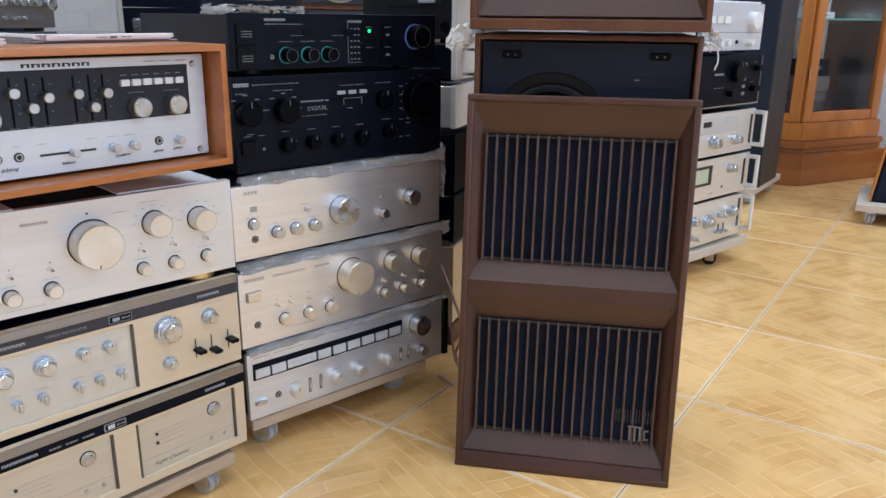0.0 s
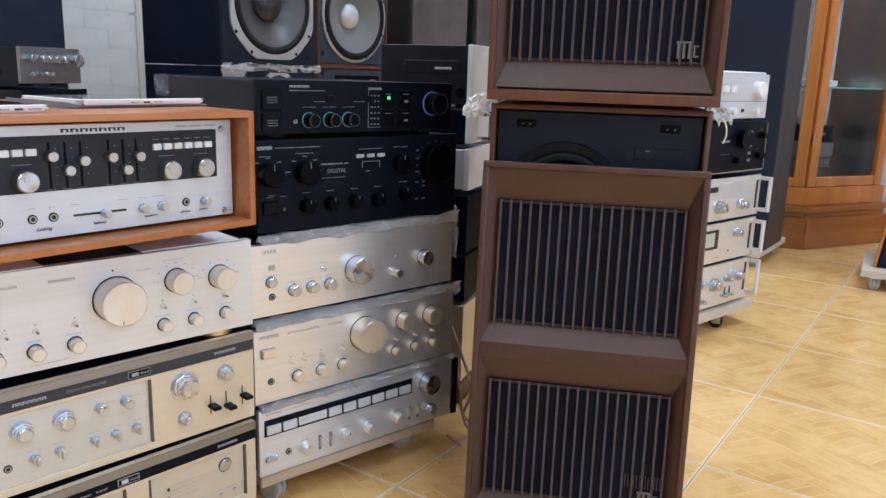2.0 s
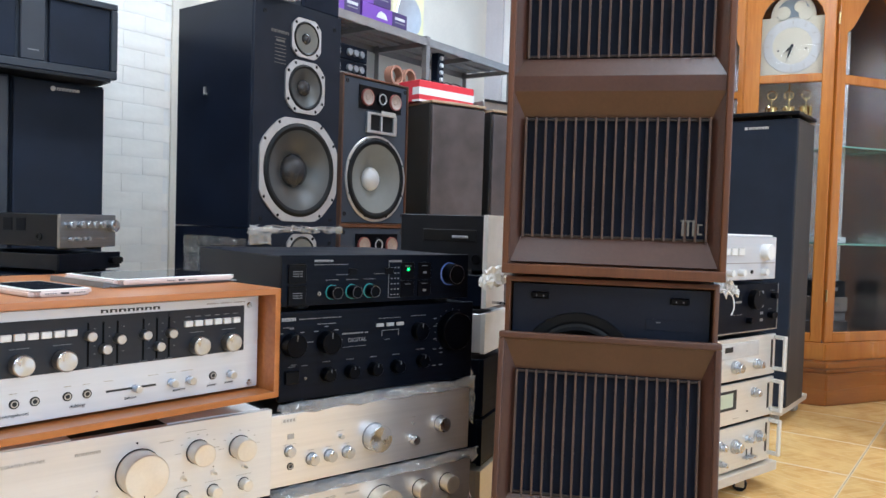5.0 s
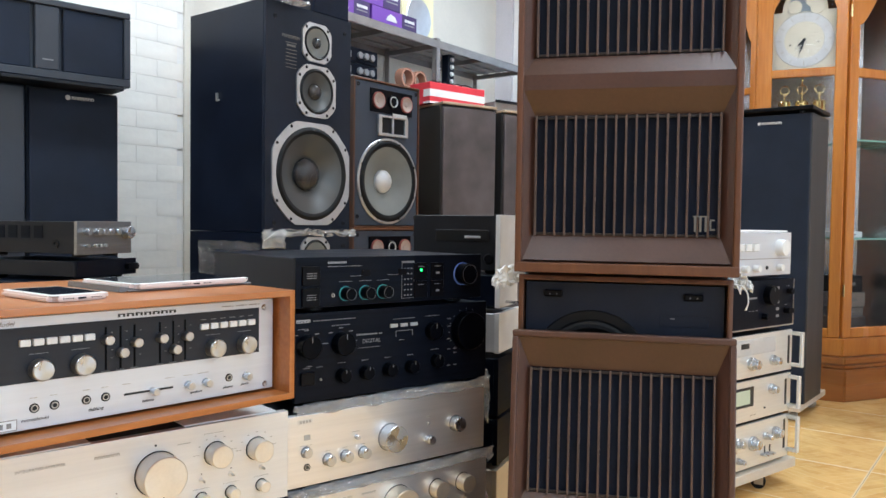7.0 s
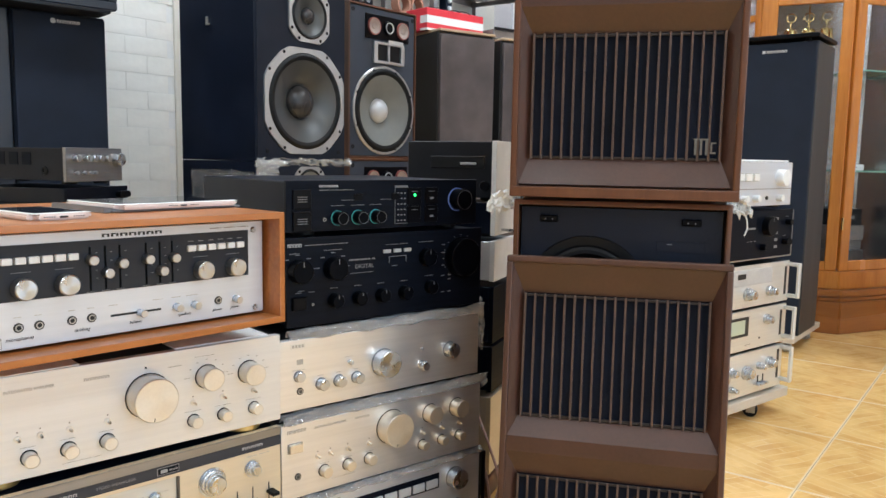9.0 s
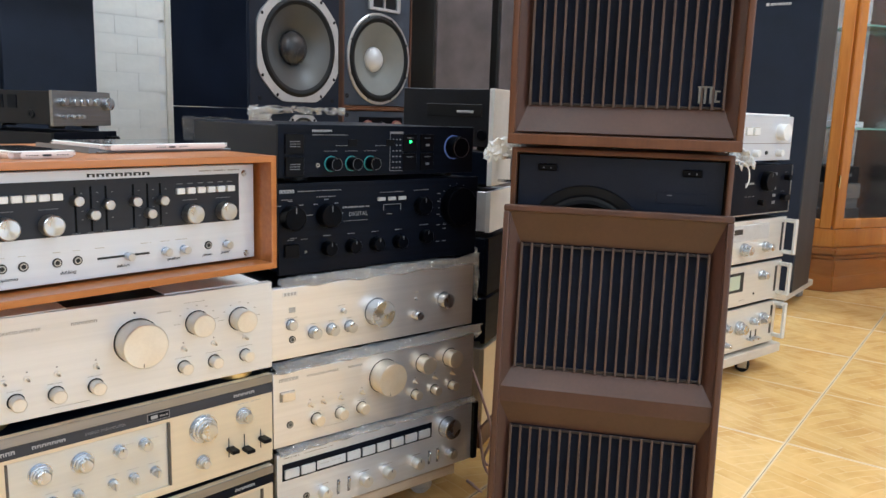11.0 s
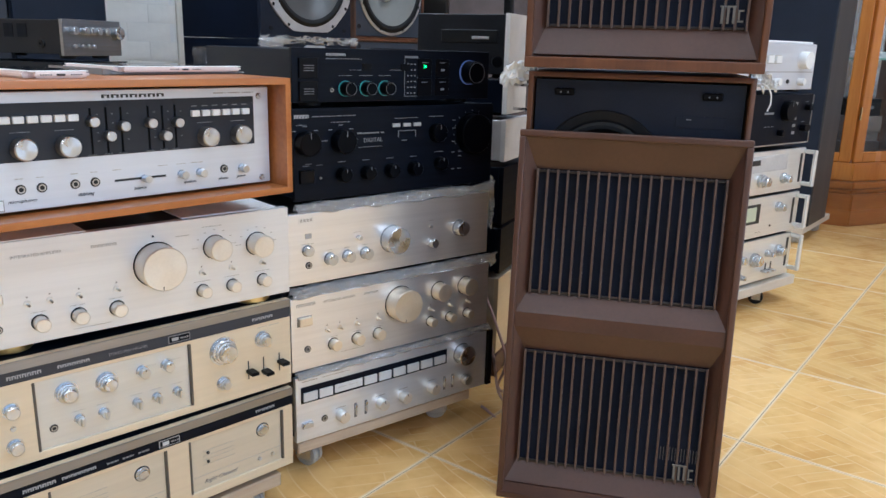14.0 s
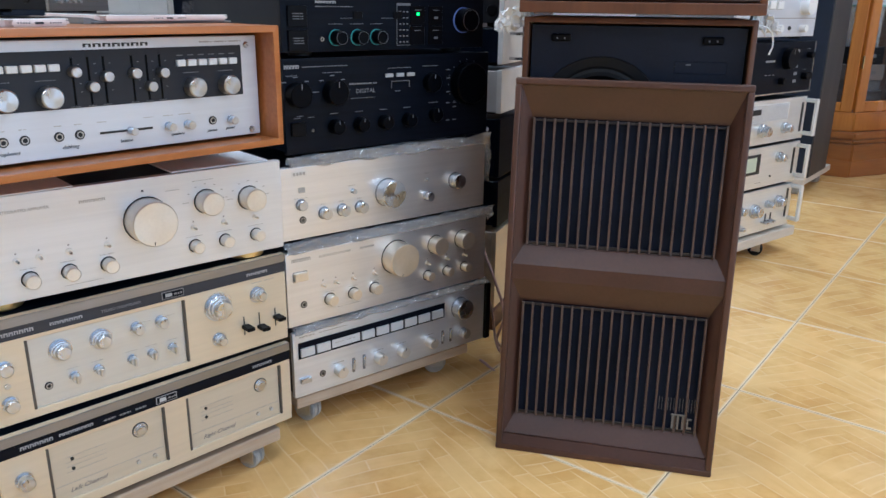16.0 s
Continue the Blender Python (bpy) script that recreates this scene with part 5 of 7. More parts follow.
# ---- loudspeakers along the shelf wall ----
def driver(parent, at, r, frame_mat, cone_mat, dome_r, dome_mat, name="woofer", square=0.0, holes=8, depth=0.3, pairs=0, cut=1.9, lip=0.93, roll=0.78):
    """A round driver: frame, rubber surround, cone and dome. square > 0: frame with flattened corners of that half width."""
    if square:
        def rim(a):
            c, s = abs(math.cos(a)), abs(math.sin(a))
            k = min(square / max(c, s), r * (1.19 if pairs < 2 else 1.125), square * cut / (c + s))
            return (k * math.cos(a), k * math.sin(a))
        f = part(name, holed_bm(0, 0, -0.007, 0.0, 0, 0, 0, 0, r * lip, outline=rim, n=64), frame_mat, parent, "driver with cast frame", at)
        hr = r * 1.085
    else:
        f = part(name, lathe_bm([(r * (lip - 0.01), 0.002), (r * lip, 0.007), (r * 0.985, 0.007), (r, 0.004), (r, 0)], 56), frame_mat, parent, "driver with metal ring", at)
        hr = r * 0.94
    part("surround", lathe_bm([(r * (roll - 0.02), 0.0062), (r * (roll + 0.02), 0.0095), (r * (roll + lip) / 2, 0.0115), (r * (lip - 0.035), 0.0095), (r * (lip - 0.012), 0.0060), (r * (lip + 0.004), 0.0058)], 56), RUBBER, f)
    dr = dome_r
    part("cone", lathe_bm([(r * (roll - 0.005), 0.0078), (r * 0.5, -r * depth * 0.36 + 0.0078), (dr * 0.98, -r * depth * 0.75 + 0.0078)], 56), cone_mat, f)
    bm = lathe_bm([(dr * math.cos(t), -r * depth * 0.75 + 0.0078 + dr * 0.62 * math.sin(t)) for t in [0, 0.3, 0.6, 0.9, 1.2, 1.4]] + [(0, -r * depth * 0.75 + 0.0078 + dr * 0.62)], 40)
    part("dust_cap", bm, dome_mat, f)
    for i in range(holes):
        a = 2 * math.pi * (i + 0.5) / holes if not pairs else math.pi / 4 + (i // 2) * math.pi / 2 + (0.235 if i % 2 else -0.235)
        piece("bolt", ("bolt", round(r, 3)), lambda: lathe_bm([(0, 0.0085), (0.0045, 0.0085), (0.006, 0.0072), (0.006, 0)], 12), BLACK_PLASTIC, f, (hr * math.cos(a), 0, hr * math.sin(a)))
    return f


OY = 54.44
O_ = (-0.738, 2.609)


def three_way(z0, lift=0.0):
    """Tall dark three-way loudspeaker. Front plane y 0, x from the left screw."""
    t = thing("loudspeaker", pose(O_[0], O_[1], z0, 0, 0, OY), "tall black three-way loudspeaker with silver-framed drivers", "loudspeaker", "three-way loudspeakers")
    part("cabinet", hollow_bm(-0.042, 0.370, 0.012, 0.44, 0, 0.805, 0.014, 0.12), NAVY_VINYL, t, "blue-black vinyl cabinet")
    b = bmesh.new()
    for zz0, zz1, cx, cz, rr in ((0.002, 0.412, 0.172, 0.212, 0.1685), (0.412, 0.612, 0.190, 0.514, 0.081), (0.612, 0.803, 0.190, 0.690 + lift, 0.058)):
        holed_bm(-0.040, 0.368, 0.0, 0.012, zz0, zz1, cx, cz, rr, b)
    bmesh.ops.remove_doubles(b, verts=b.verts[:], dist=1e-5)
    part("baffle", b, BAFFLE_DARK, t, "dark satin front board")
    driver(t, (0.172, 0, 0.212), 0.178, CAST, CONE_DARK, 0.061, DOME_DARK, "woofer", 0.186, 8, pairs=2, cut=1.50, lip=0.955, roll=0.82)
    driver(t, (0.190, 0, 0.514), 0.089, CAST, CONE_DARK, 0.030, DOME_DARK, "midrange", 0.094, 8, depth=0.22, pairs=1, cut=1.72, lip=0.93)
    tw = driver(t, (0.190, 0, 0.690 + lift), 0.067, CAST, CONE_GREY, 0.020, DOME_DARK, "tweeter", 0.070, 4, depth=0.12, cut=1.66, lip=0.92)
    for u, z in ((0.0, 0.775 - 0.024), (0.335, 0.752), (0.0, 0.034), (0.335, 0.034)):
        part("grille_socket", lathe_bm([(0.003, 0.0), (0.0035, 0.002), (0.0075, 0.002), (0.008, 0)], 16), RUBBER, t, "", (u, 0, z))
    part("name_mark", arches_bm(0.082, 0.0110, 5, 0.0008), PEWTER, t, "", (0.031, 0, 0.686))
    for i, w in enumerate((0.0, 0.05, 0.04, 0.05, 0.05, 0.05, 0.05, 0.05, 0.05)):
        if not w:
            continue
        hh = 0.008 if i == 2 else 0.0025
        part("printed_bar", box_bm(0.035 + (0.075 - w) / 2, 0.035 + (0.075 + w) / 2, -0.0006, 0, 0.690 - i * 0.0125 - (0.008 if i else 0), 0.690 - i * 0.0125 - (0.008 if i else 0) + hh), PEWTER, t)
    return t


three_way(0.790)
low3 = three_way(0.0, 0.028)
low3.scale = (1, 1, 0.978)
low3["label"] = "black three-way loudspeaker under another, partly film-wrapped"
b = box_bm(-0.003, 0.003, -0.010, 0, 0, 0.030, 0.001)
box_bm(-0.003, 0.016, -0.010, -0.004, 0.0, 0.006, 0.001, b)
hook = solid("hook", b, ZINC, pose(O_[0], O_[1], 1.262, 0, 0, OY) @ pose(-0.043, 0.265, 0, 0, 0, -90), "small grey hook on the loudspeaker's side", "hook")
OP = pose(O_[0], O_[1], 0, 0, 0, OY)
crumple("plastic_wrap", OP @ pose(-0.050, 0.010, 0.60, 0, 0, 90) , 0.36, 0.155, "clear film round the lower loudspeaker", 40, 16, 0.008, mat=DARK_FILM, seed=31)
crumple("plastic_wrap", OP @ pose(-0.050, -0.006, 0.774), 0.45, 0.026, "bunched clear film on the lower loudspeaker's top edge", 50, 6, 0.016, seed=33)
crumple("plastic_wrap", OP @ pose(-0.060, -0.016, 0.733), 0.10, 0.060, "bunched clear film at a loudspeaker's corner", 24, 10, 0.016, seed=34)
crumple("plastic_wrap", OP @ pose(-0.04, 0.05, 1.5955, 90, 0, 0), 0.16, 0.10, "clear film lying on top of the loudspeaker", 24, 10, 0.012, seed=35)
cb = thing("loudspeaker", OP @ pose(0.19, 0.02, 1.5955), "small black loudspeaker lying on the tall one", "loudspeaker")
part("cabinet", box_bm(0, 0.19, 0.012, 0.30, 0, 0.20, 0.004), NAVY_VINYL, cb)
part("grille_cloth", box_bm(0.004, 0.186, 0, 0.012, 0.004, 0.196, 0.004), NAVY_CLOTH, cb)

# horn loudspeakers in a pair, one on the other
HY = 53.0
H_ = (-0.556, 3.298)


def horn_speaker(z0, h):
    t = thing("loudspeaker", pose(H_[0], H_[1], z0, 0, 0, HY), "walnut-sided loudspeaker with slate-blue baffle and small horn", "loudspeaker", "horn loudspeakers")
    part("cabinet", hollow_bm(-0.028, 0.398, -0.004, 0.36, 0, h, 0.012, 0.16), WALNUT, t, "walnut cabinet")
    b = holed_bm(-0.0155, 0.3855, 0, 0.012, 0.0125, 0.420, 0.190, 0.212, 0.172)
    box_bm(-0.0155, 0.3855, 0, 0.012, 0.420, h - 0.0125, 0, b)
    part("baffle", b, BAFFLE, t, "slate-blue front board")
    driver(t, (0.190, 0, 0.212), 0.195, CAST, CONE_GREY, 0.054, DOME_PALE, "woofer", 0, 8, lip=0.945, roll=0.80)
    pl = part("tweeter_plate", box_bm(0.070, 0.345, -0.006, 0, h - 0.140, h - 0.036, 0.002), BLACK_PLASTIC, t)
    for u, r in ((0.118, 0.035), (0.300, 0.035)):
        part("tweeter", lathe_bm([(0, 0.004), (0.008, 0.004), (0.012, 0.001), (r * 0.8, 0.006), (r * 0.86, 0.009), (r, 0.009), (r * 1.02, 0)], 36), COPPER_CONE, t, "small copper-toned cone tweeter", (u, -0.006, h - 0.088))
        part("tweeter_ring", lathe_bm([(r * 0.96, 0.0095), (r * 1.06, 0.0095), (r * 1.08, 0)], 36), RED_RING, t, "", (u, -0.006, h - 0.088))
    part("dome_tweeter", lathe_bm([(0, 0.010), (0.009, 0.008), (0.013, 0.002), (0.020, 0.003), (0.026, 0.010), (0.030, 0.010), (0.031, 0)], 32), BLACK_PLASTIC, t, "", (0.210, -0.006, h - 0.086))
    part("dome_ring", lathe_bm([(0.0205, 0.006), (0.0215, 0.0115), (0.0245, 0.0115), (0.0255, 0.008)], 32), DOME_PALE, t, "", (0.210, -0.0062, h - 0.086))
    z1, z0h = h - 0.150, h - 0.242
    b = box_bm(0.118, 0.310, -0.012, 0, z1 - 0.010, z1, 0.001)
    box_bm(0.118, 0.310, -0.012, 0, z0h, z0h + 0.012, 0.001, b)
    for u in (0.118, 0.206, 0.290):
        box_bm(u, u + (0.010 if u == 0.206 else 0.022), -0.012, 0, z0h + 0.011, z1 - 0.009, 0.001, b)
    part("horn_frame", b, CAST, t, "cast pale metal horn frame")
    part("horn_throat", box_bm(0.136, 0.296, -0.003, 0.001, z0h + 0.010, z1 - 0.008), RUBBER, t)
    part("printed_bar", box_bm(0.205, 0.300, -0.0135, -0.012, z1 - 0.004, z1 + 0.012), DIAL_SILVER, t)
    for u in (0.0, 0.375):
        for z in (0.05, h - 0.03):
            part("grille_socket", lathe_bm([(0.003, 0), (0.004, 0.002), (0.009, 0.002), (0.0095, 0)], 16), RUBBER, t, "", (u, 0, z))
    return t


horn_speaker(0.803, 0.658)
horn_speaker(0.135, 0.667)
hs = thing("stand", pose(H_[0], H_[1], 0, 0, 0, HY), "plain dark stand under the horn loudspeakers", "stand")
part("board", box_bm(-0.02, 0.39, 0.01, 0.35, 0.10, 0.135, 0.002), DARK_WOOD, hs)
for u in (0.0, 0.34):
    for y in (0.02, 0.31):
        part("leg", box_bm(u, u + 0.03, y, y + 0.03, 0, 0.10, 0.002), DARK_WOOD, hs)


def cloth_speaker(x, y, yaw, w, d, h, label):
    t = thing("loudspeaker", pose(x, y, 0, 0, 0, yaw), label, "loudspeaker", "cloth-fronted loudspeakers")
    part("cabinet", box_bm(0, w, 0.022, d, 0, h, 0.003), GREY_SIDE, t, "dark ash cabinet")
    part("grille_cloth", box_bm(0.004, w - 0.004, 0, 0.022, 0.02, h - 0.012, 0.006, seg=2), BROWN_CLOTH, t, "brown cloth grille")
    part("top_edge", box_bm(-0.002, w + 0.002, -0.002, d, h, h + 0.012, 0.002), PLYWOOD, t, "pale wooden top edge")


cloth_speaker(-0.205, 3.70, 36, 0.325, 0.34, 1.408, "brown cloth-fronted loudspeaker standing in a row")
cloth_speaker(0.100, 3.98, 36, 0.30, 0.34, 1.408, "brown cloth-fronted loudspeaker behind its neighbour")

# cartons and bits on the loudspeakers
RT = pose(-0.275, 3.76, 1.421, 0, 0, 44)
rb = thing("carton", RT, "long red and white striped carton on the loudspeakers", "carton")
part("body", box_bm(0, 0.375, 0, 0.16, 0, 0.105, 0.002), RED, rb)
part("stripe", box_bm(-0.001, 0.376, -0.001, 0.05, 0.034, 0.070), PAPER, rb, "white stripe")
part("stripe", box_bm(-0.001, 0.376, -0.001, 0.05, 0.0, 0.010), PAPER, rb, "white stripe")
tb = thing("grey_device", pose(0.05, 4.02, 1.421, 0, 0, 40), "grey flat device on the loudspeakers", "device")
part("body", box_bm(0, 0.30, 0, 0.25, 0, 0.05, 0.004), SHELF_STEEL, tb)
part("rail", box_bm(0.0, 0.30, -0.01, 0.0, 0.045, 0.058, 0.002), DARK_STEEL, tb)

# ---- steel shelf along the wall ----
SX0, SX1 = -3.10, -2.70


def shelf():
    t = thing("steel_shelf", ROOM, "galvanised steel shelf unit against the cream wall", "shelf")
    for z, y0, y1 in ((1.850, 2.35, 4.40), (1.545, 2.35, 3.42), (0.95, 2.35, 4.40), (0.35, 2.35, 4.40)):
        b = box_bm(SX0, SX1, y0, y1, z + 0.012, z + 0.018, 0.001)
        box_bm(SX1 - 0.004, SX1, y0, y1, z - 0.025, z + 0.02, 0.001, b)
        box_bm(SX0, SX0 + 0.004, y0, y1, z - 0.025, z + 0.02, 0.001, b)
        for k in range(1, 4):
            box_bm(SX0 + k * 0.1 - 0.01, SX0 + k * 0.1 + 0.01, y0, y1, z, z + 0.012, 0, b)
        part("shelf_board", b, SHELF_STEEL, t)
    for y in (2.36, 3.44, 4.36):
        for x in (SX0 + 0.01, SX1 - 0.03):
            b = box_bm(x, x + 0.03, y, y + 0.004, 0, 1.88)
            box_bm(x if x < -3 else x + 0.026, (x if x < -3 else x + 0.026) + 0.004, y, y + 0.035, 0, 1.88, 0, b)
            part("post", b, SHELF_STEEL, t)
    for y in (3.0, 3.44, 3.9, 4.36):
        part("brace", box_bm(SX0, SX1, y, y + 0.02, 1.822, 1.848), SHELF_STEEL, t)


shelf()


def carton(x, y, z, w, d, h, mat, face, label, turn=0):
    t = thing("carton", ROOM @ pose(x, y, z, 0, 0, turn), label, "carton", "purple cartons")
    part("body", box_bm(0, w, 0, d, 0, h, 0.002), mat, t)
    part("end_panel", box_bm(w - 0.001, w + 0.001, d * 0.66, d + 0.001, 0.0, h), face, t, "dark printed end")
    part("printed_bar", box_bm(w, w + 0.002, d * 0.72, d * 0.95, h * 0.55, h * 0.72), PRINT, t)
    part("printed_bar", box_bm(w, w + 0.0015, d * 0.72, d * 0.95, h * 0.35, h * 0.42), PRINT_DIM, t)
    part("emblem", prism_bm([(d * 0.30, h * 0.3), (d * 0.55, h * 0.3), (d * 0.5, h * 0.62), (d * 0.40, h * 0.75), (d * 0.33, h * 0.55)], w - 0.001, w + 0.002, "yz"), PRINT, t)


carton(-2.98, 2.56, 1.869, 0.26, 0.34, 0.085, PURPLE, DARK_PURPLE, "purple printed carton on the steel shelf")
carton(-2.98, 2.92, 1.869, 0.26, 0.36, 0.085, PURPLE, DARK_PURPLE, "purple printed carton on the steel shelf")
carton(-2.98, 2.74, 1.955, 0.26, 0.40, 0.10, PURPLE, DARK_PURPLE, "purple printed carton stacked on others")
wc = thing("wall_clock", ROOM @ pose(-2.86, 3.33, 1.869, 0, 0, 92), "round pale dial in a square yellow frame on the shelf", "clock")
b = box_bm(0, 0.30, 0, 0.05, 0, 0.30, 0.008)
part("frame", b, PALE_YELLOW, wc)
part("dial", lathe_bm([(0, 0.006), (0.10, 0.006), (0.115, 0.004), (0.12, 0)], 40), CAST, wc, "silvery round dial", (0.15, 0, 0.15))
for j, z in ((0, 1.565), (1, 1.645)):
    t = thing("amplifier", ROOM @ pose(-2.96, 2.60, z), "small black-fronted unit with silver knobs on the shelf", "amplifier")
    part("chassis", box_bm(0, 0.20, 0, 0.40, 0, 0.075, 0.003), GREY_STEEL, t)
    part("faceplate", box_bm(0.20, 0.208, 0, 0.40, 0, 0.075, 0.002), BLACK_PANEL, t)
    part("display", box_bm(0.207, 0.2095, 0.05, 0.20, 0.02, 0.055), PRINT_MID, t)
    for k in range(3):
        part("knob", lathe_bm([(0, 0.015), (0.016, 0.015), (0.018, 0.012), (0.018, 0)], 20), GREY_STEEL, t, "", (0.0, 0, 0)).matrix_local = pose(0.209, 0.26 + 0.045 * k, 0.038, 0, 0, 90)
for k in range(2):
    r = thing("tape_roll", ROOM @ pose(-2.80, 3.25 + 0.115 * k, 1.575 + 0.055, 0, 0, 90), "tan roll standing on edge on the shelf", "roll", "rolls")
    part("ring", lathe_bm([(0.042, 0), (0.055, 0), (0.055, 0.05), (0.042, 0.05), (0.042, 0)], 32), CARDBOARD, r)
tv = thing("valve_gadget", ROOM @ pose(-2.80, 3.62, 1.556), "slim black and white gadget standing upright", "device")
part("body", box_bm(0, 0.05, 0, 0.06, 0, 0.27, 0.003), BLACK_METAL, tv)
for k in range(6):
    part("contact", lathe_bm([(0, 0.012), (0.012, 0.012), (0.014, 0)], 14), PRINT, tv, "", (0, 0, 0)).matrix_local = pose(0.05, 0.03, 0.03 + 0.042 * k, 0, 0, 90)
part("foot", box_bm(-0.02, 0.07, -0.02, 0.08, -0.588, 0.0, 0.003), SHELF_STEEL, tv)

# ---- black loudspeakers and small units by the pier ----
PLY = 45.0
pl = thing("loudspeaker", pose(-1.343, 2.72, 0, 0, 0, PLY), "tall black loudspeaker with cloth front and small emblem", "loudspeaker", "black tower loudspeakers")
part("cabinet", box_bm(-0.305, 0, 0.02, 0.34, 0, 1.282, 0.004), TOWER_FRAME, pl)
part("grille_cloth", box_bm(-0.301, -0.004, 0, 0.02, 0.02, 1.275, 0.006, seg=2), TOWER_CLOTH, pl)
part("emblem", lathe_bm([(0, 0.003), (0.008, 0.003), (0.009, 0)], 20), PRINT, pl, "", (-0.176, 0, 1.252))
part("emblem_bar", arches_bm(0.076, 0.0105, 7, 0.002), PRINT, pl, "", (-0.164, 0, 1.2465))
p2 = thing("loudspeaker", pose(-1.343, 2.72, 0, 0, 0, PLY) @ pose(-0.312, -0.012, 0), "tall grey-black loudspeaker beside its twin", "loudspeaker", "black tower loudspeakers")
part("cabinet", box_bm(-0.305, 0, 0.02, 0.34, 0, 1.282, 0.004), TOWER_FRAME, p2)
part("grille_cloth", box_bm(-0.301, -0.004, 0, 0.02, 0.02, 1.275, 0.006, seg=2), TOWER_FRAME, p2)
cc = thing("centre_loudspeaker", pose(-1.277, 2.67, 1.298, 0, 0, PLY), "wide black centre loudspeaker lying on a tower", "loudspeaker")
b = box_bm(-0.70, 0, 0.03, 0.34, 0.0, 0.264, 0.006)
part("cabinet", b, TOWER_FRAME, cc)
f = box_bm(-0.70, 0, 0, 0.03, 0, 0.028, 0.003)
box_bm(-0.70, 0, 0, 0.03, 0.242, 0.264, 0.003, f)
box_bm(-0.022, 0, 0, 0.03, 0.028, 0.242, 0.003, f)
box_bm(-0.70, -0.678, 0, 0.03, 0.028, 0.242, 0.003, f)
part("frame", f, TOWER_FRAME, cc, "dark satin frame")
part("grille_cloth", box_bm(-0.222, -0.024, 0.008, 0.03, 0.029, 0.241, 0.003), TOWER_CLOTH, cc)
part("grille_cloth", box_bm(-0.676, -0.325, 0.008, 0.03, 0.029, 0.241, 0.003), TOWER_CLOTH, cc)
part("middle_panel", box_bm(-0.312, -0.236, 0.004, 0.03, 0.029, 0.241, 0.003), TOWER_FRAME, cc)
part("printed_bar", box_bm(-0.290, -0.256, 0.003, 0.004, 0.060, 0.064), PRINT_DIM, cc)
part("glass_shelf", box_bm(-0.42, -0.03, -0.02, 0.1, -0.016, -0.004, 0.002), DARK_STEEL, cc)

rk = thing("hifi_rack", pose(-1.04, 2.235, 0, 0, 0, 74), "plain black rack behind the teak case", "rack")
part("body", box_bm(-0.30, 0.0, 0.0, 0.40, 0, 0.655, 0.004), BLACK_METAL, rk)
for z0, z1, fr, nm, lb, off in ((0.664, 0.712, BLACK_PANEL, "tuner", "low black unit under a small silver preamplifier", 0.022), (0.728, 0.822, DULL_SILVER, "small_preamplifier", "small preamplifier with silver front and dark sides", 0.0)):
    d = Device(nm, lb, (-1.073, 2.230), 76, z0, z1, -0.222, off, 0.36, fr, DARK_STEEL, foot_h=0.008)
    zc = (z0 + z1) / 2
    if nm == "small_preamplifier":
        for u in (-0.19, -0.15, -0.125, -0.10, -0.07):
            d.knob(u, zc + 0.018, 0.010, 0.018, BRIGHT)
        d.knob(-0.025, zc + 0.015, 0.018, 0.022, BRIGHT, name="volume_knob")
        for u in (-0.19, -0.16, -0.14, -0.12):
            d.knob(u, zc - 0.022, 0.005, 0.014, BRIGHT, name="push_button")
        d.dash(-0.06, zc - 0.022, 0.04, INK_GREY, 0.004)
        for k in range(4):
            part("side_vent", box_bm(-0.2195, -0.2175, 0.12 + 0.045 * k, 0.15 + 0.045 * k, 0.045, 0.08), BLACK_PANEL, d.ob)
        part("side_socket", lathe_bm([(0.004, 0.0), (0.005, 0.003), (0.011, 0.003), (0.012, 0)], 20), RUBBER, d.ob).matrix_local = pose(-0.218, 0.075, 0.03, 0, 0, -90)
    else:
        for u in (-0.02, -0.005, 0.008):
            d.knob(u, zc, 0.010, 0.016, BLACK_PLASTIC)

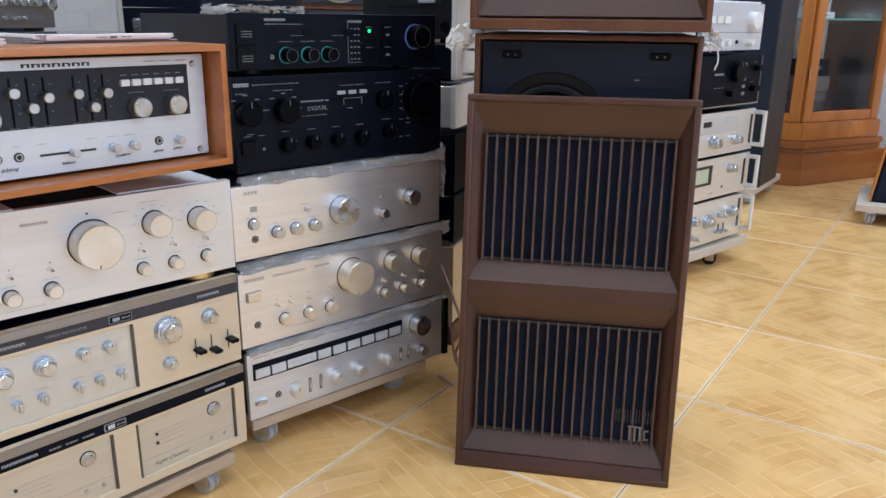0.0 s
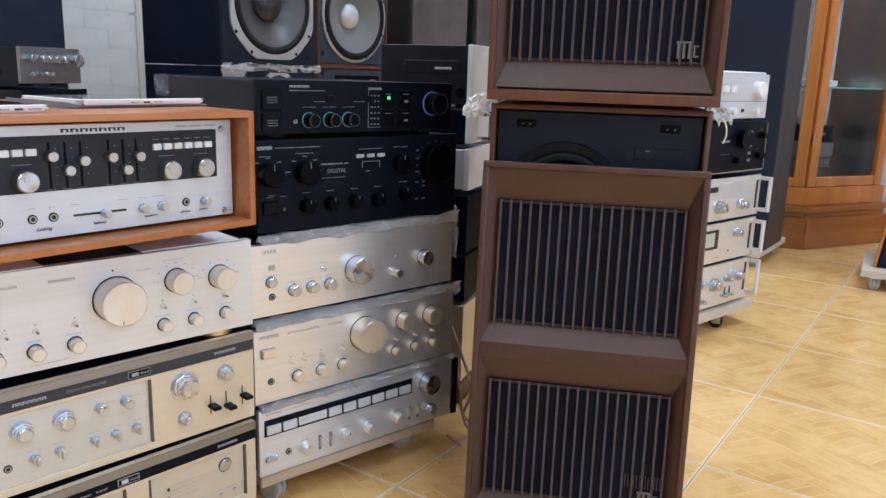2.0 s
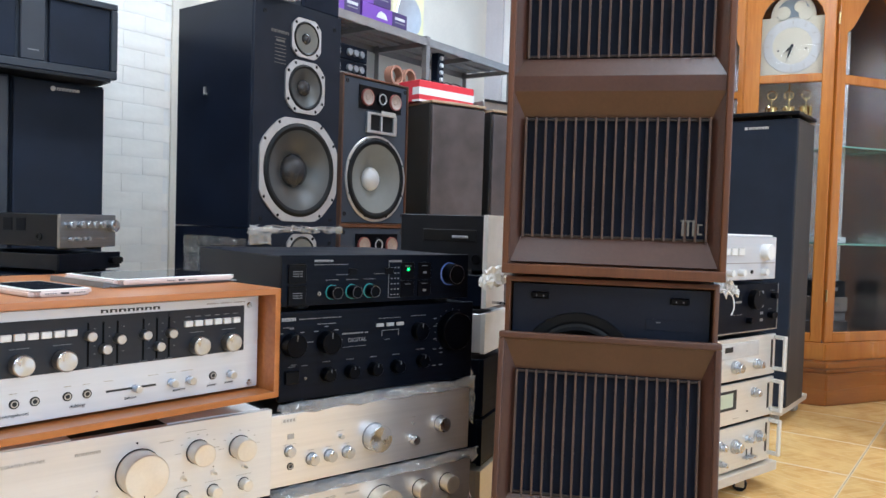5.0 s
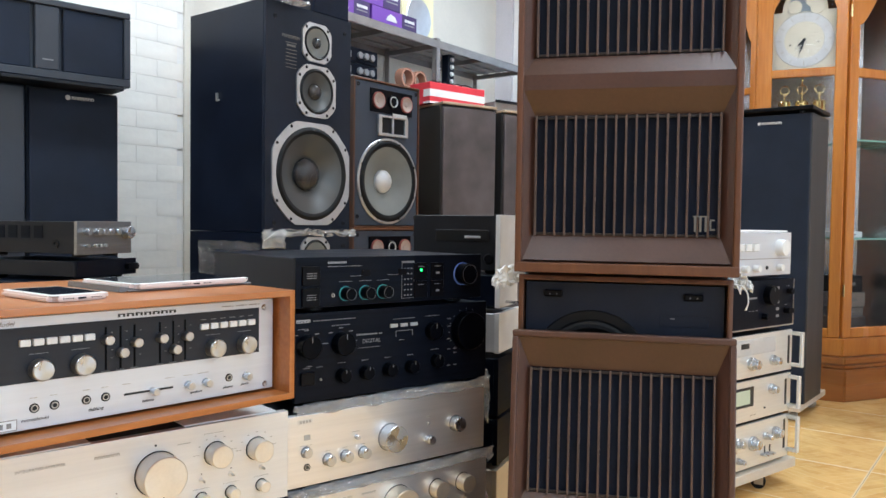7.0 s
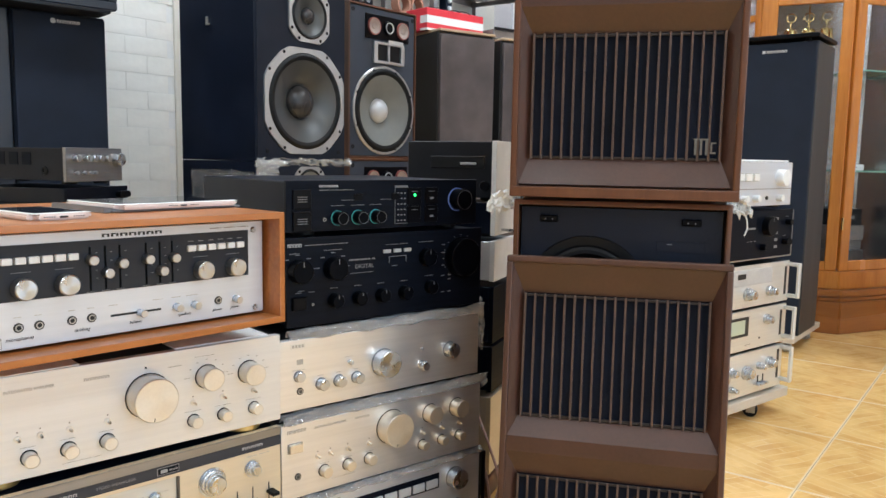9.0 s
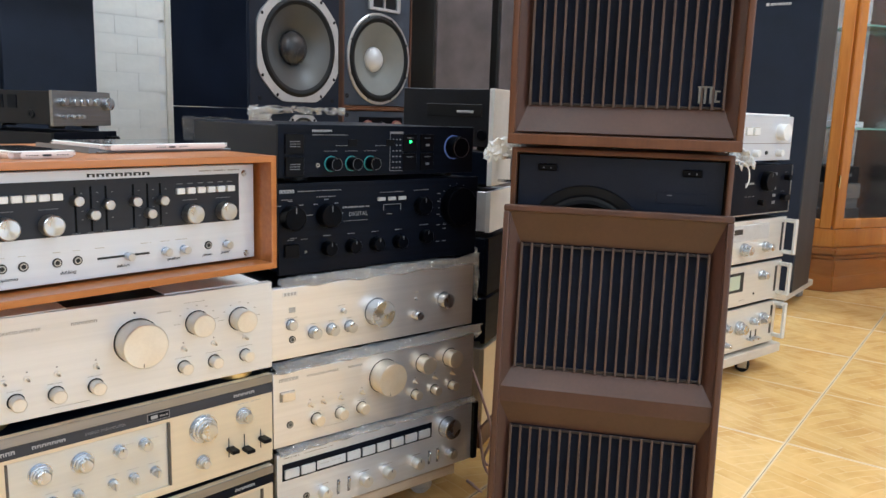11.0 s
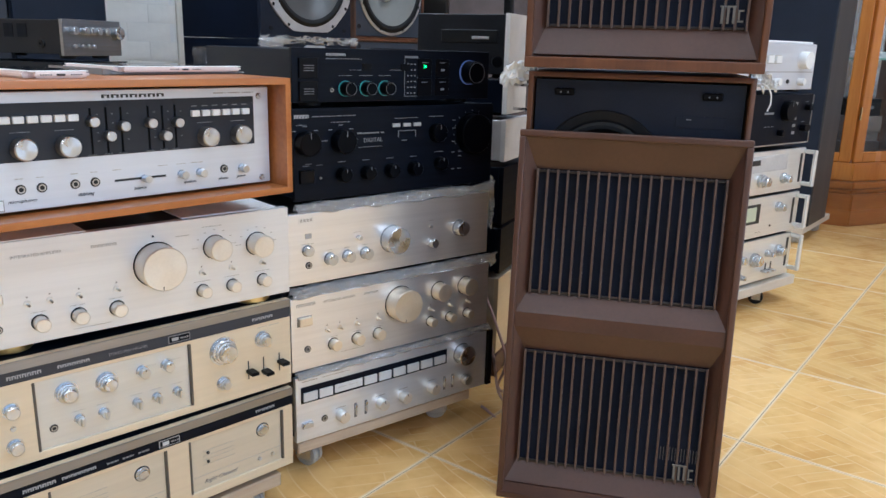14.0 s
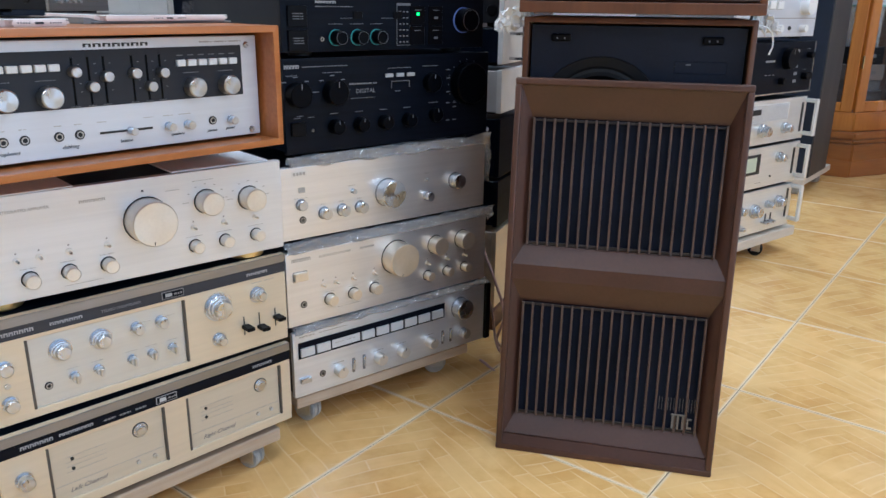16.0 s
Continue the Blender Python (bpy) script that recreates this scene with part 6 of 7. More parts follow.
# ---- narrow stack seen side-on between the dollies ----
CY = 70.0
C0 = (0.066, 1.836)
for nm, lb, z0, z1, fr, bd, dep, w in (("amplifier", "white unit at the foot of a mixed stack", 0.060, 0.250, CREAM, MDF, 0.30, 0.17),
                                      ("amplifier", "black unit in a mixed stack", 0.262, 0.372, BLACK_PANEL, BLACK_METAL, 0.34, 0.20),
                                      ("amplifier", "black unit in a mixed stack", 0.380, 0.515, BLACK_PANEL, BLACK_METAL, 0.34, 0.20),
                                      ("amplifier", "pale grey unit with chamfered silver front", 0.527, 0.622, WHITE_KEY, GREY_SIDE, 0.30, 0.14),
                                      ("amplifier", "black unit with silver front and rack handle", 0.634, 0.712, WHITE_KEY, BLACK_METAL, 0.22, 0.11),
                                      ("amplifier", "black-cased unit with silver front, top of mixed stack", 0.718, 0.852, WHITE_KEY, DARK_STEEL, 0.225, 0.11)):
    d = Device(nm, lb, C0, CY, z0, z1, -0.105, -0.105 + w + 0.03, dep, fr, bd, foot_h=0.006, thick=0.012)
    if z1 > 0.8:
        part("side_vent", box_bm(-0.103, -0.100, 0.03, 0.165, 0.070, 0.098, 0.001), RUBBER, d.ob)
        part("side_plug", box_bm(-0.106, -0.100, 0.05, 0.09, 0.078, 0.084, 0.001), PRINT_MID, d.ob)
        part("side_knob", lathe_bm([(0, 0.004), (0.010, 0.004), (0.013, 0)], 20), BLACK_PLASTIC, d.ob).matrix_local = pose(-0.101, 0.030, 0.030, 0, 0, -90)
    if 0.63 < z0 < 0.7:
        b = box_bm(-0.06, -0.05, -0.035, 0.0, 0.008, 0.014)
        box_bm(-0.06, -0.05, -0.035, 0.0, 0.062, 0.068, bm=b)
        box_bm(-0.06, -0.05, -0.041, -0.035, 0.008, 0.068, bm=b)
        part("handle", b, BRIGHT, d.ob, "silver rack handle")
    if 0.5 < z0 < 0.6:
        part("side_cover", box_bm(-0.1045, -0.100, 0.004, 0.29, 0.002, 0.093, 0.001), KEY_GREY, d.ob, "pale side cover")
mb = solid("stack_base", box_bm(-0.105, 0.09, 0.0, 0.32, 0.0, 0.054, 0.003), DARK_WOOD, pose(*C0, 0, 0, 0, CY), "dark low plinth under a mixed stack", "plinth")


def cable(name, pts, r, mat, label):
    cu = bpy.data.curves.new(name, "CURVE")
    cu.dimensions, cu.bevel_depth, cu.bevel_resolution, cu.resolution_u = "3D", r, 2, 6
    sp = cu.splines.new("BEZIER")
    sp.bezier_points.add(len(pts) - 1)
    for p, co in zip(sp.bezier_points, pts):
        p.co, p.handle_left_type, p.handle_right_type = co, "AUTO", "AUTO"
    tmp = bpy.data.objects.new("tmp", cu)
    scene.collection.objects.link(tmp)
    bpy.context.view_layer.update()
    me = bpy.data.meshes.new_from_object(tmp.evaluated_get(bpy.context.evaluated_depsgraph_get()))
    bpy.data.objects.remove(tmp)
    me.materials.clear()
    me.materials.append(mat)
    return tagged(new(name, me), label, "cable", "cables")


cable("cable", [(-0.02, 1.66, 0.20), (0.02, 1.60, 0.12), (0.035, 1.55, 0.05), (0.06, 1.50, 0.008), (0.0, 1.56, 0.006)], 0.0032, CABLE, "pinkish cable hanging behind the amplifiers")
cable("cable", [(0.0, 1.70, 0.22), (0.03, 1.64, 0.16), (0.05, 1.60, 0.10), (0.04, 1.62, 0.02), (0.10, 1.66, 0.006)], 0.0032, CABLE, "pinkish cable hanging behind the amplifiers")
cable("cable", [(0.07, 1.74, 0.24), (0.075, 1.71, 0.17), (0.07, 1.72, 0.13), (0.078, 1.70, 0.05)], 0.0026, CREAM, "cream cable down the side of a white unit")

RC, RS = math.cos(radians(44)), math.sin(radians(44))
for v0, lift in ((0.03, 0.016), (0.09, 0.03)):
    cable("cable", [(-0.275 + u * RC - v * RS, 3.76 + u * RS + v * RC, z) for u, v, z in ((0.06, v0, 1.5295), (0.13, v0 + 0.03, 1.5295 + lift), (0.20, v0, 1.5295), (0.29, v0 + 0.02, 1.5295 + lift), (0.33, v0, 1.5295), (0.365, v0 + 0.01, 1.5295))],
          0.0022, BLACK_PLASTIC, "thin black cable lying on the red carton")

# white foam sheet squeezed between the slatted loudspeakers
UPM = pose(*U0, 0, 0, 0, UY)


def tuft(m, w, h, label, seed):
    b = bmesh.new()
    n, k = 18, 8
    grid = []
    for i in range(n + 1):
        a = i / n
        col = []
        for j in range(k + 1):
            c = j / k - 0.5
            wid = h * (0.25 + 0.75 * math.sin(math.pi * min(1, a * 0.85 + 0.1)))
            q = Vector((a * 5, c * 6, seed))
            col.append(b.verts.new((w * a, 0.012 * noise.noise(q) + 0.006 * noise.noise(q * 3), c * wid - 0.45 * h * a * a + 0.012 * noise.noise(q * 2 + Vector((9, 0, 0))))))
        grid.append(col)
    for i in range(n):
        for j in range(k):
            b.faces.new((grid[i][j], grid[i + 1][j], grid[i + 1][j + 1], grid[i][j + 1]))
    ob = solid("foam_wrap", b, FOAM, m, label, "foam wrap", "foam wraps")
    md = ob.modifiers.new("thickness", "SOLIDIFY")
    md.thickness = 0.002


tuft(UPM @ pose(0.012, 0.06, 0.742, 0, 0, 180), 0.064, 0.036, "white foam sheet poking out between the loudspeakers", 3)
tuft(UPM @ pose(0.352, 0.06, 0.742), 0.045, 0.028, "white foam sheet poking out between the loudspeakers", 8)
cable("foam_strip", [(0.404, 1.27, 0.735), (0.432, 1.27, 0.728), (0.440, 1.27, 0.705), (0.436, 1.27, 0.690)], 0.0013, FOAM, "thin white foam strip hanging from the joint")

# ---- stack by the tower loudspeaker ----
D0 = (0.995, 2.482)
DY = 41.0


def handles(d, u, z0, z1):
    b = box_bm(u - 0.007, u + 0.007, -0.030, 0.0, z0 - d.z0, z0 - d.z0 + 0.012, 0.002)
    box_bm(u - 0.007, u + 0.007, -0.030, 0.0, z1 - d.z0 - 0.012, z1 - d.z0, 0.002, b)
    box_bm(u - 0.007, u + 0.007, -0.040, -0.030, z0 - d.z0, z1 - d.z0, 0.002, b)
    part("handle", b, RACK_SILVER, d.ob, "silver rack handle")
    # flat black strip on the panel, left of the handle
    d.bar(u - 0.024, u - 0.013, z0 + 0.012, z1 - 0.012, INK, d=0.0012, name="handle_side_strip")


d = Device("integrated_amplifier", "silver amplifier with knobs and paired dark switches, bottom unit", D0, DY, 0.092, 0.228, -0.46, -0.004, 0.34, RACK_SILVER, DARK_STEEL)
for u, z, r in ((-0.222, 0.166, 0.022), (-0.148, 0.178, 0.012), (-0.088, 0.180, 0.019), (-0.31, 0.18, 0.016), (-0.30, 0.125, 0.010), (-0.36, 0.17, 0.016)):
    d.knob(u, z, r, 0.028, BRIGHT, 0, True)
for u in (-0.146, -0.116):
    d.bar(u - 0.004, u + 0.004, 0.118, 0.146, INK, name="switch_slot")
    d.button(u - 0.012, 0.122, 0.026, 0.006, 0.022, BRIGHT, name="lever")
handles(d, -0.012, 0.108, 0.226)
handles(d, -0.450, 0.108, 0.226)
d = Device("power_amplifier", "silver power amplifier with lit meter window and rack handles", D0, DY, 0.238, 0.362, -0.45, 0.004, 0.34, RACK_SILVER, DARK_STEEL)
d.bar(-0.40, -0.222, 0.283, 0.343, INK, d=0.002, name="meter_rim")
d.bar(-0.39, -0.243, 0.292, 0.335, METER, -0.002, 0.0006, "meter_window")
d.knob(-0.120, 0.324, 0.016, 0.026, BRIGHT, 0, True)
d.knob(-0.155, 0.268, 0.003, 0.003, INK, name="indicator")
d.dash(-0.22, 0.254, 0.03, INK_GREY, 0.002)
handles(d, -0.010, 0.250, 0.356)
handles(d, -0.440, 0.250, 0.356)
d = Device("tuner", "silver tuner with long pale window and rack handles", D0, DY, 0.372, 0.502, -0.45, 0.006, 0.34, RACK_SILVER, DARK_STEEL)
d.bar(-0.43, -0.100, 0.440, 0.489, PRINT, d=0.0015, name="dial_rim")
d.bar(-0.425, -0.110, 0.445, 0.484, DIAL_SILVER, -0.0015, 0.0006, "dial_window")
d.bar(-0.30, -0.255, 0.462, 0.478, INK, -0.0021, 0.0006, "meter")
for u, r in ((-0.240, 0.020), (-0.116, 0.016)):
    d.knob(u, 0.414, r, 0.030, BRIGHT, 0, True)
handles(d, 0.014 - 0.012, 0.382, 0.496)
handles(d, -0.440, 0.382, 0.496)
d = Device("receiver", "black amplifier with black knobs and thin pale frame", D0, DY, 0.518, 0.668, -0.44, 0.006, 0.34, BLACK_PANEL, BLACK_METAL)
d.bar(0.003, 0.0058, 0.520, 0.666, ZINC, d=0.002, name="edge_trim")
d.bar(-0.44, 0.0055, 0.518, 0.5215, ZINC, d=0.002, name="edge_trim")
d.knob(-0.150, 0.620, 0.030, 0.022, BLACK_PLASTIC, 0, mark=PRINT_DIM, name="volume_knob")
for u, z in ((-0.03, 0.628), (-0.03, 0.566), (-0.175, 0.555), (-0.045, 0.566)):
    d.knob(u, z, 0.010, 0.018, BLACK_PLASTIC)
for k in range(5):
    d.dash(-0.092, 0.640 - k * 0.022, 0.018, PRINT_DIM, 0.009)
for k in range(3):
    d.dash(-0.255 + 0.02 * k, 0.575, 0.012, PRINT_DIM, 0.002)
d.dash(-0.24, 0.614, 0.05, PRINT_DIM, 0.006)
d.dash(-0.03, 0.645, 0.02, PRINT_DIM, 0.002)
d.dash(-0.04, 0.585, 0.02, PRINT_DIM, 0.002)
d = Device("integrated_amplifier", "pale silver amplifier with white keys, on top of stack", D0, DY, 0.682, 0.815, -0.44, -0.018, 0.34, WHITE_PANEL, GREY_STEEL)
d.bar(-0.44, -0.018, 0.7325, 0.7345, INK_GREY, name="seam")
d.knob(-0.094, 0.768, 0.025, 0.026, WHITE_KEY, 0.002, name="volume_knob")
for u in (-0.232, -0.274, -0.316):
    d.bar(u - 0.0165, u + 0.0165, 0.757, 0.781, INK_SOFT, d=0.0004, name="key_rim")
    d.button(u, 0.769, 0.030, 0.021, 0.006, WHITE_KEY, name="push_key", label="white key")
for u in (-0.10, -0.235, -0.30):
    d.knob(u, 0.705, 0.0105, 0.020, WHITE_KEY)
d.knob(-0.165, 0.706, 0.006, 0.004, INK, name="jack_socket")
DP = pose(*D0, 0, 0, 0, DY)
solid("foam_wrap", box_bm(-0.42, -0.030, 0.006, 0.30, 0.8155, 0.8215, 0.002), FOAM, DP, "white foam sheet lying on a pale amplifier", "foam wrap", "foam wraps")
dolly(D0, DY, -0.46, 0.028, -0.012, 0.34, 0.052, 0.082, ((-0.125, 0.03), (-0.41, 0.03), (-0.03, 0.30), (-0.41, 0.30)), "pale board dolly on dark casters under silver amplifiers", MDF, False)

# ---- black tower loudspeaker on a dolly ----
TY = -36.0
T0 = (1.345, 3.285)
tw = thing("loudspeaker", pose(*T0, 0.075, 0, 0, TY), "black tower loudspeaker with grey sides on a dolly", "loudspeaker", "black tower loudspeakers")
part("cabinet", box_bm(-0.36, 0.026, 0.016, 0.30, 0, 1.243, 0.004), GREY_SIDE, tw, "grey-black ash cabinet")
part("grille_cloth", box_bm(-0.358, 0.024, 0, 0.016, 0.004, 1.240, 0.006, seg=2), TOWER_CLOTH, tw, "blue-black cloth front")
part("emblem", box_bm(-0.193, -0.181, -0.002, 0, 1.199, 1.211), PRINT, tw)
part("emblem_bar", arches_bm(0.084, 0.0105, 7, 0.002), PRINT, tw, "", (-0.176, 0, 1.1995))
tt = thing("turntable_board", pose(*T0, 1.318, 0, 0, TY), "thin black board lying on the tower loudspeaker", "board")
part("board", box_bm(-0.34, 0.035, -0.02, 0.29, 0.010, 0.028, 0.004), BLACK_PLASTIC, tt)
for x in (-0.32, 0.0):
    part("foot", lathe_bm([(0, 0), (0.012, 0), (0.014, 0.010), (0, 0.010)], 16, "z"), RUBBER, tt, "", (x - 0.02, 0.03, 0))
dolly(T0, TY, -0.38, 0.02, -0.03, 0.42, 0.048, 0.075, ((-0.02, 0.02), (-0.02, 0.33), (-0.33, 0.02), (-0.33, 0.33)), "pale board dolly on casters under a tower loudspeaker", MDF)

# ---- leaning loudspeaker on another dolly ----
fr_ = thing("loudspeaker", pose(1.70, 3.00, 0.082, 0, 0, -30) @ pose(0, 0, 0, -9, 7, 0), "dark loudspeaker with orange wooden edges leaning on a dolly", "loudspeaker")
part("cabinet", box_bm(0, 0.40, 0.012, 0.30, 0, 0.62, 0.004), NAVY_VINYL, fr_, "dark vinyl cabinet")
part("edge_strip", box_bm(-0.003, 0.007, -0.001, 0.0118, 0.004, 0.618, 0.001), CLOCK_WOOD, fr_, "thin orange wooden edge")
part("grille_cloth", box_bm(0.014, 0.386, 0, 0.012, 0.012, 0.608, 0.003), NAVY_CLOTH, fr_)
dolly((1.66, 2.975), -30, -0.02, 0.46, -0.03, 0.40, 0.055, 0.082, ((0.03, 0.01), (0.40, 0.01), (0.03, 0.34), (0.40, 0.34)), "pale board dolly on casters under a leaning loudspeaker", MDF)

# ---- long-case clock cabinet ----
K = Vector((1.722, 3.735))
CA, CBY, CCY = -23.0, 24.0, -70.0      # turn of the middle, of the one wing and of the other
CW, RWID, LWID = 0.400, 0.52, 0.30
CH = 2.25


def unit(deg):
    return Vector((math.cos(radians(deg)), math.sin(radians(deg))))


KL = K - unit(CA) * CW
KR = K + unit(CBY) * RWID
KE = KL - unit(CCY) * LWID
clock = thing("clock_cabinet", pose(0, 0, 0), "honey-varnished clock cabinet with glazed angled wings", "cabinet clock")
BACK = [Vector((2.02, 4.22)), Vector((1.42, 4.42))]


def ring_poly(grow):
    c = Vector((1.70, 4.05))
    return [tuple(p + (p - c).normalized() * grow) for p in (KE, KL, K, KR, BACK[0], BACK[1])]


for nm, g, z0, z1 in (("plinth", 0.060, 0.0, 0.155), ("plinth_step", 0.045, 0.155, 0.180), ("base_moulding", 0.055, 0.180, 0.212), ("base_rail", 0.030, 0.212, 0.300)):
    b = prism_bm(ring_poly(g), z0, z1, "xy")
    bmesh.ops.bevel(b, geom=b.edges[:], offset=0.006, segments=2, affect="EDGES")
    # plinth and mouldings take the wood with shade in its colour
    part(nm, b, SHADED_CLOCK_WOOD if g > 0.04 else CLOCK_WOOD, clock)
part("floor_board", prism_bm(ring_poly(0.0), 0.300, 0.312, "xy"), DARK_WOOD, clock)
part("back_board", prism_bm([tuple(BACK[0]), tuple(BACK[1]), tuple(BACK[1] + Vector((0, 0.02))), tuple(BACK[0] + Vector((0, 0.02)))], 0.31, CH, "xy"), MIRROR, clock)
part("back_board", prism_bm([tuple(KR), tuple(BACK[0]), tuple(BACK[0] + Vector((0.02, 0))), tuple(KR + Vector((0.02, 0.01)))], 0.31, CH, "xy"), MIRROR, clock)
part("back_board", prism_bm([tuple(KE), tuple(BACK[1]), tuple(BACK[1] + Vector((-0.02, 0))), tuple(KE + Vector((-0.02, 0.01)))], 0.31, CH, "xy"), DARK_WOOD, clock)
part("cornice", prism_bm(ring_poly(0.05), CH, CH + 0.10, "xy"), CLOCK_WOOD, clock)


def face(name, origin, yaw, w, stiles, rails, arch=None):
    """A framed door: stiles (x0, x1), rails (z0, z1)."""
    root = None
    for x0, x1 in stiles:
        o = part("stile", box_bm(x0, x1, -0.012, 0.014, 0.300, CH, 0.004), CLOCK_WOOD, clock)
        o.matrix_local = pose(origin.x, origin.y, 0, 0, 0, yaw)
    for z0, z1, x0, x1 in rails:
        o = part("rail", box_bm(x0, x1, -0.010, 0.013, z0, z1, 0.004), CLOCK_WOOD, clock)
        o.matrix_local = pose(origin.x, origin.y, 0, 0, 0, yaw)


MIDM = pose(KL.x, KL.y, 0, 0, 0, CA)
face("middle", KL, CA, CW, ((-0.006, 0.066), (CW - 0.056, CW - 0.004)), ((0.300, 0.345, 0.064, CW - 0.054), (1.563, 1.604, 0.064, CW - 0.054)))
face("wing", K, CBY, RWID, ((0.004, 0.060), (RWID - 0.055, RWID)), ((0.300, 0.350, 0.058, RWID - 0.053), (1.555, 1.600, 0.058, RWID - 0.053)))
face("wing", KE, CCY, LWID, ((0.0, 0.04), (LWID - 0.045, LWID - 0.004)), ((0.300, 0.345, 0.038, LWID - 0.043), (1.50, 1.535, 0.038, LWID - 0.043)))


def arch_bm(x0, x1, zs, zt, top, y0=-0.010, y1=0.013, ogee=False):
    """A head board with a curved lower edge."""
    pts = []
    n = 20
    for i in range(n + 1):
        a = i / n
        x = x0 + (x1 - x0) * a
        z = zs + (zt - zs) * (math.sin(math.pi * a) ** (0.6 if not ogee else 1.6))
        pts.append((x, z))
    return prism_bm(pts + [(x1, top), (x0, top)], y0, y1, "xz")


for org, yaw, x0, x1, zs, zt, og in ((KL, CA, 0.064, CW - 0.054, 1.875, 2.01, False), (K, CBY, 0.058, RWID - 0.053, 1.80, 2.02, True), (KE, CCY, 0.038, LWID - 0.043, 1.76, 1.98, True)):
    o = part("arched_head", arch_bm(x0, x1, zs, zt, CH, ogee=og), CLOCK_WOOD, clock)
    o.matrix_local = pose(org.x, org.y, 0, 0, 0, yaw)
for org, yaw, x0, x1 in ((KL, CA, 0.066, CW - 0.056), (K, CBY, 0.060, RWID - 0.055), (KE, CCY, 0.04, LWID - 0.045)):
    o = part("pane", box_bm(x0, x1, 0.0, 0.003, 0.345, 2.0), GLASS, clock, "clear cabinet glass")
    o.matrix_local = pose(org.x, org.y, 0, 0, 0, yaw)
    o.visible_shadow = False
for z in (0.775, 1.258):
    b = prism_bm([tuple(K + unit(CBY) * 0.04 + Vector((-0.01, 0.05))), tuple(KR + Vector((-0.03, 0.02))), tuple(BACK[0] + Vector((-0.02, -0.02))), tuple(K + Vector((0.06, 0.36)))], z, z + 0.007, "xy")
    part("glass_shelf", b, GLASS_EDGE, clock, "green-edged glass shelf")
part("hinge", box_bm(-0.006, 0.0, -0.020, -0.010, 1.83, 1.89, 0.001), BRASS, clock).matrix_local = pose(K.x, K.y, 0, 0, 0, CBY)
part("hinge", box_bm(-0.006, 0.0, -0.020, -0.010, 0.50, 0.56, 0.001), BRASS, clock).matrix_local = pose(K.x, K.y, 0, 0, 0, CBY)
# dial, moon disc and weights
dz, dxc = 1.750, CW / 2 + 0.005
dial = part("dial_plate", box_bm(0.062, CW - 0.052, 0.030, 0.036, 1.606, 1.890, 0.001), DIAL_CREAM, clock, "cream dial plate")
dial.matrix_local = MIDM
for nm, prof, mt, at in (("dial_centre", [(0, 0.002), (0.090, 0.002), (0.091, 0)], DIAL_CREAM, (dxc, 0.030, dz)),
                         ("chapter_ring", [(0.088, 0.0), (0.090, 0.003), (0.132, 0.003), (0.134, 0)], DIAL_SILVER, (dxc, 0.030, dz)),
                         ("moon_arch", [(0, 0.002), (0.100, 0.002), (0.102, 0)], DIAL_CREAM, (dxc, 0.034, 1.900)),
                         ("moon_disc", [(0, 0.004), (0.076, 0.004), (0.078, 0)], MOON_BLUE, (dxc, 0.034, 1.905)),
                         ("moon", [(0, 0.006), (0.028, 0.006), (0.029, 0)], DIAL_CREAM, (dxc + 0.030, 0.034, 1.940)),
                         ("hemisphere", [(0, 0.007), (0.032, 0.007), (0.033, 0)], DIAL_CREAM, (dxc - 0.045, 0.034, 1.912)),
                         ("hemisphere", [(0, 0.007), (0.032, 0.007), (0.033, 0)], DIAL_CREAM, (dxc + 0.055, 0.034, 1.905)),
                         ("hand_boss", [(0, 0.012), (0.007, 0.012), (0.008, 0)], INK, (dxc, 0.030, dz)),
                         ("winding_hole", [(0, 0.004), (0.004, 0.004), (0.005, 0)], INK, (dxc - 0.062, 0.030, dz - 0.022)),
                         ("winding_hole", [(0, 0.004), (0.004, 0.004), (0.005, 0)], INK, (dxc + 0.062, 0.030, dz - 0.015))):
    part(nm, lathe_bm(prof, 40), mt, dial, "", at)
for ang, ln_ in ((222, 0.060), (197, 0.095)):
    h = part("hand", prism_bm([(-0.003, 0.0), (0.003, 0.0), (0.0055, ln_ * 0.45), (0.0015, ln_ * 0.7), (0, ln_), (-0.0015, ln_ * 0.7), (-0.0055, ln_ * 0.45)], -0.010, -0.008, "xz"), INK, dial, "ornate black hand", (dxc, 0.030, dz))
    h.rotation_euler = (0, radians(ang), 0)
for i in range(12):
    a = radians(30 * i)
    o = part("numeral_bar", box_bm(-0.002, 0.002, -0.0045, -0.003, 0.104, 0.122), INK_SOFT, dial, "", (dxc, 0.030, dz))
    o.rotation_euler = (0, a, 0)
for x in (0.120, 0.200, 0.280):
    w = part("weight", lathe_bm([(0, 0.0), (0.028, 0.0), (0.030, 0.004), (0.030, 0.21), (0.026, 0.218), (0, 0.222)], 28, "z"), BRASS, clock, "brass weight on a pulley")
    w.matrix_local = MIDM @ pose(x, 0.14, 1.25)
    for nm, bm_ in (("pulley", lathe_bm([(0.018, -0.004), (0.024, -0.004), (0.024, 0.004), (0.018, 0.004), (0.018, -0.004)], 24, "y", (0, 0, 0.275))), ("hook", box_bm(-0.003, 0.003, -0.003, 0.003, 0.215, 0.262))):
        part(nm, bm_, BRASS, w)
pd = part("pendulum", lathe_bm([(0, 0.006), (0.06, 0.005), (0.075, 0.0)], 36), BRASS, clock, "round brass pendulum bob")
pd.matrix_local = MIDM @ pose(0.20, 0.17, 0.80)
part("rod", box_bm(-0.004, 0.004, -0.002, 0.002, 0, 0.80), BRASS, pd)
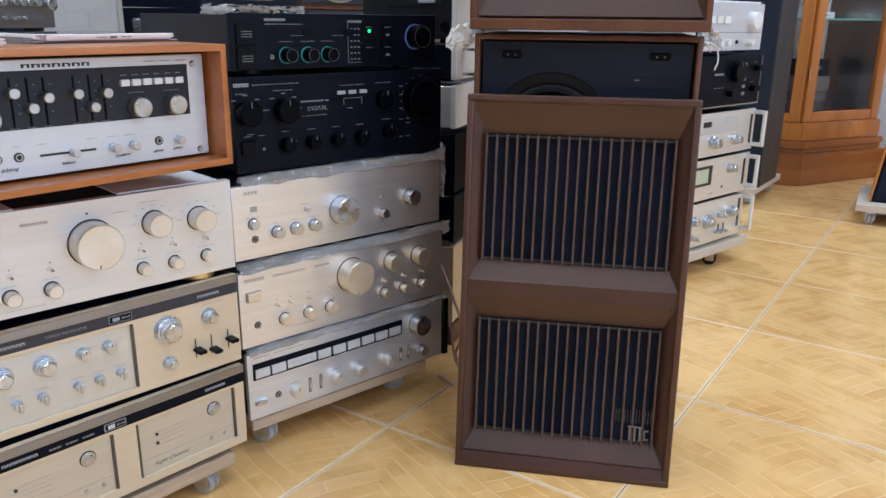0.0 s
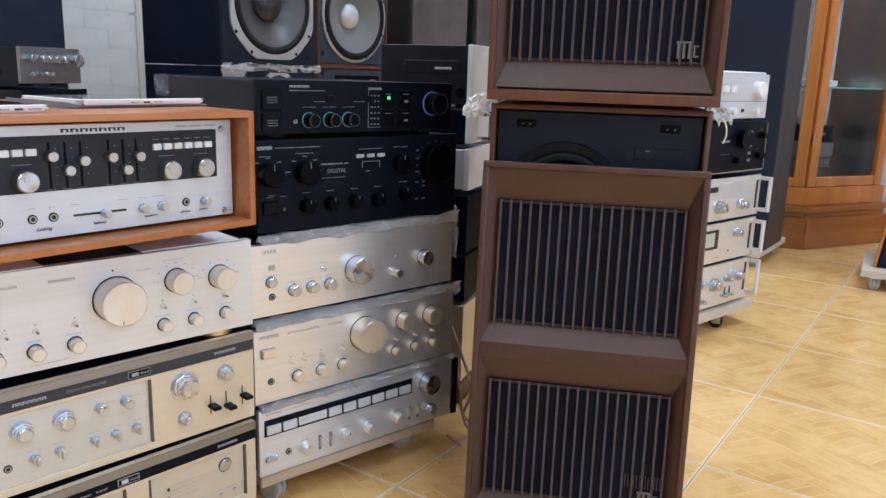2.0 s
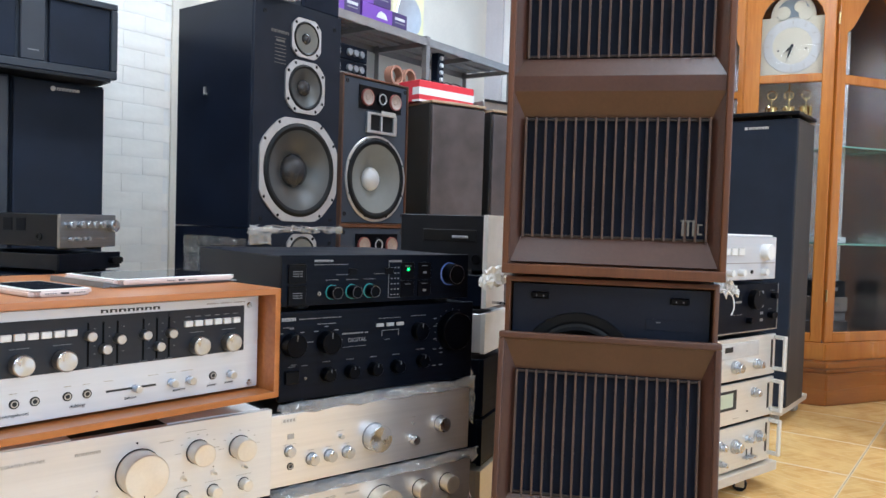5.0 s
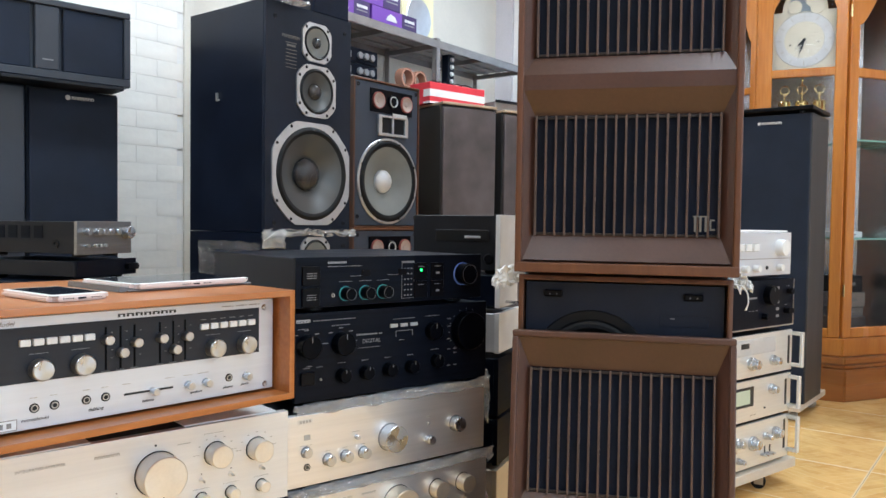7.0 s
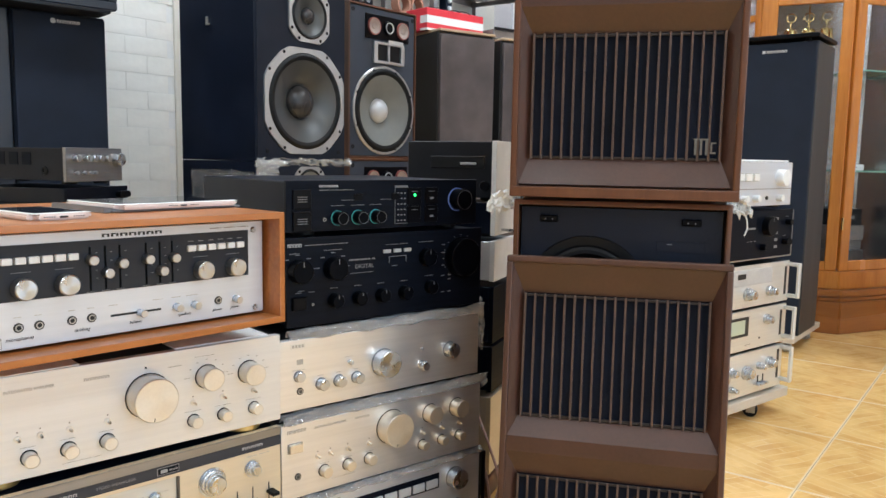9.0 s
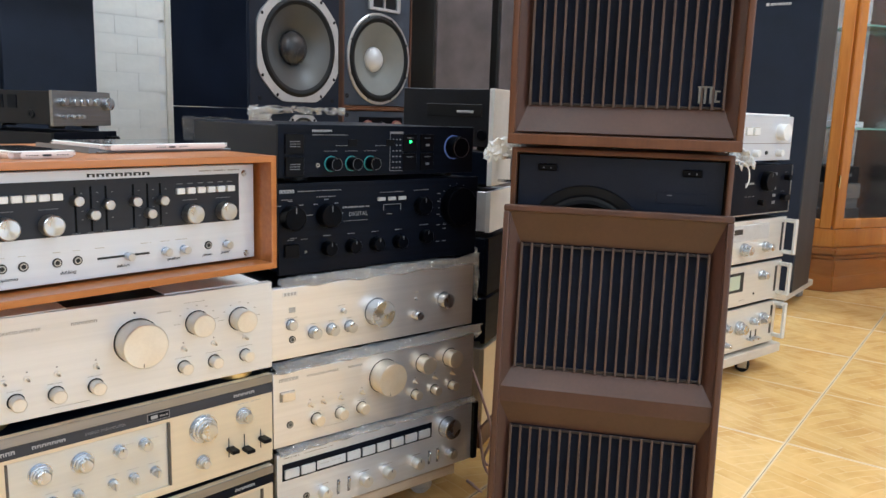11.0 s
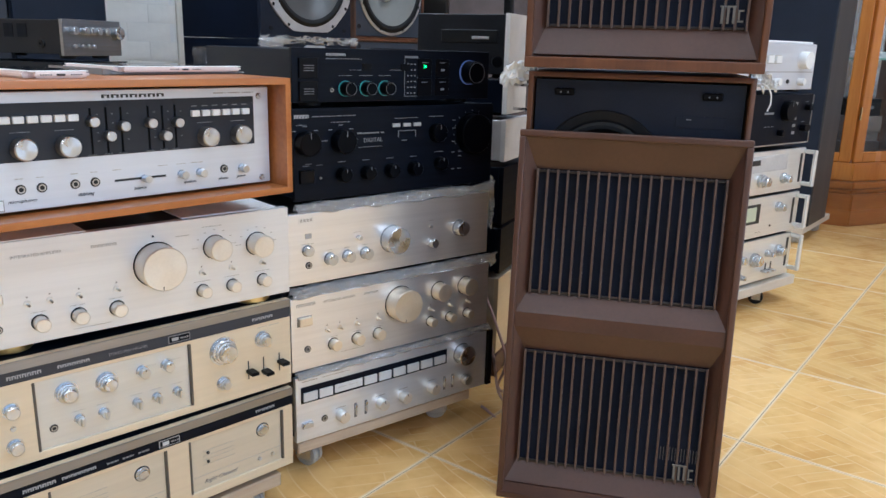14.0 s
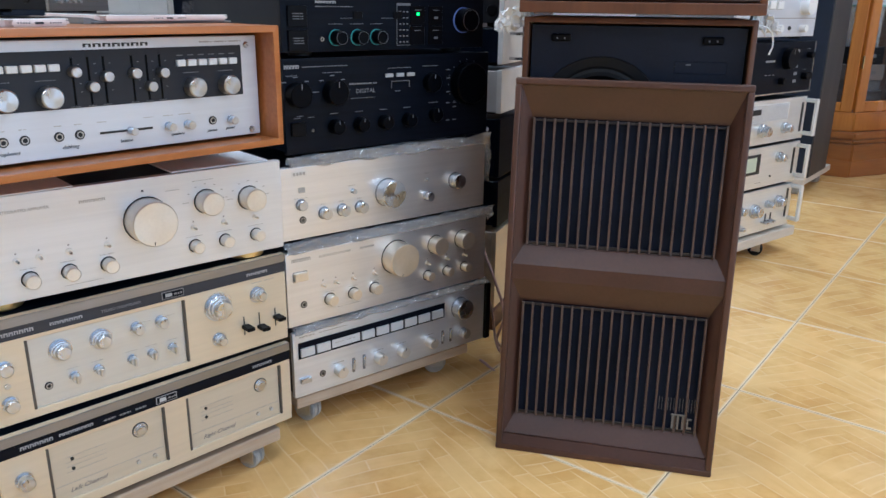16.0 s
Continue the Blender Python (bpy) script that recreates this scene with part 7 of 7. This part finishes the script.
# things on the glass shelves
WGM = pose(K.x, K.y, 0, 0, 0, CBY)
for x, y, z, w, d_, h, mt, lb in ((0.16, 0.16, 0.315, 0.20, 0.13, 0.060, DULL_SILVER, "flat grey device at the bottom of the cabinet"), (0.17, 0.17, 0.3755, 0.18, 0.12, 0.050, GREY_STEEL, "grey device stacked in the cabinet"),
                                  (0.16, 0.16, 0.426, 0.19, 0.12, 0.075, SHELF_STEEL, "pale grey device stacked in the cabinet"), (0.17, 0.17, 0.5015, 0.17, 0.12, 0.085, DARK_STEEL, "dark device on top of a stack in the cabinet"),
                                  (0.18, 0.18, 0.783, 0.16, 0.10, 0.030, PAPER, "flat white box on a glass shelf")):
    t = thing("boxed_item", WGM @ pose(x, y, z), lb, "box", "cabinet contents")
    part("body", box_bm(0, w, 0, d_, 0, h, 0.003), mt, t)
    part("label_bar", box_bm(w * 0.2, w * 0.7, -0.001, 0.001, h * 0.4, h * 0.6), PRINT_DIM, t)

# ---- foam bricks on the pier, tiles on the floor ----
rng = random.Random(4)
BH, BL = 0.0745, 0.195
variants = []
for k in range(5):
    b = box_bm(0.0, 0.012, 0.0005, BL - 0.0005, 0.0005, BH - 0.0005)
    bmesh.ops.subdivide_edges(b, edges=[e for e in b.edges if abs(e.verts[0].co.y - e.verts[1].co.y) > 0.05 or abs(e.verts[0].co.z - e.verts[1].co.z) > 0.03], cuts=3, use_grid_fill=True)
    for v in b.verts:
        if v.co.x > 0.006:
            edge = min(v.co.y, BL - v.co.y, v.co.z * 1.6, (BH - v.co.z) * 1.6)
            v.co.x = 0.0048 + (0.0006 + 0.0036 * rng.random() ** 1.6 if edge > 0.012 else 0.0012 * rng.random())
    variants.append(mesh_of("brick", b, FOAM_BRICK))
row = 0
z = 0.32
while z < 2.75:
    y = 0.58 + (BL / 2 if row % 2 else 0)
    while y + BL < PY1 - 0.045 + BL:
        ye = min(y + BL, PY1 - 0.046)
        if ye - y > 0.05 and y > 1.0:
            o = new("brick", variants[rng.randrange(5)])
            o.parent = pier
            o.location = (PX, y, z)
            o.scale = (1, (ye - y) / BL, 1)
        y += BL
    z += BH
    row += 1

tile_me = mesh_of("tile", box_bm(0.0008, TSX - 0.0008, 0.0008, TSY - 0.0008, -0.006, 0.0, 0.0007), TILE)
i0, i1 = math.floor((X0 + 0.388) / TSX), math.ceil((X1 + 0.388) / TSX)
j0, j1 = math.floor((Y0 - 1.056) / TSY), math.ceil((Y1 - 1.056) / TSY)
for i in range(i0, i1):
    for j in range(j0, j1):
        o = new("tile", tile_me)
        o.parent = floor_ob
        cx, cy = -0.388 + (i + 0.5) * TSX, 1.056 + (j + 0.5) * TSY
        o.matrix_local = pose(cx, cy, 0.0012 * (rng.random() - 0.5), 0, 0, 180 * rng.randrange(2)) @ pose(-TSX / 2, -TSY / 2, 0)
